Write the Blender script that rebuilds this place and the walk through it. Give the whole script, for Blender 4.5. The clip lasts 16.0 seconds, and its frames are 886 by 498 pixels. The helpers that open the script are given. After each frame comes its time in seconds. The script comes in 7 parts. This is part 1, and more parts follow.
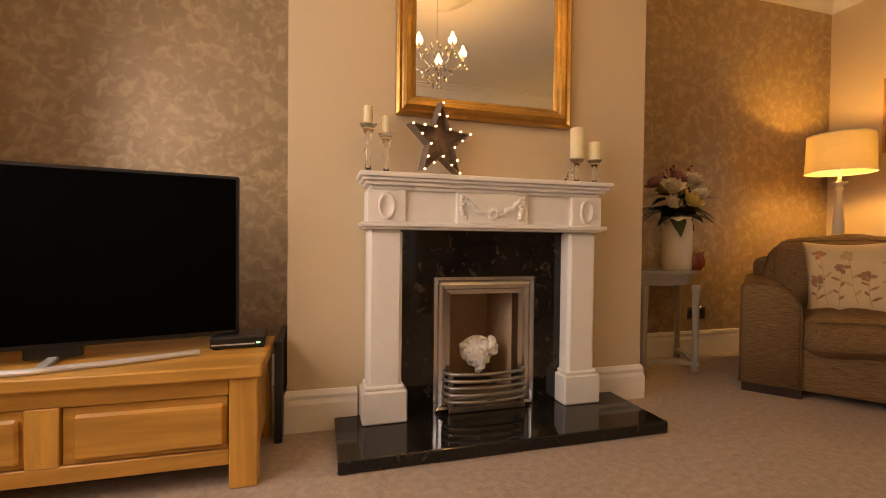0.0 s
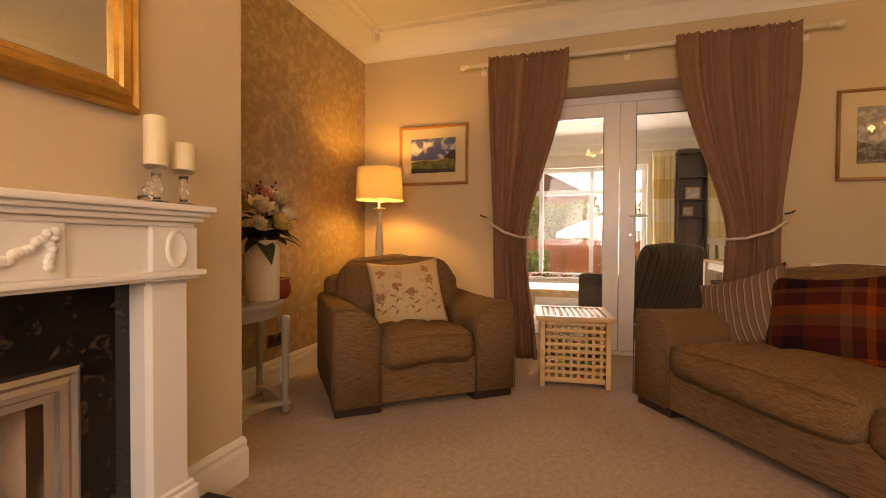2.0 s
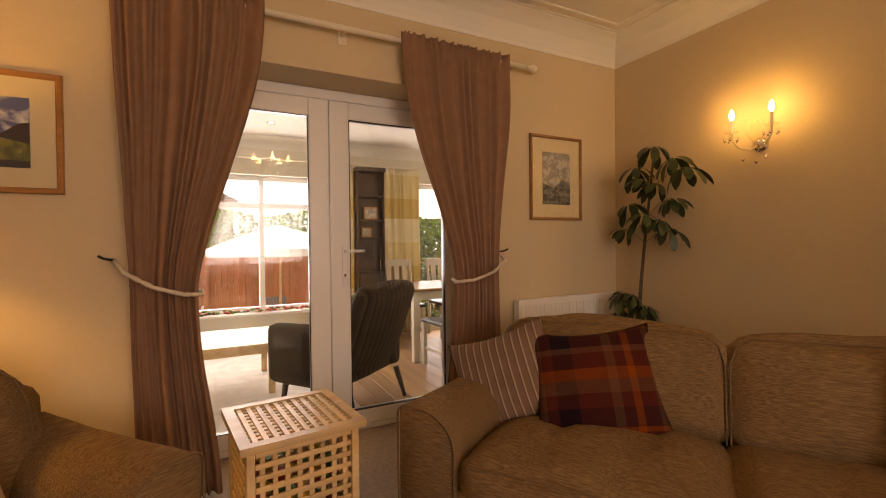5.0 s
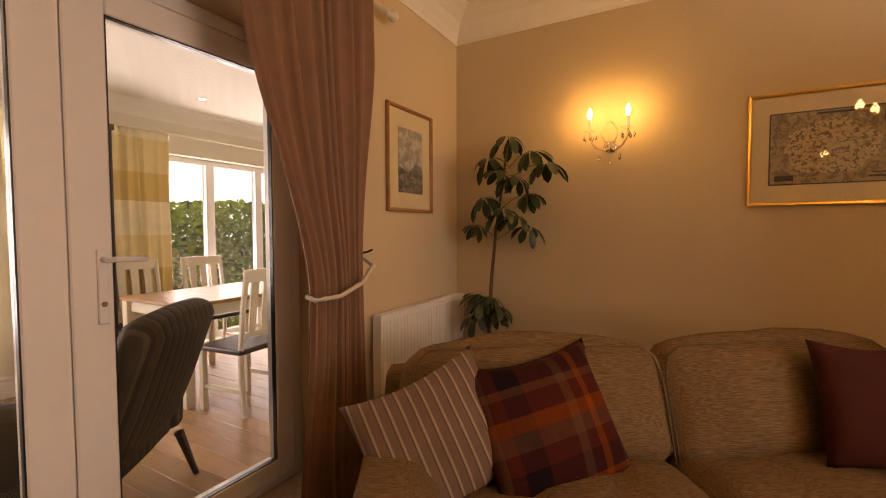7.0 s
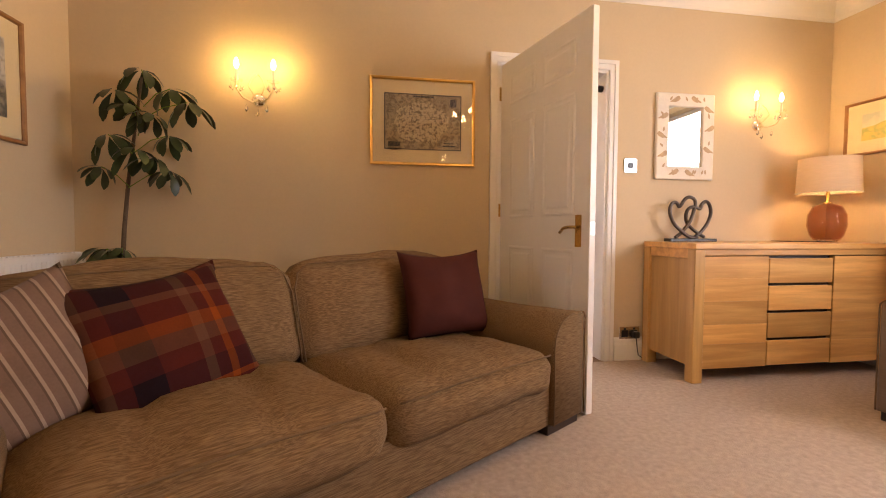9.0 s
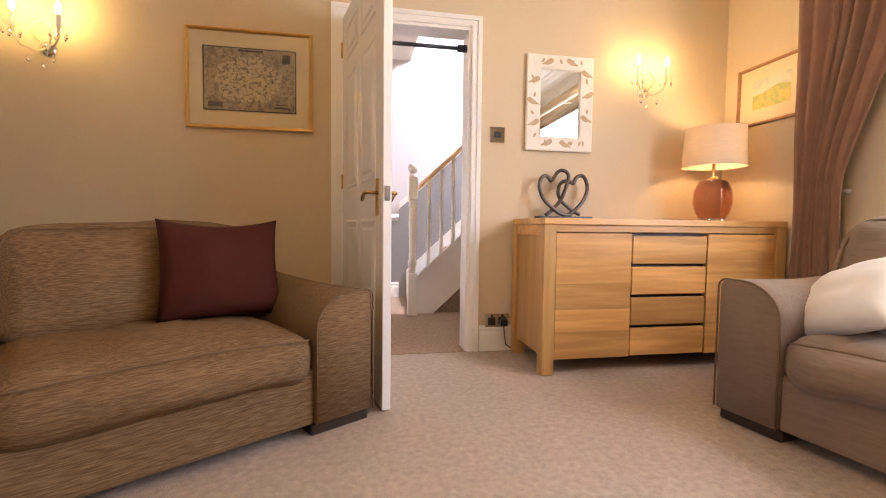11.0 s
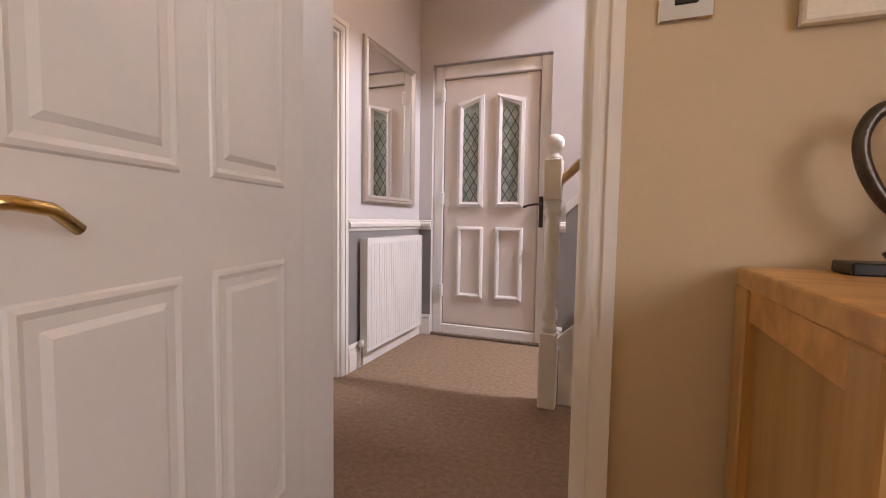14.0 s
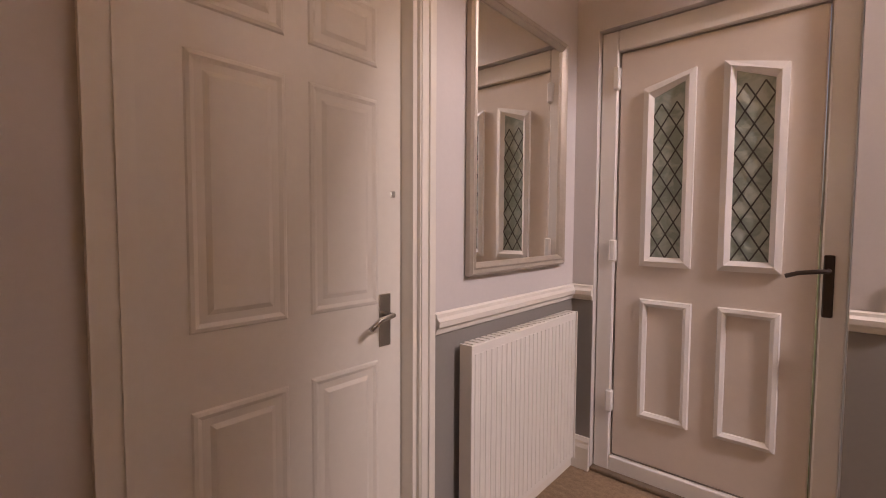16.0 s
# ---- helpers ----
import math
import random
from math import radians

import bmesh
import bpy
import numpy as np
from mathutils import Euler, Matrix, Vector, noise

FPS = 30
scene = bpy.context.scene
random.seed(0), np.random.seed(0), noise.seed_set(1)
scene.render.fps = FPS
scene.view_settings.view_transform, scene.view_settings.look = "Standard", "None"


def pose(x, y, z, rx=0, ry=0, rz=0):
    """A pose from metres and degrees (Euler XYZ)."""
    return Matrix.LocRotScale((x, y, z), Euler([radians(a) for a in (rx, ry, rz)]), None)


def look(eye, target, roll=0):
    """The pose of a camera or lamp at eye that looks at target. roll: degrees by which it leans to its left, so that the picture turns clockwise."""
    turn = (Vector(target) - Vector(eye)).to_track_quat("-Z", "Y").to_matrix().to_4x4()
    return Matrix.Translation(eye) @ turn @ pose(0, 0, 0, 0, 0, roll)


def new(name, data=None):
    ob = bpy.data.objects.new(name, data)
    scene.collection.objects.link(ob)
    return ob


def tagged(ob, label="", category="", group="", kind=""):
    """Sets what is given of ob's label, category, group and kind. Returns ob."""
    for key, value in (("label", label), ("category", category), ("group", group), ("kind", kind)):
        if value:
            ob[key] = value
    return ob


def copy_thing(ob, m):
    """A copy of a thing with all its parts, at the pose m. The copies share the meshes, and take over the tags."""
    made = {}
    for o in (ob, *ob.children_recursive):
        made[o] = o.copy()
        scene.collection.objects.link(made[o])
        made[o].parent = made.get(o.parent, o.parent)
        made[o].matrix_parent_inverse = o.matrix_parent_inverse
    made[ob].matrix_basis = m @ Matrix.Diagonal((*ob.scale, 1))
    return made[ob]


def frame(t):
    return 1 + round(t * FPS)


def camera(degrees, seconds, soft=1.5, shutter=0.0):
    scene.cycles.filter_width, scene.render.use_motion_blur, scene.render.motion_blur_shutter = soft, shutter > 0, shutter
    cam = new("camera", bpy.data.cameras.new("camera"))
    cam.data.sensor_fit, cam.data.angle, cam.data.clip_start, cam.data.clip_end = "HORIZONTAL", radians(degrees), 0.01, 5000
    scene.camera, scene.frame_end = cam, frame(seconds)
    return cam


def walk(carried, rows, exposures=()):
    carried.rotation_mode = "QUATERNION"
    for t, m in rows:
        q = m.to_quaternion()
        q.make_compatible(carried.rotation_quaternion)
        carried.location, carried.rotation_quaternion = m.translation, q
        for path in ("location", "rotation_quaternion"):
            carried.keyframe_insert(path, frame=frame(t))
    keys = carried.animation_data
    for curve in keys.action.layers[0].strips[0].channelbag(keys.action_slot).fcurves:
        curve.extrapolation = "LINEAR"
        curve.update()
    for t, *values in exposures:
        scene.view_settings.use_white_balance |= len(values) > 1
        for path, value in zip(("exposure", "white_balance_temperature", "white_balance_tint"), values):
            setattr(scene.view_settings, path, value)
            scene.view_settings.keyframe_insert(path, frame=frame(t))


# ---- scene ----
cam = camera(90.4, 16.0, soft=1.0)
PATH = [
    (0, (0.249, 0.037, 0.801), (0.787, 1.963, 0.764), 0.6),
    (0.5, (0.204, 0.238, 0.821), (1.274, 1.927, 0.79), 0.4),
    (1, (0.241, 0.367, 0.861), (1.766, 1.66, 0.821), 0.4),
    (1.5, (0.316, 0.534, 0.915), (2.096, 1.445, 0.884), 0.3),
    (2, (0.408, 0.641, 0.968), (2.314, 1.246, 0.931), 0.3),
    (2.5, (0.485, 0.666, 1.01), (2.463, 0.959, 0.977), 0.3),
    (3, (0.618, 0.735, 0.984), (2.618, 0.747, 0.978), 0.1),
    (3.5, (0.807, 0.802, 1.01), (2.795, 0.584, 1.033), -0.1),
    (4, (1.016, 0.873, 1.101), (2.972, 0.458, 1.1), -0.2),
    (4.2, (1.116, 0.898, 1.117), (3.049, 0.385, 1.119), -0.3),
    (6.3, (2.397, 1.052, 1.392), (3.739, -0.427, 1.287), -0.3),
    (6.5, (2.498, 1.037, 1.37), (3.751, -0.518, 1.266), -0.3),
    (7, (2.631, 1.008, 1.284), (3.609, -0.735, 1.197), -0.2),
    (7.5, (2.58, 1.019, 1.21), (3.174, -0.889, 1.131), 0.3),
    (8, (2.56, 1.077, 1.1), (2.724, -0.915, 1.019), 0.2),
    (8.5, (2.48, 1.09, 1.026), (2.365, -0.905, 0.948), 0.3),
    (9, (2.369, 1.115, 0.968), (2.042, -0.856, 0.882), 0.3),
    (9.5, (2.168, 1.125, 0.896), (1.785, -0.836, 0.804), 0.3),
    (10, (1.908, 1.107, 0.848), (1.525, -0.854, 0.749), 0.4),
    (10.2, (1.786, 1.085, 0.837), (1.406, -0.876, 0.735), 0.5),
    (12.3, (0.801, 0.451, 0.844), (0.694, -1.544, 0.742), 0.9),
    (12.5, (0.728, 0.319, 0.862), (0.723, -1.679, 0.758), 1.0),
    (13, (0.602, -0.022, 0.866), (0.863, -2.002, 0.754), 1.3),
    (13.5, (0.555, -0.404, 0.905), (1.05, -2.338, 0.791), 1.0),
    (14, (0.597, -0.824, 0.976), (1.314, -2.686, 0.845), 0.9),
    (14.5, (0.712, -1.224, 1.032), (1.643, -2.99, 0.915), 0.8),
    (15, (0.89, -1.553, 1.111), (1.967, -3.234, 0.997), 0.8),
    (15.5, (0.998, -1.844, 1.195), (2.212, -3.43, 1.089), 0.4),
    (16, (1.123, -2.054, 1.274), (2.442, -3.553, 1.169), 0.3),
]
# seconds, stops, kelvin, tint
EXPOSURES = [
    (0.0, 0.20, 9300, 31),
    (2.0, 0.40, 10500, 35),
    (3.5, 0.28, 10700, 35),
    (6.5, 0.52, 8700, 28),
    (7.0, 0.48, 10000, 36),
    (8.0, 0.74, 9300, 36),
    (9.0, 1.06, 7200, 28),
    (10.2, 1.25, 6150, 22),
    (12.5, 0.82, 6350, 22),
    (14.0, 0.03, 7100, 26),
    (15.0, -0.58, 8700, 36),
    (16.0, -0.65, 8600, 35),
]
walk(cam, [(t, look(eye, target, roll)) for t, eye, target, roll in PATH], EXPOSURES)

# ---- world, sun and large lights ----
world = bpy.data.worlds.new("world")
scene.world = world
world.use_nodes = True
wn = world.node_tree.nodes
sky = wn.new("ShaderNodeTexSky")
sky.sky_type = "NISHITA"
sky.sun_disc = False
sky.sun_elevation = radians(55)
sky.sun_rotation = radians(350)
sky.dust_density = 4.0
wn["Background"].inputs["Strength"].default_value = 0.15
world.node_tree.links.new(sky.outputs[0], wn["Background"].inputs["Color"])


def lamp(name, kind, m, power, color, size=0.1, size_y=None):
    data = bpy.data.lights.new(name, kind)
    data.energy, data.color = power, color
    if kind == "AREA":
        data.shape = "RECTANGLE"
        data.size, data.size_y = size, size_y or size
    elif kind == "POINT":
        data.shadow_soft_size = size
    elif kind == "SUN":
        data.angle = size
    ob = new(name, data)
    ob.matrix_world = m
    return ob


SUN_WAY = Vector((math.sin(radians(350)) * math.cos(radians(55)), math.cos(radians(350)) * math.cos(radians(55)), math.sin(radians(55))))
lamp("sun", "SUN", look(SUN_WAY * 30, (0, 0, 0)), 4.2, (1.0, 0.95, 0.88), radians(3))
DAY = (0.86, 0.93, 1.0)
DAY_COOL = (0.72, 0.86, 1.0)
WARM = (1.0, 0.62, 0.17)
YELLOW = (1.0, 0.68, 0.20)
# daylight in the window openings, and a fill for the landing
lamp("window_light_west", "AREA", look((-1.42, 0.6, 1.6), (3, 0.6, 0.8)), 46, DAY, 2.1, 1.45)
lamp("window_light_dining", "AREA", look((7.34, 0.85, 1.25), (0, 0.85, 1.0)), 62, DAY_COOL, 2.0, 1.5)
lamp("window_light_patio", "AREA", look((7.34, -2.4, 1.1), (0, -2.4, 0.9)), 62, DAY_COOL, 1.7, 1.8)
# added fill for unseen upstairs daylight; the wall behind it has no window
lamp("landing_daylight_fill", "AREA", look((-1.95, -3.38, 4.2), (1.8, -4.0, 1.2)), 330, (0.80, 0.88, 1.0), 0.36, 0.9)
# lamps of the rooms
for x in (3.174, 2.958):
    lamp("sconce_bulb_light", "POINT", pose(x, -1.79, 1.985), 1.6, YELLOW, 0.02)
for x in (-0.482, -0.698):
    lamp("sconce_bulb_light", "POINT", pose(x, -1.79, 1.98), 1.3, YELLOW, 0.02)
lamp("floor_lamp_light", "POINT", pose(3.70, 2.235, 1.43), 15.0, (1.0, 0.65, 0.18), 0.04)
lamp("table_lamp_light", "POINT", pose(-0.955, -1.63, 1.37), 3.2, (1.0, 0.72, 0.32), 0.04)
for k in range(5):
    a = k * 2 * math.pi / 5
    lamp("chandelier_bulb_light", "POINT", pose(1.15 + 0.22 * math.cos(a), 0.36 + 0.22 * math.sin(a), 2.34), 2.1, WARM, 0.03)
for k in range(3):
    a = k * 2 * math.pi / 3
    lamp("hall_chandelier_bulb_light", "POINT", pose(1.43 + 0.12 * math.cos(a), -3.0 + 0.12 * math.sin(a), 2.40), 0.7, (1.0, 0.62, 0.34), 0.03)


# ---- materials ----
def mat(name, color, rough=0.6, metal=0.0, var=0.12, scale=8.0, fine=90.0, bump=0.15, bump_scale=None, stretch=(1, 1, 1), sheen=0.0, coat=0.0, spread=0.0, sub=0.0):
    """A surface with variation at two scales and fine relief; stretch lengthens the grain; spread varies from object to object."""
    m = bpy.data.materials.new(name)
    m.use_nodes = True
    nt = m.node_tree
    n, l = nt.nodes, nt.links
    b = n["Principled BSDF"]
    b.inputs["Roughness"].default_value = rough
    b.inputs["Metallic"].default_value = metal
    b.inputs["Sheen Weight"].default_value = sheen
    b.inputs["Coat Weight"].default_value = coat
    if sub:
        b.inputs["Subsurface Weight"].default_value = sub
    tc = n.new("ShaderNodeTexCoord")
    mp = n.new("ShaderNodeMapping")
    mp.inputs["Scale"].default_value = stretch
    l.new(tc.outputs["Object"], mp.inputs["Vector"])
    big, small = n.new("ShaderNodeTexNoise"), n.new("ShaderNodeTexNoise")
    big.inputs["Scale"].default_value, small.inputs["Scale"].default_value = scale, fine
    big.inputs["Detail"].default_value, small.inputs["Detail"].default_value = 4, 3
    l.new(mp.outputs[0], big.inputs["Vector"])
    l.new(mp.outputs[0], small.inputs["Vector"])
    mix = n.new("ShaderNodeMath")
    mix.operation = "MULTIPLY_ADD"
    mix.inputs[1].default_value = 0.6
    l.new(big.outputs["Fac"], mix.inputs[0])
    half = n.new("ShaderNodeMath")
    half.operation = "MULTIPLY"
    half.inputs[1].default_value = 0.4
    l.new(small.outputs["Fac"], half.inputs[0])
    l.new(half.outputs[0], mix.inputs[2])
    ramp = n.new("ShaderNodeMapRange")
    ramp.inputs["From Min"].default_value, ramp.inputs["From Max"].default_value = 0.3, 0.7
    ramp.inputs["To Min"].default_value, ramp.inputs["To Max"].default_value = 1 - var, 1 + var
    l.new(mix.outputs[0], ramp.inputs["Value"])
    last = ramp.outputs[0]
    if spread:
        info = n.new("ShaderNodeObjectInfo")
        r2 = n.new("ShaderNodeMapRange")
        r2.inputs["To Min"].default_value, r2.inputs["To Max"].default_value = 1 - spread, 1 + spread
        l.new(info.outputs["Random"], r2.inputs["Value"])
        mm = n.new("ShaderNodeMath")
        mm.operation = "MULTIPLY"
        l.new(last, mm.inputs[0])
        l.new(r2.outputs[0], mm.inputs[1])
        last = mm.outputs[0]
    vm = n.new("ShaderNodeVectorMath")
    vm.operation = "SCALE"
    vm.inputs[0].default_value = color[:3]
    l.new(last, vm.inputs["Scale"])
    l.new(vm.outputs[0], b.inputs["Base Color"])
    if bump:
        bp = n.new("ShaderNodeBump")
        bp.inputs["Strength"].default_value = bump
        bp.inputs["Distance"].default_value = 0.004
        if bump_scale:
            bn = n.new("ShaderNodeTexNoise")
            bn.inputs["Scale"].default_value = bump_scale
            l.new(mp.outputs[0], bn.inputs["Vector"])
            l.new(bn.outputs["Fac"], bp.inputs["Height"])
        else:
            l.new(mix.outputs[0], bp.inputs["Height"])
        l.new(bp.outputs[0], b.inputs["Normal"])
    return m


def wood(name, light, dark, rough=0.4, axis=0, rings=14.0, spread=0.13):
    """Planed timber with long grain along an axis (0 x, 1 y, 2 z) and a few cathedral bands."""
    st = [9.0, 9.0, 9.0]
    st[axis] = 0.7
    m = mat(name, light, rough, 0, 0.10, 6, 60, 0.08, None, tuple(st), 0, 0, spread)
    nt = m.node_tree
    n, l = nt.nodes, nt.links
    b = n["Principled BSDF"]
    base = b.inputs["Base Color"].links[0].from_socket
    mp = next(x for x in n if x.type == "MAPPING")
    wv = n.new("ShaderNodeTexNoise")
    wv.inputs["Scale"].default_value = rings / 10
    wv.inputs["Detail"].default_value = 6
    wv.inputs["Distortion"].default_value = 0.5
    l.new(mp.outputs[0], wv.inputs["Vector"])
    rp = n.new("ShaderNodeValToRGB")
    rp.color_ramp.elements[0].position, rp.color_ramp.elements[1].position = 0.38, 0.62
    k = [d / max(v, 0.01) for d, v in zip(dark, light)]
    rp.color_ramp.elements[0].color = (*k, 1)
    rp.color_ramp.elements[1].color = (1, 1, 1, 1)
    l.new(wv.outputs["Fac"], rp.inputs["Fac"])
    mul = n.new("ShaderNodeMix")
    mul.data_type, mul.blend_type = "RGBA", "MULTIPLY"
    mul.inputs["Factor"].default_value = 1
    l.new(base, mul.inputs["A"])
    l.new(rp.outputs["Color"], mul.inputs["B"])
    l.new(mul.outputs["Result"], b.inputs["Base Color"])
    return m


def weave(name, a, c, rough=0.9, thread=140.0, contrast=0.5, big=5.0):
    """Slubby woven cloth: threads run across with uneven lighter and darker dashes."""
    m = mat(name, a, rough, 0, 0.10, big, 40, 0.0, sheen=0.08)
    nt = m.node_tree
    n, l = nt.nodes, nt.links
    b = n["Principled BSDF"]
    base = b.inputs["Base Color"].links[0].from_socket
    tc = next(x for x in n if x.type == "TEX_COORD")
    mp = n.new("ShaderNodeMapping")
    mp.inputs["Scale"].default_value = (0.055, 0.45, 0.8)
    l.new(tc.outputs["Object"], mp.inputs["Vector"])
    ns = n.new("ShaderNodeTexNoise")
    ns.inputs["Scale"].default_value = thread
    ns.inputs["Detail"].default_value = 3
    l.new(mp.outputs[0], ns.inputs["Vector"])
    rp = n.new("ShaderNodeMapRange")
    rp.inputs["From Min"].default_value, rp.inputs["From Max"].default_value = 0.36, 0.70
    l.new(ns.outputs["Fac"], rp.inputs["Value"])
    mul = n.new("ShaderNodeMix")
    mul.data_type = "RGBA"
    sc = n.new("ShaderNodeMath")
    sc.operation = "MULTIPLY"
    sc.inputs[1].default_value = contrast
    l.new(rp.outputs[0], sc.inputs[0])
    l.new(sc.outputs[0], mul.inputs["Factor"])
    l.new(base, mul.inputs["A"])
    mul.inputs["B"].default_value = (*c, 1)
    l.new(mul.outputs["Result"], b.inputs["Base Color"])
    bp = n.new("ShaderNodeBump")
    bp.inputs["Strength"].default_value, bp.inputs["Distance"].default_value = 0.35, 0.003
    l.new(ns.outputs["Fac"], bp.inputs["Height"])
    l.new(bp.outputs[0], b.inputs["Normal"])
    return m


def blotch(name, a, c, scale, lo, hi, rough=0.6, metal=0.0, kind="NOISE", extra_bump=0.2, detail=5.0):
    """Two colours mixed by a cloudy or cell pattern."""
    m = mat(name, a, rough, metal, 0.10, 3, 60, 0.0)
    nt = m.node_tree
    n, l = nt.nodes, nt.links
    b = n["Principled BSDF"]
    base = b.inputs["Base Color"].links[0].from_socket
    tc = next(x for x in n if x.type == "TEX_COORD")
    if kind == "VORONOI":
        ns = n.new("ShaderNodeTexVoronoi")
        out = ns.outputs["Distance"]
    else:
        ns = n.new("ShaderNodeTexNoise")
        ns.inputs["Detail"].default_value = detail
        ns.inputs["Distortion"].default_value = 0.8
        out = ns.outputs["Fac"]
    ns.inputs["Scale"].default_value = scale
    l.new(tc.outputs["Object"], ns.inputs["Vector"])
    rp = n.new("ShaderNodeMapRange")
    rp.inputs["From Min"].default_value, rp.inputs["From Max"].default_value = lo, hi
    l.new(out, rp.inputs["Value"])
    mul = n.new("ShaderNodeMix")
    mul.data_type = "RGBA"
    l.new(rp.outputs[0], mul.inputs["Factor"])
    l.new(base, mul.inputs["A"])
    mul.inputs["B"].default_value = (*c, 1)
    l.new(mul.outputs["Result"], b.inputs["Base Color"])
    if extra_bump:
        bp = n.new("ShaderNodeBump")
        bp.inputs["Strength"].default_value, bp.inputs["Distance"].default_value = extra_bump, 0.003
        l.new(rp.outputs[0], bp.inputs["Height"])
        l.new(bp.outputs[0], b.inputs["Normal"])
    return m


def stripes(name, rows, axis, period, base_rough=0.85, second=None):
    """Cloth woven in bands: rows of (position, colour) along one object axis, and, for a check, along a second one."""
    m = mat(name, (1, 1, 1), base_rough, 0, 0.12, 12, 160, 0.2, sheen=0.05)
    nt = m.node_tree
    n, l = nt.nodes, nt.links
    b = n["Principled BSDF"]
    base = b.inputs["Base Color"].links[0].from_socket
    tc = next(x for x in n if x.type == "TEX_COORD")
    sep = n.new("ShaderNodeSeparateXYZ")
    l.new(tc.outputs["Object"], sep.inputs[0])

    def band(ax, table, span):
        d = n.new("ShaderNodeMath")
        d.operation = "DIVIDE"
        d.inputs[1].default_value = span
        l.new(sep.outputs[ax], d.inputs[0])
        f = n.new("ShaderNodeMath")
        f.operation = "FRACT"
        l.new(d.outputs[0], f.inputs[0])
        rp = n.new("ShaderNodeValToRGB")
        rp.color_ramp.interpolation = "CONSTANT"
        el = rp.color_ramp.elements
        while len(el) < len(table):
            el.new(0.5)
        for e, (p, c) in zip(el, table):
            e.position, e.color = p, (*c, 1)
        l.new(f.outputs[0], rp.inputs["Fac"])
        return rp.outputs["Color"]

    col = band(axis, rows, period)
    if second:
        ax2, rows2, span2 = second
        other = band(ax2, rows2, span2)
        mx = n.new("ShaderNodeMix")
        mx.data_type = "RGBA"
        mx.inputs["Factor"].default_value = 0.5
        l.new(col, mx.inputs["A"])
        l.new(other, mx.inputs["B"])
        col = mx.outputs["Result"]
    mul = n.new("ShaderNodeMix")
    mul.data_type, mul.blend_type = "RGBA", "MULTIPLY"
    mul.inputs["Factor"].default_value = 1
    l.new(base, mul.inputs["A"])
    l.new(col, mul.inputs["B"])
    l.new(mul.outputs["Result"], b.inputs["Base Color"])
    return m


def glass(name, color=(1, 1, 1), rough=0.0, thin=True):
    m = bpy.data.materials.new(name)
    m.use_nodes = True
    nt = m.node_tree
    n, l = nt.nodes, nt.links
    if thin:
        n.remove(n["Principled BSDF"])
        tr, gl, mx, lw = n.new("ShaderNodeBsdfTransparent"), n.new("ShaderNodeBsdfGlossy"), n.new("ShaderNodeMixShader"), n.new("ShaderNodeLayerWeight")
        pw, fr = n.new("ShaderNodeMath"), n.new("ShaderNodeMath")
        pw.operation, fr.operation = "POWER", "MULTIPLY_ADD"
        pw.inputs[1].default_value, fr.inputs[1].default_value, fr.inputs[2].default_value = 5, 0.9, 0.04
        l.new(lw.outputs["Facing"], pw.inputs[0])
        l.new(pw.outputs[0], fr.inputs[0])
        tr.inputs["Color"].default_value = (*color, 1)
        gl.inputs["Roughness"].default_value = rough
        l.new(fr.outputs[0], mx.inputs[0])
        l.new(tr.outputs[0], mx.inputs[1])
        l.new(gl.outputs[0], mx.inputs[2])
        l.new(mx.outputs[0], n["Material Output"].inputs["Surface"])
    else:
        b = n["Principled BSDF"]
        b.inputs["Base Color"].default_value = (*color, 1)
        b.inputs["Transmission Weight"].default_value = 1
        b.inputs["Roughness"].default_value = rough
        b.inputs["IOR"].default_value = 1.48
    return m


def glow(name, color, strength):
    m = bpy.data.materials.new(name)
    m.use_nodes = True
    b = m.node_tree.nodes["Principled BSDF"]
    b.inputs["Base Color"].default_value = (*color, 1)
    b.inputs["Emission Color"].default_value = (*color, 1)
    b.inputs["Emission Strength"].default_value = strength
    return m


def shade_cloth(name, color, lit=0.5):
    """Lampshade cloth that lets light through."""
    m = mat(name, color, 0.9, 0, 0.06, 20, 250, 0.1, stretch=(1, 1, 6))
    nt = m.node_tree
    n, l = nt.nodes, nt.links
    b = n["Principled BSDF"]
    tl, mx = n.new("ShaderNodeBsdfTranslucent"), n.new("ShaderNodeMixShader")
    tl.inputs["Color"].default_value = (*color, 1)
    mx.inputs[0].default_value = lit
    l.new(b.outputs[0], mx.inputs[1])
    l.new(tl.outputs[0], mx.inputs[2])
    l.new(mx.outputs[0], n["Material Output"].inputs["Surface"])
    return m


PAINT_TAUPE = mat("taupe_wall_paint", (0.61, 0.475, 0.305), 0.75, 0, 0.035, 1.6, 60, 0.06, 220)
PAINT_HALL = mat("pale_lilac_wall_paint", (0.66, 0.62, 0.61), 0.7, 0, 0.03, 1.6, 60, 0.06, 220)
PAINT_DADO = mat("grey_dado_paint", (0.27, 0.25, 0.235), 0.7, 0, 0.04, 2, 60, 0.06, 220)
PAINT_DINING = mat("cream_dining_wall_paint", (0.68, 0.62, 0.50), 0.75, 0, 0.03, 2, 60, 0.05, 220)
CEILING = mat("white_ceiling_paint", (0.78, 0.74, 0.66), 0.8, 0, 0.02, 1.2, 50, 0.05, 150)
GLOSS = mat("white_gloss_paint", (0.80, 0.76, 0.70), 0.28, 0, 0.03, 3, 40, 0.05, 30)
SATIN = mat("ivory_satin_paint", (0.80, 0.77, 0.70), 0.38, 0, 0.03, 3, 40, 0.05, 40)
UPVC = mat("white_plastic_frame", (0.82, 0.80, 0.78), 0.25, 0, 0.02, 3, 40, 0.02)
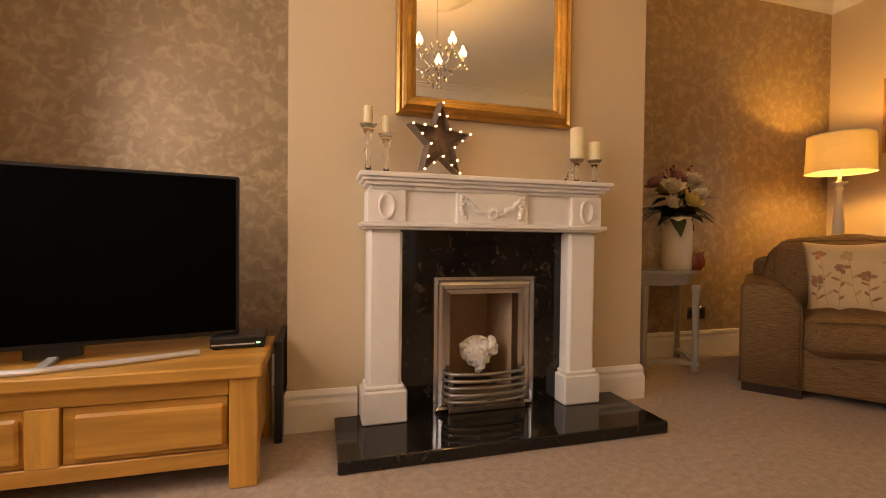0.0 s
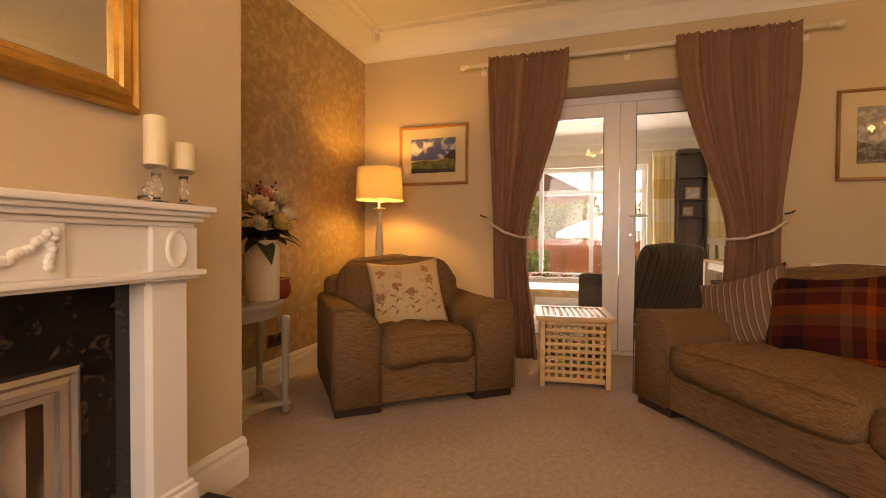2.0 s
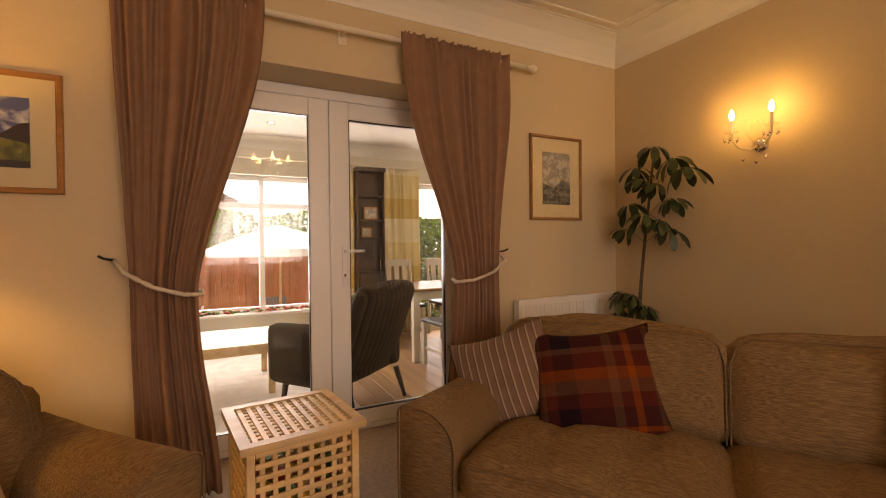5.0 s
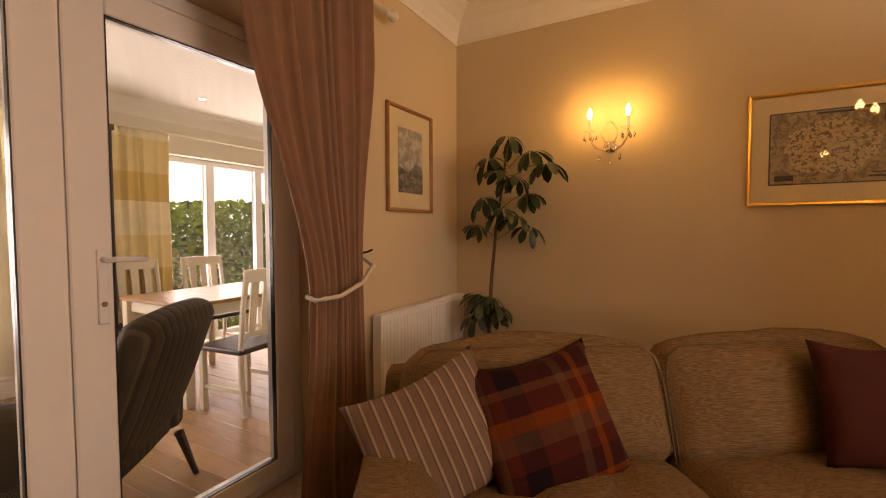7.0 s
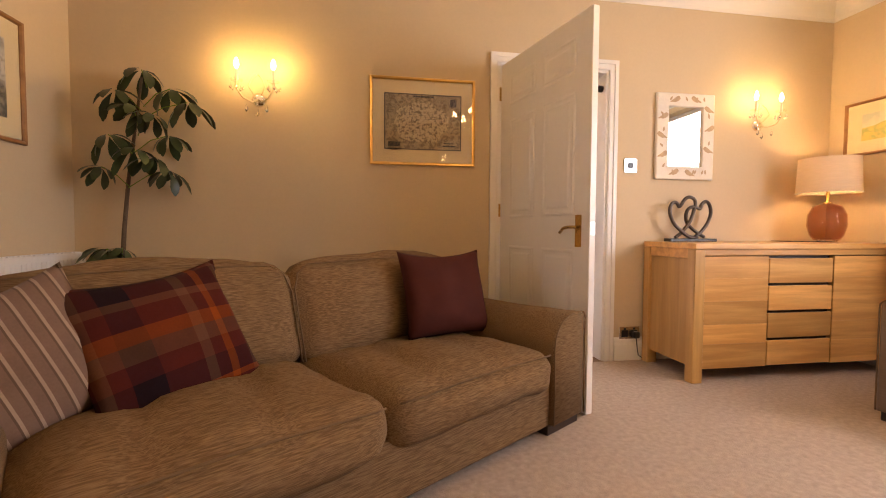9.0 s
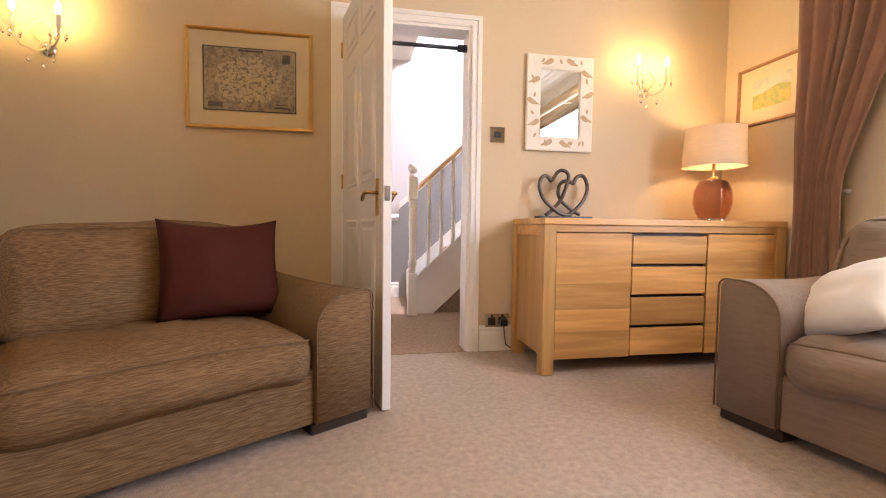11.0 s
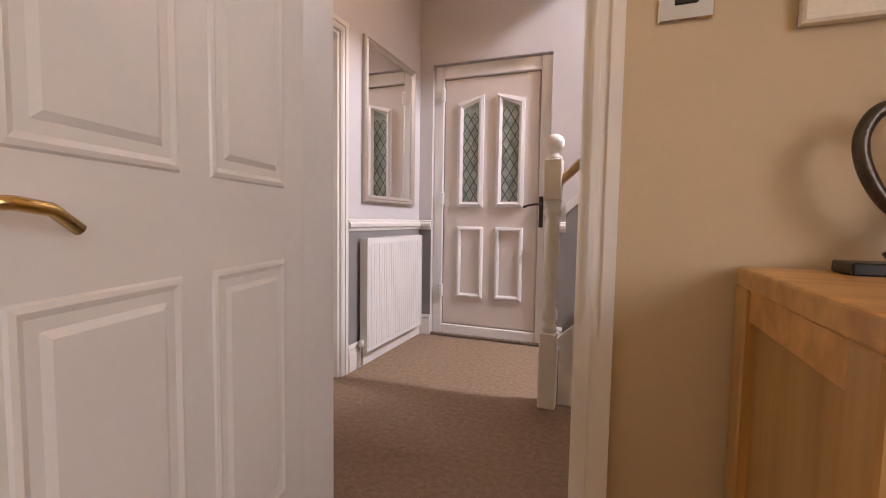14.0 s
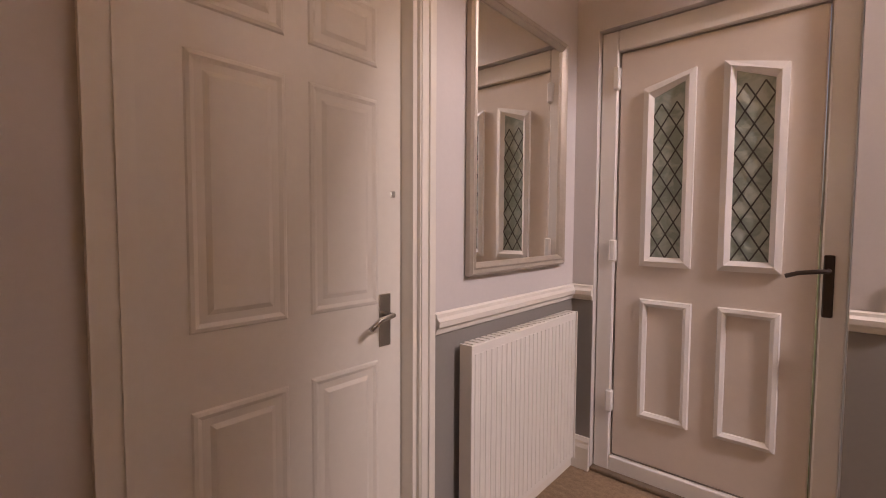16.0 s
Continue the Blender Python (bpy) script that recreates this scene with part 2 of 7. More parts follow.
WALLPAPER = blotch("bronze_scroll_wallpaper", (0.40, 0.285, 0.17), (0.54, 0.405, 0.245), 18, 0.46, 0.66, 0.40, 0.25, "NOISE", 0.15, 4.5)
CARPET = mat("beige_pile_carpet", (0.43, 0.34, 0.27), 0.95, 0, 0.22, 38, 210, 1.0, 180, sheen=0.15)
CARPET_HALL = mat("brown_pile_carpet", (0.30, 0.205, 0.135), 0.95, 0, 0.26, 38, 210, 1.0, 180, sheen=0.15)
GRANITE = blotch("black_polished_granite", (0.010, 0.009, 0.008), (0.10, 0.07, 0.05), 26, 0.60, 0.78, 0.07, 0, "NOISE", 0.0, 9.0)
CHROME = mat("brushed_chrome", (0.62, 0.60, 0.57), 0.22, 1, 0.06, 10, 120, 0.05)
POLISHED = mat("polished_chrome", (0.80, 0.79, 0.77), 0.06, 1, 0.03, 10, 120, 0.0)
BRASS = mat("aged_brass", (0.62, 0.42, 0.16), 0.25, 1, 0.10, 20, 120, 0.05)
GOLD = mat("antique_gold_leaf", (0.52, 0.29, 0.085), 0.34, 0.85, 0.22, 14, 90, 0.25)
GOLD_FRAME = mat("bright_gold_moulding", (0.72, 0.45, 0.14), 0.28, 0.9, 0.14, 18, 90, 0.12)
FIREBRICK = mat("fire_back_lining", (0.55, 0.38, 0.24), 0.85, 0, 0.15, 9, 90, 0.3)
CAST_IRON = mat("dull_steel_fret", (0.34, 0.31, 0.28), 0.35, 0.9, 0.15, 12, 90, 0.2)
CORAL = mat("white_rosette_plaster", (0.78, 0.74, 0.68), 0.8, 0, 0.10, 30, 120, 0.4)
OAK = wood("honey_oak", (0.72, 0.36, 0.080), (0.50, 0.235, 0.045), 0.32, 0)
OAK_UP = wood("honey_oak_upright", (0.70, 0.36, 0.080), (0.48, 0.23, 0.045), 0.32, 2)
ASH = wood("light_oak", (0.70, 0.38, 0.125), (0.53, 0.26, 0.075), 0.30, 0, 20.0, 0.24)
ASH_UP = wood("light_oak_upright", (0.62, 0.355, 0.12), (0.52, 0.28, 0.085), 0.32, 2)
ACACIA = wood("pale_slatted_wood", (0.74, 0.52, 0.28), (0.60, 0.38, 0.17), 0.4, 0, spread=0.15)
GREY_PAINT = mat("grey_chalk_paint", (0.36, 0.34, 0.31), 0.6, 0, 0.08, 12, 80, 0.15)
FABRIC = weave("tweed_upholstery", (0.138, 0.077, 0.034), (0.295, 0.187, 0.096), 0.92, 380, 0.72)
FABRIC_TAN = weave("tan_twill_upholstery", (0.20, 0.13, 0.08), (0.26, 0.175, 0.115), 0.92, 160, 0.5)
PIPING = mat("upholstery_piping", (0.17, 0.105, 0.055), 0.9, 0, 0.08, 30, 200, 0.2)
DARK_WOOD = mat("dark_stained_wood", (0.035, 0.02, 0.014), 0.35, 0, 0.15, 12, 90, 0.1)
CURTAIN = mat("mauve_brown_curtain", (0.27, 0.148, 0.094), 0.95, 0, 0.10, 14, 320, 0.35)
ROPE = mat("cream_rope_tieback", (0.62, 0.54, 0.44), 0.7, 0, 0.12, 40, 200, 0.4)
POLE = mat("cream_painted_pole", (0.74, 0.66, 0.52), 0.5, 0, 0.06, 12, 80, 0.05)
BLACK = mat("black_plastic", (0.012, 0.012, 0.012), 0.3, 0, 0.1, 20, 90, 0.02)
SCREEN = mat("dark_television_screen", (0.002, 0.002, 0.002), 0.25, 0, 0.05, 3, 30, 0.0)
SCREEN.node_tree.nodes["Principled BSDF"].inputs["Specular IOR Level"].default_value = 0.02
# white door face toned down in colour so its mouldings look lit
DOOR_SHADED = mat("shaded_white_door_skin", (0.72, 0.64, 0.58), 0.35, 0, 0.03, 3, 40, 0.04)
SILVER = mat("silver_plastic", (0.62, 0.61, 0.60), 0.3, 0.4, 0.05, 20, 90, 0.02)
MIRROR = mat("mirror_glass", (0.92, 0.92, 0.90), 0.01, 1, 0.0, 3, 30, 0.0)
PANE = glass("window_glass")
CLEAR = glass("clear_crystal", (1, 1, 1), 0.02, False)
CRYSTAL = glass("cut_crystal", (1, 0.98, 0.95), 0.05, True)
AMBER = glass("blush_amber_glass", (0.84, 0.70, 0.63), 0.02, True)
RED_GLASS = mat("dark_red_glass", (0.22, 0.04, 0.02), 0.15, 0, 0.15, 20, 60, 0.05)
# opaque pale gold: the bulbs' glow in the crystal arms, put into the colour
LIT_ARM = mat("lit_glass_arm", (0.80, 0.66, 0.42), 0.18, 0.2, 0.05, 20, 90, 0.0)
BULB = glow("lit_candle_bulb", (1.0, 0.72, 0.38), 22)
LED = glow("lit_star_bulb", (1.0, 0.62, 0.34), 6)
DOWNLIGHT = glow("lit_downlight", (1.0, 0.95, 0.86), 6)
SHADE = shade_cloth("cream_lampshade", (0.66, 0.48, 0.26), 0.07)
SHADE_BEIGE = shade_cloth("beige_lampshade", (0.62, 0.47, 0.33), 0.10)
CERAMIC = mat("cream_ceramic", (0.72, 0.66, 0.55), 0.3, 0, 0.05, 12, 80, 0.04)
WAX = mat("cream_wax", (0.80, 0.68, 0.42), 0.5, 0, 0.06, 12, 80, 0.06, sub=0.2)
LEAF = mat("dark_green_leaf", (0.032, 0.050, 0.016), 0.4, 0, 0.3, 18, 60, 0.15, spread=0.25)
LEAF_YELLOW = shade_cloth("fresh_green_leaf", (0.17, 0.29, 0.05), 0.45)
BARK = mat("brown_bark", (0.13, 0.085, 0.05), 0.85, 0, 0.25, 30, 120, 0.5)
POT = mat("terracotta_pot", (0.34, 0.17, 0.09), 0.75, 0, 0.12, 14, 80, 0.2)
PETAL_CREAM = mat("cream_petal", (0.76, 0.66, 0.46), 0.6, 0, 0.12, 24, 80, 0.1)
PETAL_YELLOW = mat("yellow_petal", (0.70, 0.50, 0.14), 0.6, 0, 0.15, 24, 80, 0.1)
PETAL_PINK = mat("dusky_pink_petal", (0.44, 0.20, 0.18), 0.6, 0, 0.15, 24, 80, 0.1)
BERRY = mat("dark_berry", (0.10, 0.02, 0.015), 0.35, 0, 0.15, 24, 80, 0.05)
BRONZE = mat("dark_bronze", (0.10, 0.08, 0.065), 0.32, 0.85, 0.3, 30, 120, 0.3)
STAR_WOOD = mat("weathered_dark_wood", (0.16, 0.115, 0.08), 0.7, 0, 0.25, 14, 80, 0.2)
PLUM = mat("burgundy_cushion_cloth", (0.064, 0.014, 0.009), 0.8, 0, 0.12, 10, 240, 0.3, sheen=0.1)
RIBBED = stripes("striped_mauve_cushion", [(0.0, (0.19, 0.115, 0.080)), (0.66, (0.35, 0.25, 0.18)), (0.86, (0.13, 0.078, 0.053))], 0, 0.040)
R_, O_, P_, T_ = (0.070, 0.010, 0.006), (0.22, 0.042, 0.004), (0.012, 0.004, 0.006), (0.11, 0.045, 0.022)
PLAID = stripes("tartan_wool_cushion", [(0.0, R_), (0.18, P_), (0.36, R_), (0.46, T_), (0.52, R_), (0.66, O_), (0.72, R_), (0.82, T_), (0.90, R_)], 0, 0.50, 0.9,
                (2, [(0.0, O_), (0.10, R_), (0.24, T_), (0.30, P_), (0.46, R_), (0.56, O_), (0.60, P_), (0.76, R_), (0.88, T_)], 0.50))
FLORAL = mat("cream_linen_cushion", (0.62, 0.46, 0.27), 0.9, 0, 0.08, 10, 260, 0.2)
PRINT_RUST = mat("rust_fabric_print", (0.46, 0.20, 0.09), 0.9, 0, 0.3, 30, 160, 0.1)
PRINT_OLIVE = mat("olive_fabric_print", (0.46, 0.33, 0.16), 0.9, 0, 0.3, 30, 160, 0.1)
PRINT_PLUM = mat("plum_fabric_print", (0.34, 0.17, 0.095), 0.9, 0, 0.3, 30, 160, 0.1)
CREAM_CUSHION = mat("cream_cushion_cloth", (0.68, 0.62, 0.54), 0.85, 0, 0.06, 10, 200, 0.2, sheen=0.1)
FLOOR_OAK = wood("dining_oak_floor", (0.40, 0.22, 0.085), (0.31, 0.155, 0.055), 0.42, 0, spread=0.16)
RUG = mat("cream_rug", (0.76, 0.70, 0.62), 0.95, 0, 0.2, 9, 200, 0.9, 260)
GREY_STRIPE = stripes("grey_striped_upholstery", [(0.0, (0.065, 0.050, 0.034)), (0.45, (0.090, 0.070, 0.048)), (0.7, (0.045, 0.034, 0.024))], 0, 0.06)
OLIVE = mat("olive_cloth", (0.13, 0.13, 0.04), 0.85, 0, 0.1, 12, 160, 0.2)
YELLOW_CURTAIN = stripes("cream_and_gold_curtain", [(0.0, (0.72, 0.58, 0.30)), (0.35, (0.78, 0.68, 0.46)), (0.7, (0.62, 0.44, 0.16))], 2, 0.9)
CREAM_PAINT = mat("cream_painted_wood", (0.62, 0.55, 0.42), 0.45, 0, 0.06, 12, 80, 0.08)
FENCE = mat("orange_stained_fence", (0.44, 0.15, 0.06), 0.8, 0, 0.2, 6, 60, 0.3, stretch=(1, 1, 0.2), spread=0.15)
PATIO = mat("pale_paving", (0.42, 0.40, 0.37), 0.85, 0, 0.16, 3, 60, 0.4, spread=0.1)
LAWN = mat("lawn_ground", (0.10, 0.14, 0.05), 0.95, 0, 0.3, 2, 40, 0.6)
CANVAS = mat("white_parasol_canvas", (0.82, 0.80, 0.76), 0.85, 0, 0.04, 6, 120, 0.1)
GREY_WOOD = mat("grey_garden_furniture", (0.20, 0.21, 0.22), 0.6, 0, 0.12, 9, 80, 0.15)
BRICK = mat("red_brick_outer_wall", (0.34, 0.16, 0.10), 0.85, 0, 0.2, 12, 80, 0.3)
PAPER = mat("cream_picture_mount", (0.68, 0.56, 0.35), 0.8, 0, 0.03, 8, 120, 0.03)
MAP_INK = blotch("old_engraved_map", (0.36, 0.29, 0.19), (0.20, 0.155, 0.10), 34, 0.45, 0.60, 0.8, 0, "NOISE", 0.0, 8.0)
MAP_LAND = blotch("engraved_county", (0.50, 0.41, 0.27), (0.17, 0.13, 0.085), 60, 0.48, 0.58, 0.8, 0, "NOISE", 0.0, 9.0)
INK = mat("dark_print_ink", (0.05, 0.045, 0.045), 0.8, 0, 0.2, 30, 120, 0.0)
PHOTO_SKY = blotch("blue_sky_print", (0.10, 0.12, 0.26), (0.74, 0.70, 0.64), 8, 0.50, 0.62, 0.5, 0, "NOISE", 0.0, 5.0)
PHOTO_HILL = blotch("green_moor_print", (0.10, 0.11, 0.03), (0.28, 0.26, 0.06), 16, 0.45, 0.6, 0.5, 0, "NOISE", 0.0, 5.0)
PRINT_GREY = blotch("grey_landscape_print", (0.28, 0.26, 0.23), (0.50, 0.47, 0.42), 20, 0.45, 0.6, 0.6, 0, "NOISE", 0.0, 6.0)
PRINT_DARK = blotch("dark_foreground_print", (0.09, 0.085, 0.075), (0.24, 0.22, 0.19), 28, 0.45, 0.6, 0.6, 0, "NOISE", 0.0, 6.0)
PRINT_GOLD = blotch("watercolour_field_print", (0.62, 0.44, 0.10), (0.34, 0.36, 0.10), 16, 0.45, 0.6, 0.6, 0, "NOISE", 0.0, 5.0)
PRINT_PALE = blotch("watercolour_sky_print", (0.62, 0.56, 0.42), (0.46, 0.46, 0.36), 9, 0.45, 0.6, 0.6, 0, "NOISE", 0.0, 4.0)
PICTURE_WOOD = wood("reddish_picture_frame_wood", (0.42, 0.20, 0.07), (0.30, 0.13, 0.04), 0.35, 0)
BIRD_FRAME = mat("whitewashed_mirror_frame", (0.78, 0.70, 0.58), 0.7, 0, 0.08, 14, 90, 0.2)
BIRD_PAINT = mat("tan_stencil_paint", (0.50, 0.34, 0.19), 0.7, 0, 0.2, 30, 90, 0.1)
LEADED = blotch("obscure_leaded_glass", (0.30, 0.37, 0.33), (0.46, 0.52, 0.48), 14, 0.4, 0.62, 0.12, 0, "NOISE", 0.3, 3.0)
LEAD = mat("lead_strip", (0.09, 0.09, 0.085), 0.4, 0.6, 0.1, 20, 90, 0.05)
RADIATOR = mat("white_radiator_enamel", (0.82, 0.79, 0.75), 0.3, 0, 0.02, 3, 40, 0.02)
HALL_FRAME = mat("champagne_mirror_frame", (0.46, 0.40, 0.34), 0.35, 0.3, 0.08, 16, 80, 0.08)
# cloth and pile are dull: little gloss, no sheen to lift their darks
for dull in (FABRIC, PLAID, PLUM, RIBBED, CURTAIN, CARPET, CARPET_HALL, GREY_STRIPE, FLORAL, PIPING):
    dull.node_tree.nodes["Principled BSDF"].inputs["Specular IOR Level"].default_value = 0.15
    dull.node_tree.nodes["Principled BSDF"].inputs["Sheen Weight"].default_value = 0.0


# ---- mesh helpers ----
def part(name, bm, material, parent=None, label="", smooth=False):
    """Links a bmesh as one mesh object, under a thing or a part if one is given."""
    me = bpy.data.meshes.new(name)
    bmesh.ops.recalc_face_normals(bm, faces=bm.faces)
    bm.to_mesh(me)
    bm.free()
    me.materials.append(material)
    if smooth:
        for p in me.polygons:
            p.use_smooth = True
    ob = new(name, me)
    if parent:
        ob.parent = parent
    if label:
        tagged(ob, label)
    return ob


def twin(ob, name, m, parent):
    """One more object on the same mesh."""
    o = new(name, ob.data)
    o.parent = parent
    o.matrix_basis = m
    return o


def thing(name, m, label, category, group="", kind=""):
    return tagged_at(new(name), m, label, category, group, kind)


def tagged_at(ob, m, label, category, group="", kind=""):
    ob.matrix_world = m
    return tagged(ob, label, category, group, kind)


def add_box(bm, lo, hi, bevel=0.0, seg=1):
    lo, hi = Vector(lo), Vector(hi)
    got = bmesh.ops.create_cube(bm, size=1, matrix=Matrix.Translation((lo + hi) / 2) @ Matrix.Diagonal((*(hi - lo), 1)))
    if bevel:
        edges = list({e for v in got["verts"] for e in v.link_edges})
        bmesh.ops.bevel(bm, geom=edges, offset=bevel, segments=seg, affect="EDGES", profile=0.5)


def boxes(*items, bevel=0.0, seg=1):
    bm = bmesh.new()
    for lo, hi in items:
        add_box(bm, lo, hi, bevel, seg)
    return bm


def add_cyl(bm, a, b, r1, r2=None, n=16, caps=True):
    a, b = Vector(a), Vector(b)
    turn = (b - a).to_track_quat("Z", "Y").to_matrix().to_4x4()
    bmesh.ops.create_cone(bm, cap_ends=caps, segments=n, radius1=r1, radius2=r1 if r2 is None else r2, depth=(b - a).length, matrix=Matrix.Translation((a + b) / 2) @ turn)


def cyl(a, b, r1, r2=None, n=16):
    bm = bmesh.new()
    add_cyl(bm, a, b, r1, r2, n)
    return bm


def add_ball(bm, c, r, u=12, v=8):
    r = r if hasattr(r, "__len__") else (r, r, r)
    bmesh.ops.create_uvsphere(bm, u_segments=u, v_segments=v, radius=1, matrix=Matrix.Translation(c) @ Matrix.Diagonal((*r, 1)))


def ball(c, r, u=12, v=8):
    bm = bmesh.new()
    add_ball(bm, c, r, u, v)
    return bm


def lathe(profile, n=24, start=0.0, sweep=2 * math.pi):
    """Turns a profile of (radius, height) round z."""
    bm = bmesh.new()
    full = sweep > 6.28
    rings = []
    for k in range(n if full else n + 1):
        a = start + sweep * k / n
        rings.append([bm.verts.new((max(r, 1e-4) * math.cos(a), max(r, 1e-4) * math.sin(a), z)) for r, z in profile])
    for k in range(n):
        p, q = rings[k], rings[(k + 1) % len(rings)]
        for i in range(len(profile) - 1):
            bm.faces.new((p[i], q[i], q[i + 1], p[i + 1]))
    bmesh.ops.remove_doubles(bm, verts=bm.verts, dist=2e-4)
    return bm


def prism(outline, depth, axis="y"):
    """A flat outline of (u, v), thickened. axis y: u is x and v is z, thick along y from 0 to depth."""
    bm = bmesh.new()
    place = {"y": lambda u, v, d: (u, d, v), "x": lambda u, v, d: (d, u, v), "z": lambda u, v, d: (u, v, d)}[axis]
    a = [bm.verts.new(place(u, v, 0)) for u, v in outline]
    b = [bm.verts.new(place(u, v, depth)) for u, v in outline]
    n = len(a)
    bm.faces.new(a)
    bm.faces.new(b[::-1])
    for i in range(n):
        bm.faces.new((a[i], b[i], b[(i + 1) % n], a[(i + 1) % n]))
    return bm


def tube(points, r, n=8, closed=False, taper=None):
    """A round bar along points."""
    bm = bmesh.new()
    pts = [Vector(p) for p in points]
    rings = []
    up = Vector((0, 0, 1))
    m = len(pts)
    for i, p in enumerate(pts):
        d = (pts[(i + 1) % m] - pts[i - 1]) if closed or 0 < i < m - 1 else (pts[1] - pts[0] if i == 0 else pts[-1] - pts[-2])
        d.normalize()
        if i and (side - d * side.dot(d)).length > 0.1:
            side = (side - d * side.dot(d)).normalized()
        else:
            side = d.cross(up if abs(d.dot(up)) < 0.95 else Vector((1, 0, 0))).normalized()
        top = side.cross(d)
        rr = r * (taper(i / max(m - 1, 1)) if taper else 1)
        rings.append([bm.verts.new(p + rr * (math.cos(2 * math.pi * k / n) * side + math.sin(2 * math.pi * k / n) * top)) for k in range(n)])
    for i in range(m if closed else m - 1):
        a, b = rings[i], rings[(i + 1) % m]
        for k in range(n):
            bm.faces.new((a[k], a[(k + 1) % n], b[(k + 1) % n], b[k]))
    if not closed:
        bm.faces.new(rings[0][::-1])
        bm.faces.new(rings[-1])
    return bm


def soft_box(size, r=0.06, puff=0.03, n=10, wrinkle=0.006, seed=0, centre=(0, 0, 0)):
    """An upholstered block with round edges, slightly swollen and creased."""
    bm = bmesh.new()
    bmesh.ops.create_cube(bm, size=2)
    bmesh.ops.subdivide_edges(bm, edges=bm.edges[:], cuts=n, use_grid_fill=True)
    h = Vector(size) / 2
    inner = Vector([max(v - r, 0.001) for v in h])
    for v in bm.verts:
        u = v.co.copy()
        # crowd the grid towards the edges
        u = Vector([math.copysign(abs(c) ** 0.8, c) for c in u])
        p = Vector([u[i] * h[i] for i in range(3)])
        q = Vector([max(-inner[i], min(inner[i], p[i])) for i in range(3)])
        d = p - q
        if d.length > 1e-6:
            p = q + d.normalized() * r
        for i in range(3):
            j, k = (i + 1) % 3, (i + 2) % 3
            if abs(u[i]) > 0.97:
                p[i] += math.copysign(puff * (1 - u[j] ** 2) * (1 - u[k] ** 2), u[i])
        w = noise.noise_vector(p * 5 + Vector((seed * 3.1, seed * 1.7, 0)))
        p += w * wrinkle + noise.noise_vector(p * 16 + Vector((seed, 0, 0))) * wrinkle * 0.35
        v.co = p + Vector(centre)
    return bm


def pillow(w, h, t, n=18, seed=0, wrinkle=0.012):
    """A scatter cushion standing in the xz plane, its middle at the origin, with pinched corners."""
    bm = bmesh.new()
    for side in (-1, 1):
        grid = []
        for i in range(n + 1):
            row = []
            for j in range(n + 1):
                u, v = 2 * i / n - 1, 2 * j / n - 1
                pin = 1 - 0.07 * (1 - v * v) * abs(u) ** 3
                pin2 = 1 - 0.07 * (1 - u * u) * abs(v) ** 3
                th = ((1 - abs(u) ** 2.6) * (1 - abs(v) ** 2.6)) ** 0.55
                p = Vector((u * w / 2 * pin, side * t / 2 * th, v * h / 2 * pin2))
                k = noise.noise(Vector((u * 2.5 + seed, v * 2.5, seed))) * wrinkle * th
                p.y += k
                p.z -= 0.02 * (1 - u * u) * max(v, 0)
                row.append(bm.verts.new(p))
            grid.append(row)
        for i in range(n):
            for j in range(n):
                bm.faces.new((grid[i][j], grid[i + 1][j], grid[i + 1][j + 1], grid[i][j + 1]))
    bmesh.ops.remove_doubles(bm, verts=bm.verts, dist=1e-4)
    return bm


def ring_frame(w, h, profile, square=None):
    """A picture or mirror frame in the xz plane from (0, 0) to (w, h): profile rows of (inwards, proud)."""
    bm = bmesh.new()
    corner = [((0, 0), (1, 1)), ((w, 0), (-1, 1)), ((w, h), (-1, -1)), ((0, h), (1, -1))]
    rings = [[bm.verts.new((c[0] + s[0] * a, -b, c[1] + s[1] * a)) for a, b in profile] for c, s in corner]
    for k in range(4):
        p, q = rings[k], rings[(k + 1) % 4]
        for i in range(len(profile) - 1):
            bm.faces.new((p[i], q[i], q[i + 1], p[i + 1]))
    return bm


def sweep_line(path, profile, z0=0.0, closed=False):
    """A moulding: profile rows of (out, up) carried along a plan line, out to the left of its way."""
    bm = bmesh.new()
    pts = [Vector((*p, 0)) for p in path]
    m = len(pts)
    rows = []
    for i, p in enumerate(pts):
        if closed or 0 < i < m - 1:
            d1, d2 = (pts[i] - pts[i - 1]).normalized(), (pts[(i + 1) % m] - pts[i]).normalized()
        else:
            d1 = d2 = (pts[1] - pts[0] if i == 0 else pts[-1] - pts[-2]).normalized()
        n1, n2 = Vector((-d1.y, d1.x, 0)), Vector((-d2.y, d2.x, 0))
        s = (n1 + n2) / max(1 + n1.dot(n2), 0.2)
        rows.append([bm.verts.new(p + s * a + Vector((0, 0, z0 + b))) for a, b in profile])
    for i in range(m if closed else m - 1):
        a, b = rows[i], rows[(i + 1) % m]
        for k in range(len(profile) - 1):
            bm.faces.new((a[k], b[k], b[k + 1], a[k + 1]))
    if not closed:
        bm.faces.new(rows[0])
        bm.faces.new(rows[-1][::-1])
    return bm


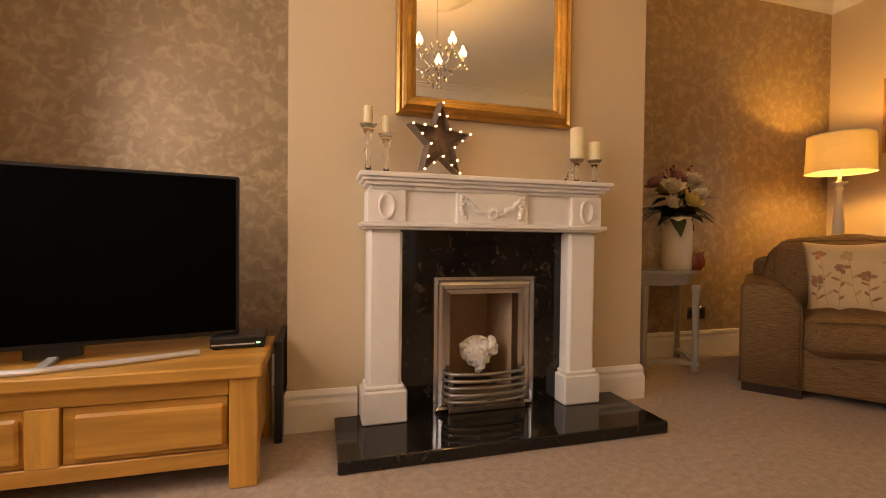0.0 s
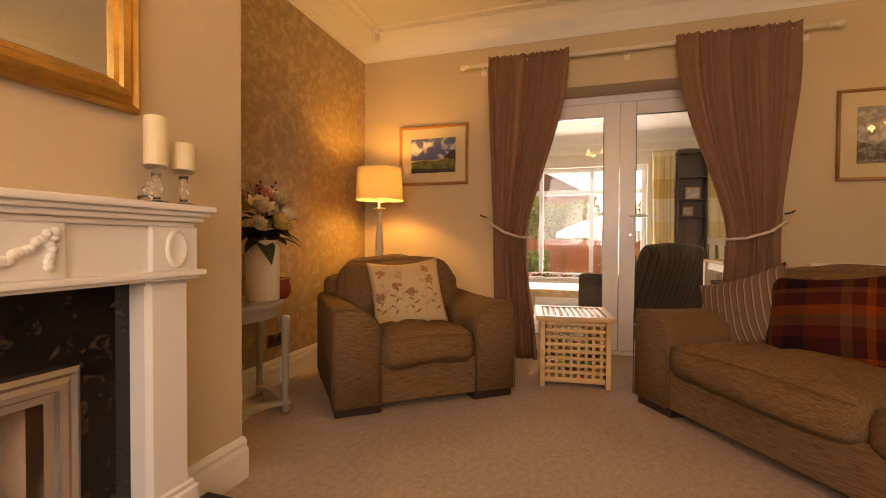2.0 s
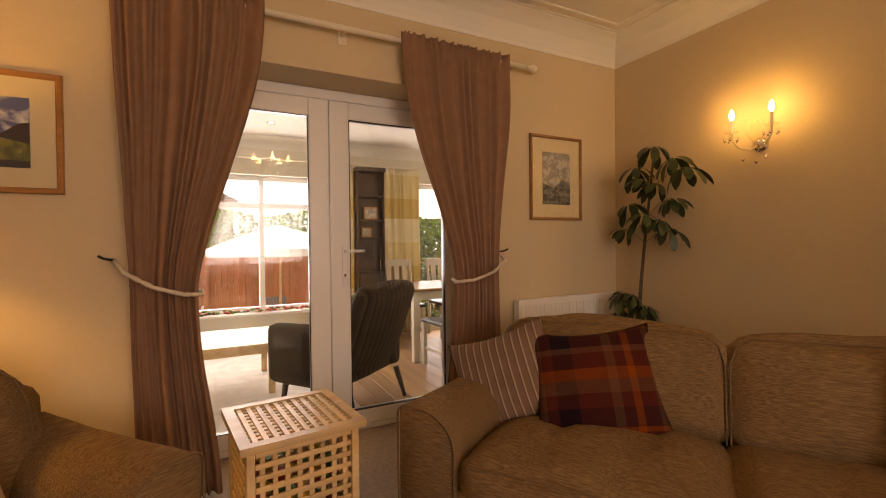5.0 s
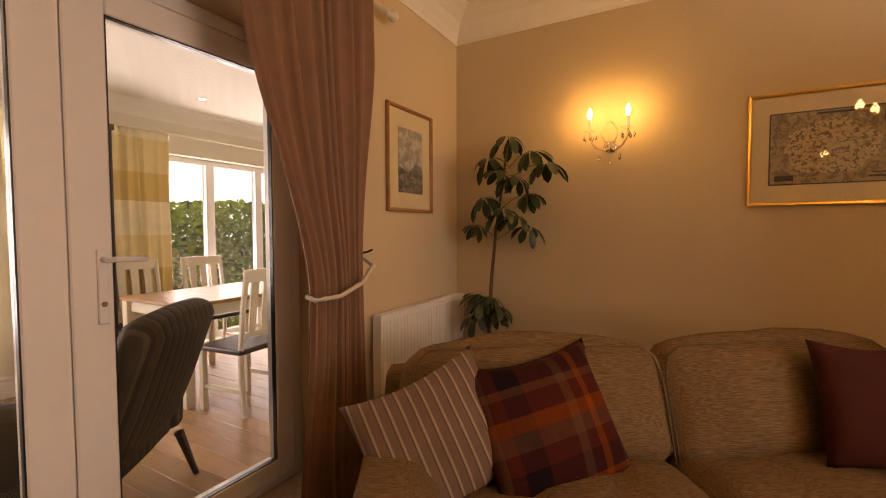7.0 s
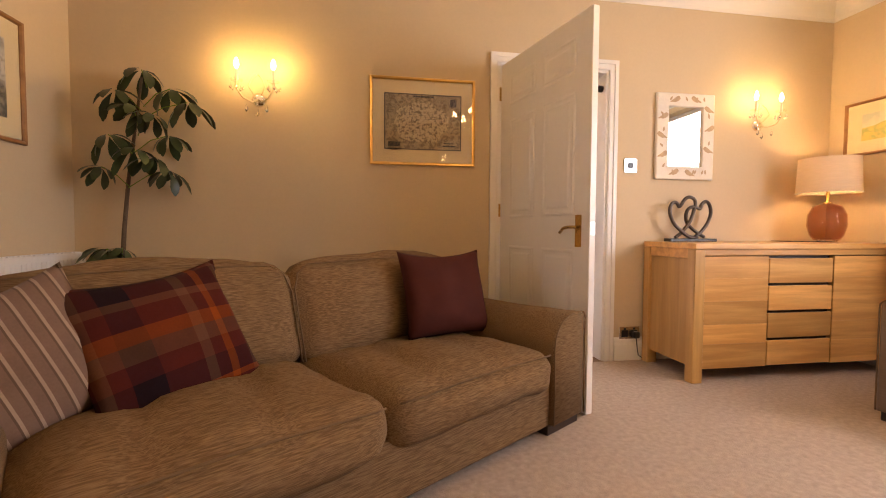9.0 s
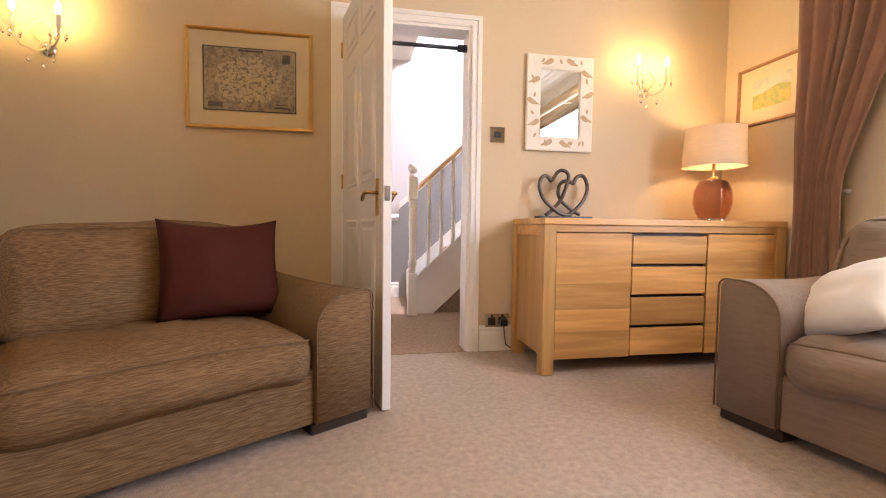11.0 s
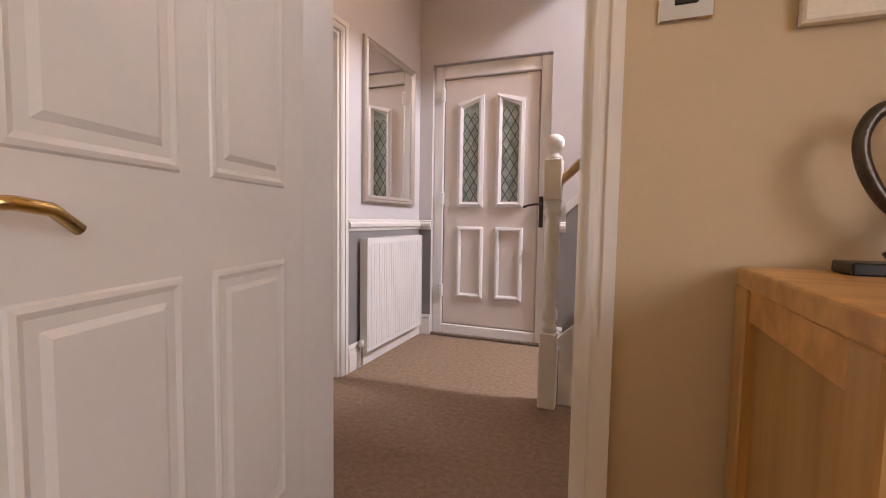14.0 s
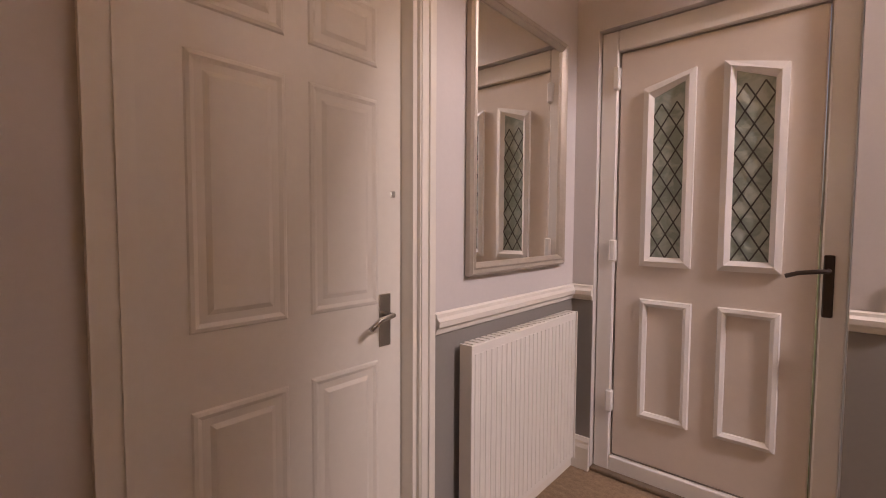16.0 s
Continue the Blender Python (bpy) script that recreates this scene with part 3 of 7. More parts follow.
def wall(name, axis, at, thick, span, height, holes, material, base=0.0):
    """A wall with openings. axis x: it runs along x and is thick in y from at to at + thick. holes: rows of (from, to, bottom, top)."""
    bm = bmesh.new()
    cuts = sorted({span[0], span[1], *(v for h in holes for v in h[:2])})
    for a, b in zip(cuts, cuts[1:]):
        mid = (a + b) / 2
        zs = [(base, height)]
        for h in holes:
            if h[0] < mid < h[1]:
                zs = [(base, h[2]), (h[3], height)]
        for z0, z1 in zs:
            if z1 - z0 > 1e-4:
                add_box(bm, (a, at, z0) if axis == "x" else (at, a, z0), (b, at + thick, z1) if axis == "x" else (at + thick, b, z1))
    bmesh.ops.remove_doubles(bm, verts=bm.verts, dist=1e-5)
    return tagged(part(name, bm, material), kind="structure", category="wall")


SKIRT = [(0, 0), (0.018, 0), (0.018, 0.115), (0.012, 0.135), (0.014, 0.15), (0.006, 0.17), (0, 0.172)]
ARCHITRAVE = 0.07

# ---- structure: living room ----
CEIL = 2.81
tagged(part("floor", boxes(((-1.56, -1.885, -0.15), (4.42, 2.75, 0))), CARPET), "beige pile carpet over the living room floor", "carpet", kind="structure")
tagged(part("floor_hall", boxes(((-2.2, -4.45, -0.15), (2.4, -1.885, -0.002))), CARPET_HALL), "brown pile carpet over the hall floor", "carpet", kind="structure")
wall("wall_south", "x", -2.05, 0.16, (-1.56, 4.5), 2.9, [(0.646, 1.486, 0, 2.14)], PAINT_TAUPE)
wall("wall_east", "y", 4.14, 0.36, (-1.89, 2.6), 2.9, [(-0.64, 1.34, 0, 2.215)], PAINT_TAUPE)
wall("wall_west", "y", -1.56, 0.30, (-1.89, 2.6), 2.9, [(-0.55, 1.75, 0.8, 2.4)], PAINT_TAUPE)
wall("wall_north", "x", 2.6, 0.15, (-1.56, 4.5), 2.9, [], WALLPAPER)
tagged(part("chimney_breast", boxes(((0.12, 1.95, 0), (0.80, 2.598, 2.88)), ((1.14, 1.95, 0), (1.85, 2.598, 2.88)), ((0.80, 1.95, 0.585), (1.14, 2.598, 2.88)), ((0.80, 2.30, 0), (1.14, 2.598, 0.585))), PAINT_TAUPE), "taupe painted chimney breast", "wall", kind="structure")
tagged(part("ceiling", boxes(((-1.56, -2.0, CEIL), (4.5, 2.75, CEIL + 0.12))), CEILING), "white ceiling", "ceiling", kind="structure")
COVE = [(0, -0.19), (0.006, -0.19), (0.010, -0.165), (0.03, -0.125), (0.07, -0.07), (0.125, -0.03), (0.165, -0.012), (0.17, -0.006), (0.19, -0.006), (0.19, 0)]
room = [(-1.26, 2.6), (-1.26, -1.89), (4.14, -1.89), (4.14, 2.6), (1.85, 2.6), (1.85, 1.95), (0.12, 1.95), (0.12, 2.6)]
tagged(part("cornice", sweep_line(room, COVE, CEIL, True), CEILING, smooth=False), "white plaster coving", "coving", kind="structure")
tagged(part("ceiling_trim", sweep_line(room, [(0.24, 0), (0.24, -0.008), (0.255, -0.012), (0.27, -0.008), (0.27, 0)], CEIL, True), CEILING), "thin plaster bead round the ceiling", "moulding", kind="structure")
for name, line in (("baseboard_south_west", [(-1.26, -1.89), (0.576, -1.89)]), ("baseboard_south_east", [(1.556, -1.89), (4.14, -1.89), (4.14, -0.64)]), ("baseboard_north_east", [(4.14, 1.34), (4.14, 2.6), (1.85, 2.6), (1.85, 1.95), (1.535, 1.95)]), ("baseboard_north_west", [(0.405, 1.95), (0.12, 1.95), (0.12, 2.6), (-1.26, 2.6), (-1.26, -1.89)])):
    tagged(part(name, sweep_line(line, SKIRT), SATIN), "ivory painted skirting board", "skirting", kind="structure")


def door_lining(name, axis, a, b, c0, c1, top, sides=(True, True)):
    """Lining and architraves of a door opening from a to b in a wall from c0 to c1."""
    bm = bmesh.new()

    def put(u0, u1, v0, v1, z0, z1, bev=0.0):
        add_box(bm, (u0, v0, z0) if axis == "x" else (v0, u0, z0), (u1, v1, z1) if axis == "x" else (v1, u1, z1), bev)

    put(a, a + 0.028, c0, c1, 0, top)
    put(b - 0.028, b, c0, c1, 0, top)
    put(a + 0.028, b - 0.028, c0, c1, top - 0.028, top)
    mid = (c0 + c1) / 2
    for s, face, way in ((sides[0], c0, -1), (sides[1], c1, 1)):
        if s:
            for k, (w0, w1, t) in enumerate(((0.0, 0.062, 0.014), (0.040, 0.068, 0.022), (0.006, 0.02, 0.018))):
                f0, f1 = sorted((face, face + way * t))
                put(a + 0.010 - w1, a + 0.010 - w0, f0, f1, 0, top - 0.010 + w1)
                put(b - 0.010 + w0, b - 0.010 + w1, f0, f1, 0, top - 0.010 + w1)
                put(a + 0.010 - w0, b - 0.010 + w0, f0, f1, top - 0.010 + w0, top - 0.010 + w1)
    return tagged(part(name, bm, GLOSS), "white gloss door lining and architrave", "door frame", kind="structure")


door_lining("door_frame_living", "x", 0.646, 1.486, -2.05, -1.89, 2.14)
door_lining("door_frame_hall", "y", -3.09, -2.28, 2.14, 2.25, 2.08, (True, False))


def panel_door(name, w, h, m, material, label, panels, t=0.04):
    """A moulded door standing in its own xz plane from x = 0 to w, with raised fields on both faces."""
    root = thing(name, m, label, "door", kind="structure")
    part("leaf", boxes(((0, -t / 2, 0), (w, t / 2, h)), bevel=0.003), material, root)
    for x0, x1, z0, z1 in panels:
        for s in (-1, 1):
            prof = [(0, 0.0), (0.004, 0.004), (0.012, 0.006), (0.022, 0.0015), (0.040, 0.0015), (0.052, 0.007), (0.056, 0.007)]
            bm = ring_frame(x1 - x0, z1 - z0, prof)
            add_box(bm, (0.056, -0.007, 0.056), (x1 - x0 - 0.056, 0.001, z1 - z0 - 0.056))
            ob = part("panel", bm, material, root)
            ob.matrix_basis = pose(x0, s * t / 2, z0) if s < 0 else pose(x1, t / 2, z0, 0, 0, 180)
    return root


def six(w, h):
    a, b, c = w * 0.135, w * 0.455, w * 0.545
    d = w - a
    k = h / 2.10
    return [(x0, x1, z0 * k, z1 * k) for x0, x1 in ((a, b), (c, d)) for z0, z1 in ((0.22, 0.86), (1.045, 1.70), (1.80, 1.99))]


def lever(parent, x, z, s, material, t=0.02, way=-1):
    """A lever handle on a plate, on the side s of a door."""
    bm = boxes(((x - 0.024, 0, z - 0.085), (x + 0.024, 0.006, z + 0.085)), bevel=0.002)
    bm2 = tube([(x, 0.004, z + 0.02), (x, 0.045, z + 0.02), (x + way * 0.02, 0.052, z + 0.02), (x + way * 0.06, 0.052, z + 0.014), (x + way * 0.095, 0.050, z - 0.010)], 0.0085, 8)
    p = part("handle_plate", bm, material, parent)
    q = part("lever", bm2, material, p, smooth=True)
    if s > 0:
        p.matrix_basis = pose(0, t, 0)
    else:
        p.matrix_basis = Matrix.Translation((0, -t, 0)) @ Matrix.Diagonal((1, -1, 1, 1))
    return p


# living room door, standing open into the room
hinge, tip = Vector((1.452, -1.868, 0)), Vector((1.245, -0.985, 0))
ang = math.degrees(math.atan2(tip.y - hinge.y, tip.x - hinge.x))
LEAF_W = (tip - hinge).length
door_living = panel_door("door_1", LEAF_W, 2.09, pose(hinge.x, hinge.y, 0.012, 0, 0, ang), GLOSS, "white gloss six-panel door standing open into the living room", six(LEAF_W, 2.09))
lever(door_living, LEAF_W - 0.082, 0.955, 1, BRASS)
lever(door_living, LEAF_W - 0.082, 0.955, -1, BRASS)
part("latch_plate", boxes(((LEAF_W, -0.013, 0.935), (LEAF_W + 0.002, 0.013, 1.0))), CHROME, door_living, "small steel latch plate")
for z in (0.25, 1.05, 1.85):
    part("hinge", cyl((0.0, -0.026, z), (0.0, -0.026, z + 0.09), 0.007, n=10), BRASS, door_living)
# hall side door, closed
door_hall = panel_door("door_2", 0.752, 2.04, pose(2.215, -3.061, 0.01, 0, 0, 90), GLOSS, "white six-panel door, shut, with a brushed steel lever", six(0.752, 2.04))
lever(door_hall, 0.075, 0.96, 1, CHROME, way=1)
part("snib", boxes(((0.03, 0.02, 1.355), (0.05, 0.026, 1.375)), bevel=0.002), CHROME, door_hall)

# ---- french doors between the living room and the dining room ----
fd = thing("door_3", pose(4.42, 0.35, 0), "white plastic double-glazed french doors, shut, with clear panes", "french doors", kind="structure")
bm = bmesh.new()
for y0, y1, z0, z1 in ((-0.988, -0.93, 0, 2.213), (0.93, 0.988, 0, 2.213), (-0.93, 0.93, 2.15, 2.213), (-0.93, 0.93, 0, 0.035)):
    add_box(bm, (0, y0, z0), (0.07, y1, z1), 0.004)
part("door_frame", bm, UPVC, fd)
for s, a, b in ((1, 0.002, 0.926), (-1, -0.926, -0.002)):
    p, q = a + (0.125 if s > 0 else 0.105), b - (0.105 if s > 0 else 0.125)
    bm = bmesh.new()
    for y0, y1, z0, z1 in ((a, p, 0.04, 2.145), (q, b, 0.04, 2.145), (p, q, 2.035, 2.145), (p, q, 0.04, 0.135)):
        add_box(bm, (-0.008, y0, z0), (0.06, y1, z1), 0.005)
    sash = part("door_sash", bm, UPVC, fd)
    g = part("pane", boxes(((0.022, a + 0.11, 0.13), (0.028, b - 0.11, 2.04))), PANE, sash)
    g.visible_shadow = False
    bm = bmesh.new()
    for y0, y1, z0, z1 in ((p, q, 2.030, 2.036), (p, q, 0.134, 0.140), (p - 0.001, p + 0.005, 0.140, 2.030), (q - 0.005, q + 0.001, 0.140, 2.030)):
        add_box(bm, (-0.003, y0, z0), (0.02, y1, z1))
    part("glazing_gasket", bm, BLACK, sash)
hb = boxes(((-0.022, -0.106, 0.96), (-0.008, -0.074, 1.22)), bevel=0.003)
hp = part("handle_plate", hb, UPVC, fd)
part("lever", tube([(-0.015, -0.09, 1.185), (-0.06, -0.09, 1.185), (-0.062, -0.12, 1.185), (-0.060, -0.21, 1.183)], 0.010, 8), UPVC, hp, smooth=True)
part("keyhole", cyl((-0.024, -0.09, 1.03), (-0.010, -0.09, 1.03), 0.010, n=12), CHROME, hp)

# ---- west window ----
ww = thing("window_1", pose(-1.45, 0.6, 0), "white framed front window with four lights", "window", kind="structure")
bm = bmesh.new()
for y0, y1, z0, z1 in ((-1.148, -1.08, 0.802, 2.398), (1.08, 1.148, 0.802, 2.398), (-1.08, 1.08, 0.802, 0.87), (-1.08, 1.08, 2.33, 2.398), (-0.04, 0.04, 0.87, 2.33), (-1.08, 1.08, 1.90, 1.96)):
    add_box(bm, (0, y0, z0), (0.07, y1, z1), 0.004)
part("window_frame", bm, UPVC, ww)
for y0, y1 in ((-1.08, -0.04), (0.04, 1.08)):
    for z0, z1 in ((0.87, 1.90), (1.96, 2.33)):
        g = part("pane", boxes(((0.03, y0, z0), (0.036, y1, z1))), PANE, ww)
        g.visible_shadow = False
part("window_sill", boxes(((0.07, -1.148, 0.775), (0.28, 1.148, 0.80)), bevel=0.005), GLOSS, ww)

# ---- structure: hall ----
wall("wall_hall_east", "y", 2.14, 0.11, (-4.25, -2.0), 2.9, [(-3.09, -2.28, 0, 2.08)], PAINT_HALL)
wall("wall_hall_south", "x", -4.55, 0.30, (-2.2, 2.4), 5.4, [(-1.6, -0.5, 4.55, 5.25), (1.06, 2.025, 0, 2.245)], PAINT_HALL)
wall("wall_hall_west", "y", -2.2, 0.15, (-4.25, -2.0), 5.4, [], PAINT_HALL)
tagged(part("wall_behind_side_door", boxes(((2.9, -3.3, 0), (3.0, -2.0, 2.9)), ((2.25, -3.3, 0), (2.9, -3.2, 2.9)), ((2.25, -3.3, 2.75), (3.0, -2.0, 2.9))), PAINT_HALL), kind="structure", category="wall")
tagged(part("ceiling_hall", boxes(((0.80, -4.25, 2.76), (2.14, -2.0, 2.9)), ((-2.05, -3.15, 2.76), (0.80, -2.0, 2.9))), CEILING), "white hall ceiling", "ceiling", kind="structure")
tagged(part("stairwell_wall", boxes(((0.80, -4.25, 2.9), (0.92, -3.15, 5.4)), ((-2.2, -3.15, 2.9), (0.92, -3.03, 5.4)), ((-2.2, -4.4, 5.4), (0.95, -3.0, 5.5))), PAINT_HALL), "pale stairwell walls over the staircase", "wall", kind="structure")
tagged(part("wall_hall_dado_east", boxes(((2.135, -4.249, 0.0), (2.1405, -3.16, 0.90))), PAINT_DADO), kind="structure", category="wall")
tagged(part("wall_hall_dado_south", boxes(((2.026, -4.2505, 0), (2.139, -4.244, 0.90)), ((0.93, -4.2505, 0), (1.059, -4.244, 0.90))), PAINT_DADO), kind="structure", category="wall")
DADO = [(0, 0), (0.008, 0.004), (0.012, 0.02), (0.024, 0.03), (0.026, 0.05), (0.014, 0.062), (0.012, 0.074), (0, 0.08)]
tagged(part("dado_rail_east", sweep_line([(2.025, -4.244), (2.135, -4.244), (2.135, -3.16)], DADO, 0.895), GLOSS), "white dado rail", "dado rail", kind="structure")
tagged(part("dado_rail_south", sweep_line([(0.93, -4.244), (1.06, -4.244)], DADO, 0.895), GLOSS), "white dado rail", "dado rail", kind="structure")
for name, line in (("baseboard_hall_east", [(2.025, -4.244), (2.135, -4.244), (2.135, -3.16)]), ("baseboard_hall_south", [(0.93, -4.244), (1.06, -4.244)]), ("baseboard_hall_north", [(0.576, -2.05), (-2.05, -2.05), (-2.05, -4.25)])):
    tagged(part(name, sweep_line(line, SKIRT), GLOSS), "white gloss skirting board", "skirting", kind="structure")

# front door: frame, leaf with two arched-top lights and two lower fields
fdoor = thing("door_4", pose(1.06, -4.36, 0), "white plastic front door, shut, with two leaded lights and a dark handle", "front door", kind="structure")
bm = bmesh.new()
for x0, x1, z0, z1 in ((0.004, 0.085, 0, 2.24), (0.88, 0.961, 0, 2.24), (0.085, 0.88, 2.135, 2.24), (0.085, 0.88, 0.0, 0.095)):
    add_box(bm, (x0, 0, z0), (x1, 0.075, z1), 0.006)
part("door_frame", bm, UPVC, fdoor)
part("gasket", boxes(((0.085, 0.02, 0.095), (0.091, 0.052, 2.135)), ((0.874, 0.02, 0.095), (0.88, 0.052, 2.135)), ((0.09, 0.02, 2.129), (0.875, 0.052, 2.135)), ((0.09, 0.02, 0.095), (0.875, 0.052, 0.101))), GREY_PAINT, fdoor)
leaf = part("leaf", boxes(((0.094, 0.0, 0.104), (0.871, 0.06, 2.126)), bevel=0.006), DOOR_SHADED, fdoor)
for x0, x1, up in ((0.205, 0.430, -1), (0.535, 0.755, 1)):
    z0 = 1.085
    zl, zr = (1.93, 1.985) if up < 0 else (1.985, 1.93)
    outer = [(x0, z0), (x1, z0), (x1, zr), (x0, zl)]
    inner = [(x0 + 0.045, z0 + 0.045), (x1 - 0.045, z0 + 0.045), (x1 - 0.045, zr - 0.05), (x0 + 0.045, zl - 0.05)]
    bm = bmesh.new()
    mid = [tuple((0.45 * a + 0.55 * b) for a, b in zip(o, i)) for o, i in zip(outer, inner)]
    rings = [[bm.verts.new((u, y, w)) for u, w in ring] for ring, y in ((outer, 0.06), (outer, 0.078), (mid, 0.086), (inner, 0.068), (inner, 0.058))]
    for p, q in zip(rings, rings[1:]):
        for k in range(4):
            bm.faces.new((p[k], p[(k + 1) % 4], q[(k + 1) % 4], q[k]))
    light = part("glazing_bead", bm, UPVC, leaf)
    part("pane", prism([(u, w) for u, w in inner], 0.003), LEADED, light, "obscure grey-green leaded glass").matrix_basis = pose(0, 0.0615, 0)
    bm = bmesh.new()
    wx, zz0 = x1 - x0 - 0.09, z0 + 0.045
    zt = min(zl, zr) - 0.05
    step = wx / 2
    for k in range(-3, 12):
        for sgn in (1, -1):
            pts = []
            for j in range(5):
                u = j / 4 * wx
                z = zz0 + k * step * 1.7 + (u if sgn > 0 else wx - u) * 1.7
                if zz0 <= z <= zt:
                    pts.append((x0 + 0.045 + u, z))
            if len(pts) > 1:
                (u0, w0), (u1, w1) = pts[0], pts[-1]
                d = Vector((u1 - u0, w1 - w0)).normalized() * 0.003
                q = [(u0 - d.y, w0 + d.x), (u1 - d.y, w1 + d.x), (u1 + d.y, w1 - d.x), (u0 + d.y, w0 - d.x)]
                vs = [bm.verts.new((u, 0.0665, w)) for u, w in q]
                bm.faces.new(vs)
    got = bmesh.ops.extrude_face_region(bm, geom=bm.faces[:])
    bmesh.ops.translate(bm, verts=[v for v in got["geom"] if isinstance(v, bmesh.types.BMVert)], vec=(0, 0.0015, 0))
    part("leading", bm, LEAD, light)
for x0, x1 in ((0.200, 0.425), (0.525, 0.752)):
    prof = [(0, 0.0), (0.004, 0.014), (0.020, 0.020), (0.034, 0.010), (0.036, 0.0)]
    ob = part("lower_field", ring_frame(x1 - x0, 0.59, prof), UPVC, leaf)
    ob.matrix_basis = pose(x1, 0.06, 0.335, 0, 0, 180)
fh = part("handle_plate", boxes(((0.045, 0.075, 0.93), (0.078, 0.085, 1.17)), bevel=0.004), DARK_WOOD, fdoor, "dark bronze handle plate")
part("lever", tube([(0.062, 0.08, 1.11), (0.062, 0.125, 1.11), (0.085, 0.135, 1.11), (0.15, 0.135, 1.10), (0.19, 0.135, 1.085)], 0.009, 8), DARK_WOOD, fh, smooth=True)
for z in (0.33, 1.10, 1.95):
    part("hinge", boxes(((0.868, 0.06, z), (0.90, 0.092, z + 0.11)), bevel=0.006), UPVC, fdoor)
part("threshold", boxes(((0.0, -0.02, 0.0), (0.965, 0.112, 0.02)), bevel=0.004), STAR_WOOD, fdoor, "dull brown threshold strip")
tagged(part("carpet_bar", boxes(((0.674, -1.898, -0.001), (1.458, -1.872, 0.004)), bevel=0.002), CARPET_HALL), "carpet joint bar in the doorway", "carpet bar", kind="structure")

# ---- living room: fireplace ----
fp = thing("fire_surround", pose(0, 0, 0), "ivory painted fire surround with carved swag over a granite back panel", "fireplace")
bm = bmesh.new()
for o, z0, z1 in ((0.0, 1.052, 1.072), (0.012, 1.038, 1.052), (0.026, 1.022, 1.038), (0.045, 1.006, 1.022)):
    add_box(bm, (0.395 + o, 1.758 + o, z0), (1.535 - o, 1.948, z1), 0.005, 2)
part("mantel_shelf", bm, SATIN, fp)
part("frieze", boxes(((0.43, 1.82, 0.872), (1.50, 1.948, 1.006)), bevel=0.003), SATIN, fp)
for x0, x1 in ((0.428, 0.585), (1.345, 1.502), (0.800, 1.130)):
    part("frieze_block", boxes(((x0, 1.804, 0.874), (x1, 1.822, 1.006)), bevel=0.004), SATIN, fp)
for x in (0.506, 1.424):
    ob = part("oval_boss", lathe([(0.0, 0.004), (0.026, 0.004), (0.031, 0.009), (0.038, 0.009), (0.042, 0.004), (0.042, 0)], 28), SATIN, fp, smooth=True)
    ob.matrix_basis = pose(x, 1.804, 0.94, 90, 0, 0) @ Matrix.Diagonal((0.85, 1.35, 1, 1))
random.seed(4)
bm = bmesh.new()
for s in (-1, 1):
    for k in range(7):
        add_ball(bm, (0.965 + s * 0.135 + random.uniform(-0.009, 0.009), 1.803, 0.985 - k * 0.014), (0.013, 0.010, 0.011), 8, 6)
for k in range(25):
    u = k / 24
    add_ball(bm, (0.84 + 0.25 * u, 1.803, 0.975 - 0.062 * (1 - (2 * u - 1) ** 2) + random.uniform(-0.006, 0.006)), (0.011 + 0.005 * (1 - abs(2 * u - 1)), 0.010, 0.012), 8, 6)
for k in range(8):
    a = k * math.pi / 4
    add_ball(bm, (0.965 + 0.016 * math.cos(a), 1.802, 0.918 + 0.016 * math.sin(a)), (0.012, 0.012, 0.012), 8, 6)
part("carved_swag", bm, SATIN, fp, smooth=True)
part("architrave_moulding", boxes(((0.405, 1.79, 0.856), (1.525, 1.948, 0.874)), ((0.42, 1.803, 0.846), (1.51, 1.948, 0.857)), bevel=0.004, seg=2), SATIN, fp)
for x0, x1 in ((0.436, 0.578), (1.352, 1.494)):
    part("pilaster", boxes(((x0, 1.828, 0.19), (x1, 1.948, 0.846)), bevel=0.014, seg=1), SATIN, fp)
    part("plinth_block", boxes(((x0 - 0.022, 1.812, 0.050), (x1 + 0.022, 1.948, 0.185)), ((x0 - 0.010, 1.82, 0.185), (x1 + 0.010, 1.948, 0.205)), bevel=0.006), SATIN, fp)
for lo, hi in (((0.56, 1.90, 0.05), (0.80, 1.946, 0.85)), ((1.14, 1.90, 0.05), (1.37, 1.946, 0.85)), ((0.80, 1.90, 0.585), (1.14, 1.946, 0.85))):
    part("back_panel", boxes((lo, hi)), GRANITE, fp, "black polished granite back panel")
part("hearth_slab", boxes(((0.31, 1.55, 0.001), (1.665, 1.946, 0.05)), bevel=0.004), GRANITE, fp, "black polished granite hearth")
fi = thing("gas_fire", pose(0, 0, 0), "brushed chrome inset fire frame with a steel fret", "fire")
ff = part("fire_frame", ring_frame(0.478, 0.59, [(0, 0.0), (0, 0.020), (0.012, 0.030), (0.022, 0.022), (0.034, 0.030), (0.050, 0.026), (0.056, 0.014), (0.076, 0.010), (0.080, -0.05)]), CHROME, fi)
ff.matrix_basis = pose(0.727, 1.90, 0.052)
for q in (((0.80, 1.952, 0.052), (0.812, 2.29, 0.58)), ((1.128, 1.952, 0.052), (1.139, 2.29, 0.58)), ((0.812, 2.275, 0.052), (1.128, 2.298, 0.58)), ((0.812, 1.952, 0.568), (1.128, 2.275, 0.582))):
    part("fire_lining", boxes(q), FIREBRICK, fi, "buff fire lining")
part("ash_pan", boxes(((0.812, 1.90, 0.052), (1.128, 2.275, 0.075))), BLACK, fi)
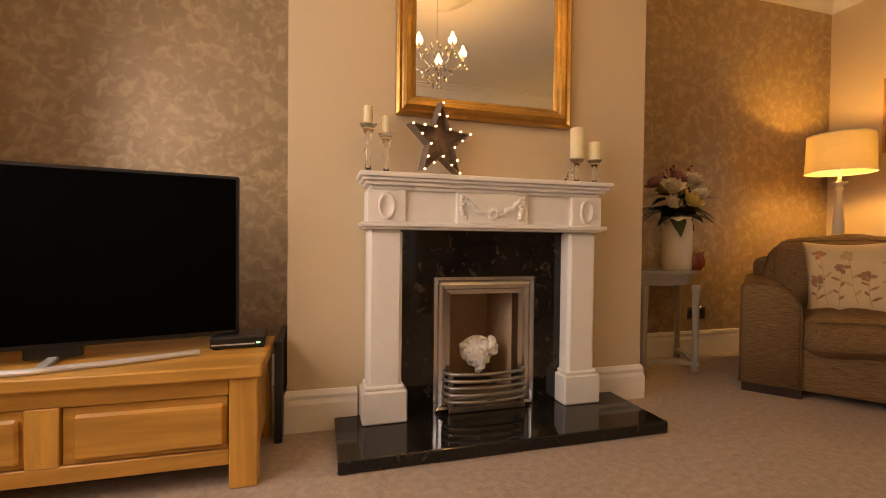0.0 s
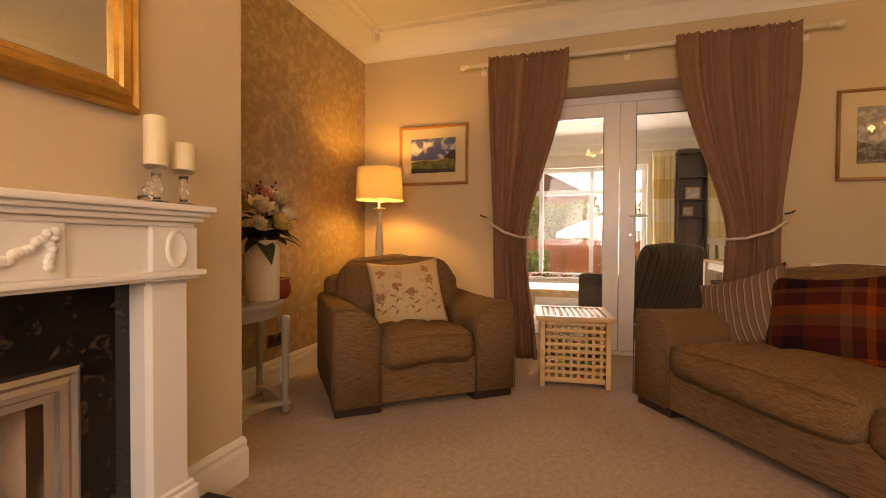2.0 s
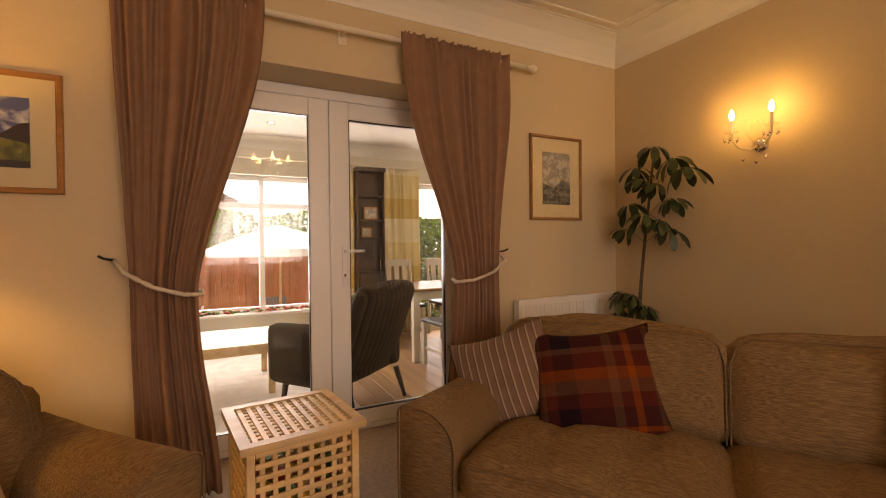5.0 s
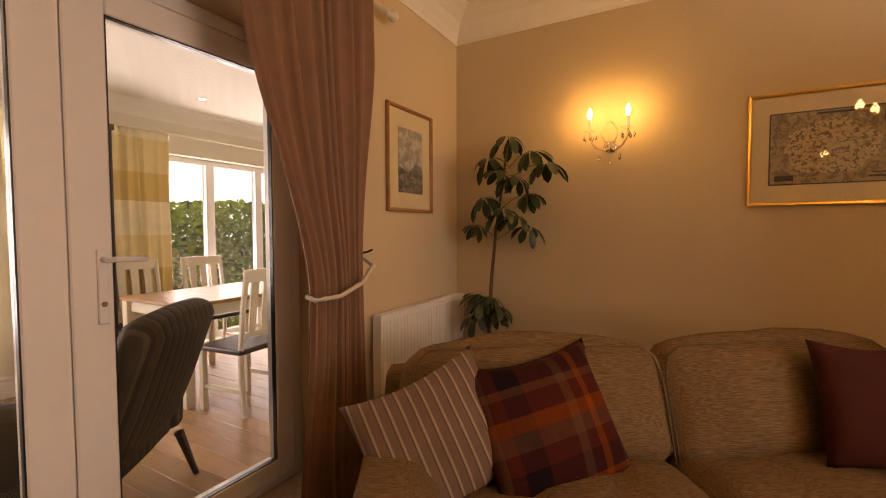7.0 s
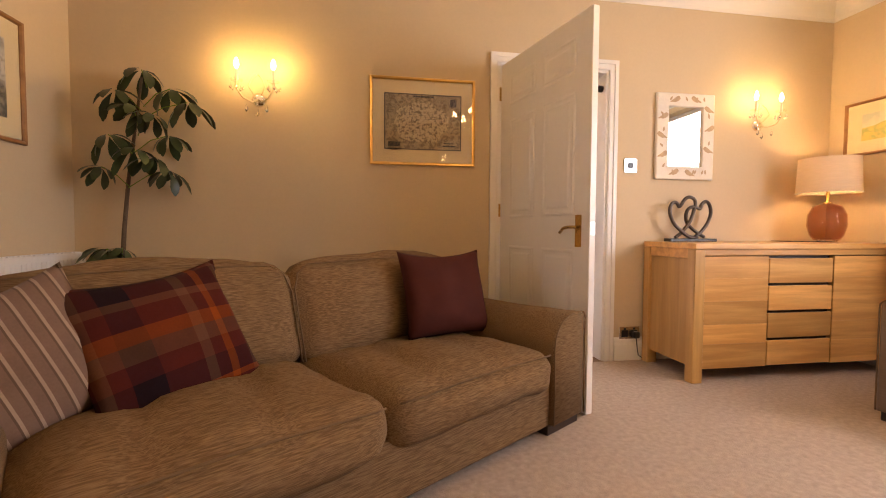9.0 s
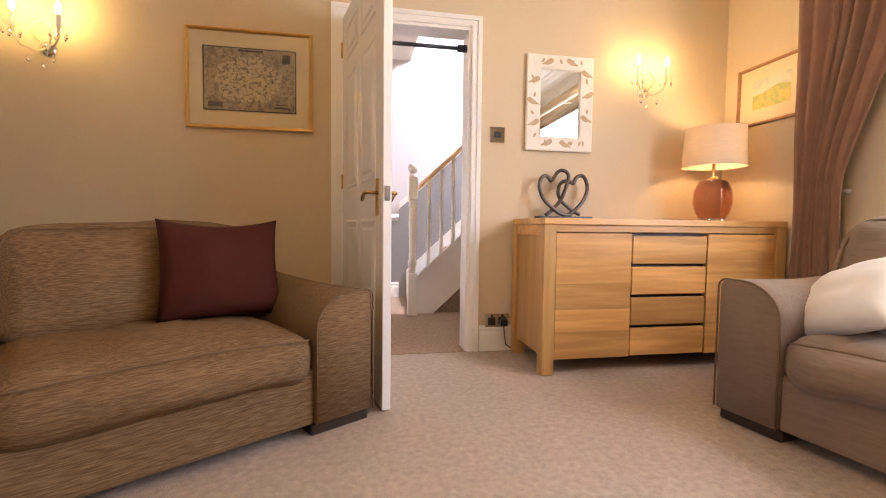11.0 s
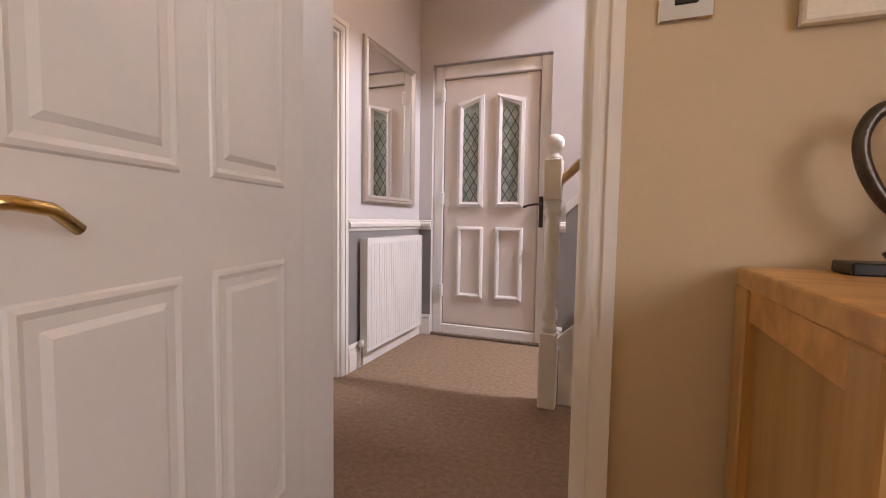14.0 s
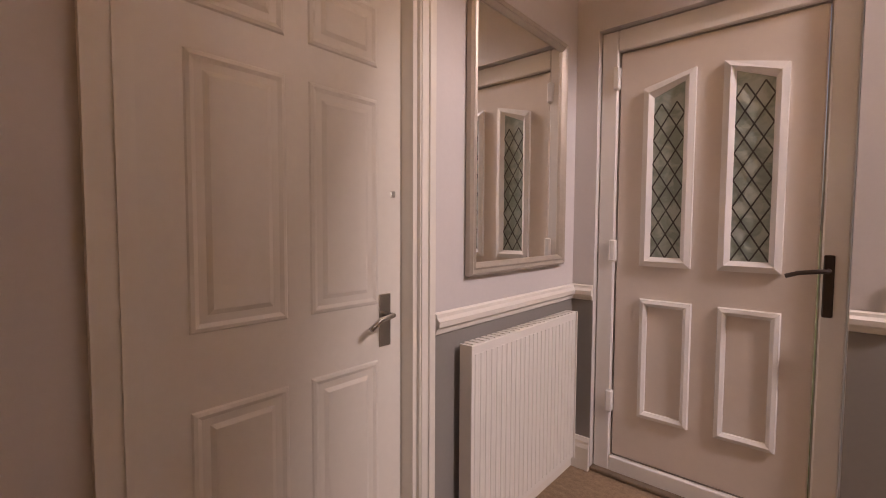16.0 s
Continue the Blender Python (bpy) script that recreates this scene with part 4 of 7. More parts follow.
fret = part("fret", boxes(((0.79, 1.845, 0.052), (1.15, 1.86, 0.075)), ((0.79, 1.85, 0.075), (0.81, 1.87, 0.23)), ((1.13, 1.85, 0.075), (1.15, 1.87, 0.23)), bevel=0.003), CAST_IRON, fi, "bowed steel fret")
for z in (0.105, 0.135, 0.165, 0.195, 0.225):
    part("bar", tube([(0.775, 1.87, z), (0.80, 1.835, z), (0.88, 1.815, z), (0.965, 1.808, z), (1.05, 1.815, z), (1.13, 1.835, z), (1.155, 1.87, z)], 0.008, 8), CAST_IRON, fret, smooth=True)
part("badge", boxes(((0.95, 1.803, 0.10), (0.985, 1.809, 0.118)), bevel=0.001), POLISHED, fret)
# heart of white rosettes in the grate
random.seed(9)
bm = bmesh.new()
for k in range(130):
    t = random.uniform(0, 2 * math.pi)
    r = math.sqrt(random.random())
    hx = 16 * math.sin(t) ** 3 / 17 * r
    hz = (13 * math.cos(t) - 5 * math.cos(2 * t) - 2 * math.cos(3 * t) - math.cos(4 * t)) / 17 * r
    c = (0.968 + hx * 0.098, 1.99 - 0.05 * math.sqrt(max(0, 1 - r * r)) - random.uniform(0, 0.012), 0.285 + hz * 0.092)
    add_ball(bm, c, (random.uniform(0.014, 0.021), 0.016, random.uniform(0.013, 0.019)), 8, 6)
add_ball(bm, (0.968, 2.0, 0.285), (0.085, 0.04, 0.07), 14, 10)
tagged(part("heart_ornament", bm, CORAL), "white heart ornament made of plaster rosettes, in the grate", "ornament")

# ---- mantel things ----
mir = thing("gilt_mirror", pose(0.560, 1.945, 1.345), "large gilt framed mirror hung over the mantel", "mirror")
part("mirror_frame", ring_frame(0.845, 1.12, [(0, 0), (0, 0.028), (0.012, 0.036), (0.024, 0.026), (0.030, 0.030), (0.042, 0.044), (0.060, 0.040), (0.066, 0.030), (0.078, 0.026), (0.084, 0.016), (0.090, 0.010)]), GOLD, mir)
part("mirror_pane", boxes(((0.06, -0.012, 0.06), (0.785, -0.006, 1.06))), MIRROR, mir)

star = thing("star_light", pose(0.735, 1.85, 1.072, 0, 0, 22), "weathered wooden star ornament with lit bulbs", "ornament")


def star_pts(r, ri):
    return [((r if k % 2 == 0 else ri) * math.sin(k * math.pi / 5), (r if k % 2 == 0 else ri) * math.cos(k * math.pi / 5)) for k in range(10)]


bm = bmesh.new()
o = star_pts(0.165, 0.068)
vs = [[bm.verts.new((x, y, z + 0.150)) for x, z in ring] for ring, y in ((o, 0.022), (o, -0.022), (star_pts(0.150, 0.062), -0.022), (star_pts(0.150, 0.062), 0.012))]
for p, q in zip(vs, vs[1:]):
    for k in range(10):
        bm.faces.new((p[k], p[(k + 1) % 10], q[(k + 1) % 10], q[k]))
mid = bm.verts.new((0, 0.004, 0.150))
for k in range(10):
    bm.faces.new((vs[3][k], vs[3][(k + 1) % 10], mid))
back = bm.verts.new((0, 0.022, 0.150))
for k in range(10):
    bm.faces.new((vs[0][k], vs[0][(k + 1) % 10], back))
part("star_body", bm, STAR_WOOD, star)
bulb0 = None
ring = star_pts(0.158, 0.066)
for k in range(10):
    for f in (0.0, 0.5):
        x = ring[k][0] * (1 - f) + ring[(k + 1) % 10][0] * f
        z = ring[k][1] * (1 - f) + ring[(k + 1) % 10][1] * f
        if bulb0 is None:
            bulb0 = part("bulb", ball((0, 0, 0), (0.005, 0.006, 0.004), 8, 6), LED, star)
            bulb0.matrix_basis = pose(x, -0.027, z + 0.150)
        else:
            twin(bulb0, "bulb", pose(x, -0.027, z + 0.150), star)


def candle_holder(x, y, stem, wax_r, wax_h, group, label, glassy=True):
    root = thing("candle_holder", pose(x, y, 1.072), label, "candle holder", group)
    prof = [(0, 0), (0.034, 0), (0.034, 0.006), (0.012, 0.014), (0.010, stem * 0.3), (0.020, stem * 0.42), (0.009, stem * 0.55), (0.014, stem * 0.8), (0.032, stem - 0.006), (0.036, stem), (0, stem)]
    part("stem", lathe(prof, 20), CLEAR if glassy else POLISHED, root, smooth=True)
    part("candle", lathe([(0, stem), (wax_r, stem), (wax_r, stem + wax_h - 0.004), (wax_r - 0.006, stem + wax_h), (0.004, stem + wax_h - 0.008), (0.0, stem + wax_h - 0.008)], 20), WAX, root, "cream pillar candle", smooth=False)
    part("wick", cyl((0, 0, stem + wax_h - 0.01), (0.001, 0, stem + wax_h + 0.006), 0.0012, n=6), BLACK, root)
    return root


candle_holder(1.398, 1.85, 0.115, 0.032, 0.145, "mantel candles", "clear glass candle holder with a tall cream candle")
candle_holder(1.492, 1.85, 0.115, 0.032, 0.085, "mantel candles", "clear glass candle holder with a short burnt cream candle")
candle_holder(0.435, 1.85, 0.20, 0.019, 0.075, "tall mantel candles", "tall clear glass candlestick with a cream candle")
candle_holder(0.512, 1.87, 0.17, 0.019, 0.075, "tall mantel candles", "clear glass candlestick with a cream candle")
fig = thing("glass_figurine", pose(1.340, 1.82, 1.072), "small clear glass figurine on the mantel", "ornament")
bm = bmesh.new()
for c, r in (((0, 0, 0.012), (0.022, 0.016, 0.012)), ((0.004, 0, 0.034), (0.014, 0.012, 0.016)), ((0.012, 0, 0.055), (0.010, 0.009, 0.010))):
    add_ball(bm, c, r)
part("figure", bm, CLEAR, fig, smooth=True)

# ---- television and its unit ----
tvu = thing("tv_unit", pose(0.06, 1.555, 0), "honey oak low television unit with panelled drawers and stout legs", "tv unit")
part("top", boxes(((-1.28, -0.015, 0.358), (0.012, 0.44, 0.398)), bevel=0.006, seg=2), OAK, tvu)
for x in (-0.088, -1.25):
    for y in (0.0, 0.36):
        part("leg", boxes(((x, y, 0.0), (x + 0.085, y + 0.075, 0.358)), bevel=0.004), OAK_UP, tvu)
part("front_rail", boxes(((-1.165, 0.012, 0.300), (-0.09, 0.045, 0.358)), ((-1.165, 0.012, 0.075), (-0.09, 0.045, 0.125)), bevel=0.003), OAK, tvu)
part("stile", boxes(((-0.63, 0.010, 0.125), (-0.545, 0.045, 0.300)), bevel=0.003), OAK_UP, tvu)
for x0, x1 in ((-0.545, -0.09), (-1.165, -0.63)):
    d = part("drawer", boxes(((x0 + 0.006, 0.022, 0.128), (x1 - 0.006, 0.05, 0.296))), OAK, tvu)
    part("drawer_field", boxes(((x0 + 0.035, 0.006, 0.14), (x1 - 0.012, 0.024, 0.275)), bevel=0.008), OAK, d)
part("side_panel", boxes(((-0.03, 0.075, 0.09), (-0.012, 0.36, 0.345))), OAK, tvu)
part("side_panel", boxes(((-1.235, 0.075, 0.09), (-1.217, 0.36, 0.345))), OAK, tvu)
part("back_panel", boxes(((-1.17, 0.40, 0.09), (-0.09, 0.41, 0.345))), OAK, tvu)
tv = thing("television", pose(-0.045, 1.845, 0.398, 0, 0, 12), "large black flat television on a silver stand", "television")
part("bezel", boxes(((-1.09, -0.012, 0.045), (0.0, 0.035, 0.635)), bevel=0.006), BLACK, tv)
part("screen", boxes(((-1.078, -0.016, 0.062), (-0.012, -0.011, 0.623)), bevel=0.001), SCREEN, tv)
part("stand_neck", boxes(((-0.62, 0.0, 0.01), (-0.47, 0.03, 0.10)), bevel=0.004), BLACK, tv)
bm = tube([(-0.13, -0.10, 0.010), (-0.33, -0.135, 0.010), (-0.545, -0.15, 0.010), (-0.76, -0.135, 0.010), (-0.96, -0.10, 0.010)], 0.010, 8)
part("stand_foot", bm, SILVER, tv, "silver curved stand foot")
part("stand_arm", boxes(((-0.56, -0.14, 0.003), (-0.53, 0.02, 0.016)), bevel=0.002), SILVER, tv)
stb = thing("set_top_box", pose(-0.005, 1.84, 0.398, 0, 0, 4), "black set-top box with a small green light", "set-top box")
part("case", boxes(((-0.13, -0.06, 0.004), (0.055, 0.09, 0.045)), bevel=0.005), BLACK, stb)
part("front_trim", boxes(((-0.125, -0.064, 0.016), (0.02, -0.059, 0.020))), SILVER, stb)
part("led", boxes(((0.025, -0.064, 0.018), (0.038, -0.059, 0.024))), glow("green_led", (0.25, 0.8, 0.45), 1.5), stb)
for x in (-0.12, 0.03):
    part("foot", boxes(((x, -0.05, 0), (x + 0.02, 0.08, 0.004))), BLACK, stb)
# narrow black box in the gap between the unit and the chimney breast
sub = thing("subwoofer", pose(0.088, 1.95, 0), "narrow black upright panel beside the tv unit", "speaker")
part("case", boxes(((-0.008, -0.10, 0), (0.022, 0.25, 0.40)), bevel=0.004), BLACK, sub)

# ---- demi-lune table and flowers ----
dt = thing("console_table", pose(2.295, 2.585, 0), "grey painted demi-lune console table beside the chimney breast", "table")


def half_disc(r, z0, z1, n=28):
    pts = [(r * math.cos(math.pi + math.pi * k / n), r * 0.98 * math.sin(math.pi + math.pi * k / n)) for k in range(n + 1)]
    bm = prism(pts, z1 - z0, "z")
    bmesh.ops.translate(bm, verts=bm.verts, vec=(0, 0, z0))
    return bm


part("top", half_disc(0.40, 0.612, 0.632), GREY_PAINT, dt)
part("apron", half_disc(0.365, 0.545, 0.612), GREY_PAINT, dt)
part("lower_stretcher", sweep_line([(-0.37, -0.03), (-0.30, -0.20), (-0.19, -0.36), (-0.10, -0.30), (0, -0.275), (0.10, -0.30), (0.19, -0.36), (0.30, -0.20), (0.37, -0.03)], [(-0.022, 0), (0.022, 0), (0.022, 0.020), (-0.022, 0.020), (-0.022, 0)], 0.05), GREY_PAINT, dt)
for x, y in ((-0.19, -0.36), (0.19, -0.36), (-0.37, -0.03), (0.37, -0.03)):
    lg = part("leg", lathe([(0, 0), (0.020, 0), (0.022, 0.03), (0.016, 0.05), (0.024, 0.065), (0.018, 0.09), (0.019, 0.25), (0.022, 0.49), (0.028, 0.515), (0.022, 0.545), (0, 0.545)], 14), GREY_PAINT, dt, smooth=True)
    lg.matrix_basis = pose(x, y, 0)
vase = thing("flower_vase", pose(2.44, 2.34, 0.632), "tall cream ceramic jug holding silk flowers", "vase")
part("jug", lathe([(0, 0), (0.083, 0), (0.088, 0.01), (0.088, 0.30), (0.080, 0.318), (0.084, 0.335), (0.078, 0.335), (0.074, 0.32), (0.074, 0.2), (0, 0.2)], 28), CERAMIC, vase, smooth=True)
for s in (-1, 1):
    part("handle", tube([(s * 0.086, 0, 0.30), (s * 0.105, 0, 0.295), (s * 0.108, 0, 0.265), (s * 0.088, 0, 0.25)], 0.006, 8), CERAMIC, vase, smooth=True)


def leaf_mesh(bm, m, length, width, bend=0.25, n=4):
    """A pointed leaf along local y."""
    rows = []
    for k in range(n + 1):
        u = k / n
        w = width / 2 * math.sin(math.pi * (0.06 + 0.94 * u) ** 0.85) if k < n else 0.001
        z = -bend * length * u * u
        rows.append([bm.verts.new(m @ Vector((s * max(w, 0.001), length * u, z + abs(s) * w * 0.25))) for s in (-1, 0, 1)])
    for a, b in zip(rows, rows[1:]):
        for k in range(2):
            bm.faces.new((a[k], a[k + 1], b[k + 1], b[k]))


def bloom(r, material, at, parent, seed):
    """A round flower head of overlapping petals."""
    random.seed(seed)
    bm = bmesh.new()
    for ring, n, tilt in ((1.0, 9, 20), (0.8, 8, 42), (0.55, 6, 62), (0.3, 4, 78)):
        for k in range(n):
            m = pose(0, 0, 0, 0, 0, 360 * k / n + ring * 37 + random.uniform(-8, 8)) @ pose(0, 0, 0, tilt, 0, 0)
            leaf_mesh(bm, m, r * (0.55 + 0.45 * ring), r * 0.85, -0.35, 3)
    ob = part("bloom", bm, material, parent, smooth=True)
    ob.matrix_basis = Matrix.Translation(Vector(at) * 1.15) @ Matrix.Scale(1.5, 4) @ pose(0, 0, 0, random.uniform(-5, 60), random.uniform(-40, 40), random.uniform(0, 360))
    return ob


flowers = thing("flower_arrangement", pose(2.44, 2.34, 0.955), "cream and yellow silk flowers with dark leaves and berries", "flowers")
for k, (x, y, z, r, mt) in enumerate(((-0.02, -0.09, 0.07, 0.065, PETAL_YELLOW), (0.07, -0.08, 0.10, 0.055, PETAL_CREAM), (-0.09, -0.05, 0.14, 0.065, PETAL_CREAM), (0.05, -0.04, 0.19, 0.055, PETAL_CREAM), (-0.03, 0.0, 0.20, 0.06, PETAL_PINK), (0.10, -0.02, 0.15, 0.05, PETAL_CREAM), (-0.11, -0.06, 0.06, 0.055, PETAL_CREAM), (0.01, 0.06, 0.17, 0.06, PETAL_YELLOW), (-0.10, 0.04, 0.18, 0.055, PETAL_PINK), (0.10, 0.06, 0.08, 0.05, PETAL_YELLOW))):
    bloom(r, mt, (x, y, z), flowers, k)
random.seed(21)
for k in range(34):
    bm = bmesh.new()
    a = random.uniform(0, 360)
    leaf_mesh(bm, Matrix.Identity(4), random.uniform(0.13, 0.20), random.uniform(0.065, 0.095), 0.5)
    part("leaf", bm, LEAF, flowers, smooth=True).matrix_basis = pose(0.02 * math.cos(a), 0.02 * math.sin(a), random.uniform(0.0, 0.12)) @ pose(0, 0, 0, 0, 0, a) @ pose(0, 0, 0, random.uniform(-15, 45), 0, 0) @ pose(0, 0.03, 0)
for k in range(10):
    a = math.radians(random.uniform(0, 360))
    e = Vector((random.uniform(0.04, 0.19) * math.cos(a), random.uniform(0.04, 0.14) * math.sin(a), random.uniform(0.20, 0.34)))
    st = part("stem", tube([(0, 0, 0), tuple(e * 0.5 + Vector((0, 0, 0.04))), tuple(e)], 0.002, 5), BARK, flowers)
    bm = bmesh.new()
    for j in range(4):
        add_ball(bm, e + Vector((random.uniform(-0.016, 0.016), random.uniform(-0.016, 0.016), -0.02 * j)), 0.008, 8, 6)
    part("berry", bm, BERRY if k % 3 else PETAL_PINK, st, smooth=True)
pot = thing("candle_pot", pose(2.545, 2.30, 0.632), "dark red mottled glass candle pot on the console", "candle pot")
part("bowl", lathe([(0, 0), (0.035, 0), (0.055, 0.03), (0.058, 0.06), (0.046, 0.10), (0.050, 0.115), (0.045, 0.115), (0.042, 0.10), (0.05, 0.06), (0, 0.02)], 24), RED_GLASS, pot, smooth=True)
part("lip", lathe([(0.046, 0.108), (0.054, 0.110), (0.054, 0.118), (0.046, 0.118), (0.046, 0.108)], 24), BRASS, pot, smooth=True)


# ---- upholstery ----
def arm_mesh(w, depth, h, seed, flip=1):
    """A sofa arm: upright outside, its top rolling down towards the seat; depth runs along -y."""
    prof = []
    r = min(w * 0.62, 0.17)
    prof += [(0, 0.03), (0, h - 0.035)]
    for k in range(5):
        a = math.pi - k * math.pi / 8
        prof.append((0.035 + 0.035 * math.cos(a), h - 0.035 + 0.035 * math.sin(a)))
    for k in range(9):
        a = math.pi / 2 - k * math.pi / 16
        prof.append((w - r + r * math.cos(a), h - r * 0.9 + r * 0.9 * math.sin(a)))
    prof.append((w, 0.03))
    prof = [(w - u, v) for u, v in prof]
    bm = bmesh.new()
    ys = [0.0, -0.012] + [-depth * k / 10 for k in range(1, 10)] + [-depth + 0.012, -depth]
    rows = []
    for j, y in enumerate(ys):
        ins = 0.012 if j in (0, len(ys) - 1) else 0.0
        sag = 0.012 * math.sin(math.pi * min(1, -y / depth))
        row = []
        for u, v in prof:
            cu = w / 2 + (u - w / 2) * (1 - ins * 2 / w)
            cv = v - (ins if v > 0.1 else 0) - (sag if v > h * 0.75 else 0)
            p = Vector((flip * cu, y, cv))
            p += noise.noise_vector(p * 6 + Vector((seed, 0, 0))) * 0.004
            row.append(bm.verts.new(p))
        rows.append(row)
    n = len(prof)
    for a, b in zip(rows, rows[1:]):
        for k in range(n):
            bm.faces.new((a[k], a[(k + 1) % n], b[(k + 1) % n], b[k]))
    bm.faces.new(rows[0])
    bm.faces.new(rows[-1][::-1])
    return bm, [(flip * u, v) for u, v in prof]


def channelled(bm, w):
    """Soft creases running front to back over a seat cushion."""
    for v in bm.verts:
        if v.co.z > 0.03:
            for c in (-0.17, 0.19):
                v.co.z -= 0.016 * math.exp(-(((v.co.x / w - c - 0.05 * math.sin(v.co.y * 4)) / 0.035) ** 2))
    return bm


def crowned(bm, w):
    """Lets the top of a back cushion fall away towards its ends, with slack creases over the face."""
    for v in bm.verts:
        u = v.co.x / (w / 2)
        if v.co.z > 0:
            v.co.z -= 0.020 * abs(u) ** 3
        v.co.y += 0.006 * math.sin(9 * v.co.z + 4 * u) * (1 - min(1, abs(u)))
    return bm


def settee(name, m, w, depth, seats, label, category, cloth, arm_w=0.26, arm_h=0.57, seat_h=0.44, back_h=0.84, group=""):
    """Sofa or armchair: x across with its middle at 0, the front at y = 0 and the back at y = -depth."""
    root = thing(name, m, label, category, group)
    for s in (-1, 1):
        bm, prof = arm_mesh(arm_w, depth - 0.08, arm_h, s * 3 + w, s)
        a = part("arm", bm, cloth, root, smooth=True)
        a.matrix_basis = pose(s * (w / 2 - arm_w), 0, 0.025)
        part("piping", tube([(u, 0.002, v) for u, v in prof], 0.004, 6), PIPING, a, smooth=True)
    part("base", boxes(((-w / 2 + arm_w - 0.01, -depth + 0.10, 0.045), (w / 2 - arm_w + 0.01, -0.025, 0.27)), bevel=0.015, seg=2), cloth, root, smooth=False)
    bm = soft_box((w - 0.10, 0.17, back_h - 0.12), 0.06, 0.01, 10, 0.006, 5, (0, -depth + 0.095, (back_h - 0.12) / 2 + 0.05))
    part("back_frame", bm, cloth, root, smooth=True)
    iw = (w - 2 * arm_w) / seats
    for k in range(seats):
        x = -w / 2 + arm_w + iw * (k + 0.5)
        c = part("seat_cushion", channelled(soft_box((iw - 0.006, depth - 0.26, 0.20), 0.078, 0.035, 18, 0.014, 3 + k * 2 + w), iw), cloth, root, smooth=True)
        c.matrix_basis = pose(x, -(depth - 0.26) / 2 + 0.015, seat_h - 0.115, 2)
        part("piping", tube([(math.copysign(min(abs(u), 1) ** 1, u) * (iw / 2 - 0.03), (depth - 0.26) / 2 + 0.004 - 0.02 * abs(u) ** 6, 0.072 + 0.018 * (1 - u * u)) for u in [q / 10 - 1 for q in range(21)]], 0.004, 6), PIPING, c, smooth=True)
        x0, x1 = x - iw / 2 - (0.11 if k == 0 else 0), x + iw / 2 + (0.11 if k == seats - 1 else 0)
        bw = x1 - x0 + 0.008
        b = part("back_cushion", crowned(soft_box((bw, 0.22, back_h - seat_h + 0.13), 0.085, 0.045, 16, 0.014, 11 + k * 3 + w), bw), cloth, root, smooth=True)
        b.matrix_basis = pose((x0 + x1) / 2, -depth + 0.255, seat_h + (back_h - seat_h) / 2 - 0.025, 20)
        hz, hx = (back_h - seat_h + 0.13) / 2, bw / 2 - 0.012
        part("piping", tube([(hx * cu, 0.088, hz * cv - 0.014) for cu, cv in ((-1, -0.9), (-1.0, 0.45), (-0.95, 0.78), (-0.84, 0.95), (0, 1.0), (0.84, 0.95), (0.95, 0.78), (1.0, 0.45), (1, -0.9))], 0.0035, 6), PIPING, b, smooth=True)
    for s in (-1, 1):
        for y in (-0.10, -depth + 0.10):
            part("foot", boxes(((s * (w / 2 - 0.14) - 0.13, y - 0.07, 0.0), (s * (w / 2 - 0.14) + 0.13, y + 0.075, 0.048)), bevel=0.004), DARK_WOOD, root, "dark wooden foot")
    return root


settee("sofa", pose(2.293, -0.295, 0, 0, 0, 32.75), 2.345, 1.08, 2, "oatmeal tweed two-seater sofa with dark feet, set across the corner", "sofa", FABRIC, arm_h=0.545, seat_h=0.425, back_h=0.775)
ang_ac = math.degrees(math.atan2(1.90 - 1.04, 2.46 - 3.155))
settee("armchair", pose(2.805, 1.47, 0, 0, 0, ang_ac), 1.11, 0.96, 1, "oatmeal tweed armchair with dark feet in the corner by the lamp", "armchair", FABRIC, back_h=0.79)
settee("armchair", pose(-0.297, -0.17, 0, 0, 0, -80), 1.12, 0.86, 1, "tan twill armchair with wooden feet before the sideboard", "armchair", FABRIC_TAN, arm_h=0.60, back_h=0.86)


def cushion(m, w, h, t, material, label, seed, group="scatter cushions"):
    ob = part("scatter_cushion", pillow(w, h, t, 20, seed), material, smooth=True)
    return tagged_at(ob, m, label, "cushion", group)


SOFA = pose(2.293, -0.295, 0, 0, 0, 32.75)
cushion(SOFA @ pose(0.93, -0.56, 0.575, 22, 20, 16), 0.51, 0.46, 0.15, RIBBED, "mauve striped velvet cushion on the sofa", 1.3)
cushion(SOFA @ pose(0.515, -0.625, 0.585, 28, 6, 21), 0.57, 0.52, 0.15, PLAID, "red and orange tartan wool cushion on the sofa", 2.7)
cushion(SOFA @ pose(-0.735, -0.56, 0.640, 18, 0, -12), 0.50, 0.46, 0.16, PLUM, "plain burgundy cushion leaning on the sofa arm", 4.1)
ARM = pose(2.805, 1.47, 0, 0, 0, ang_ac)
flowered = cushion(ARM @ pose(0.01, -0.45, 0.625, 26, 4, -4), 0.50, 0.47, 0.15, FLORAL, "cream linen cushion printed with rust flowers, on the armchair", 5.5)


def on_pillow(u, v, w, h, t, seed, wrinkle=0.012):
    """A point just over the front face of a pillow()."""
    th = ((1 - abs(u) ** 2.6) * (1 - abs(v) ** 2.6)) ** 0.55
    y = t / 2 * th + noise.noise(Vector((u * 2.5 + seed, v * 2.5, seed))) * wrinkle * th
    return Vector((u * w / 2 * (1 - 0.07 * (1 - v * v) * abs(u) ** 3), y + 0.0022, v * h / 2 * (1 - 0.07 * (1 - u * u) * abs(v) ** 3) - 0.02 * (1 - u * u) * max(v, 0)))


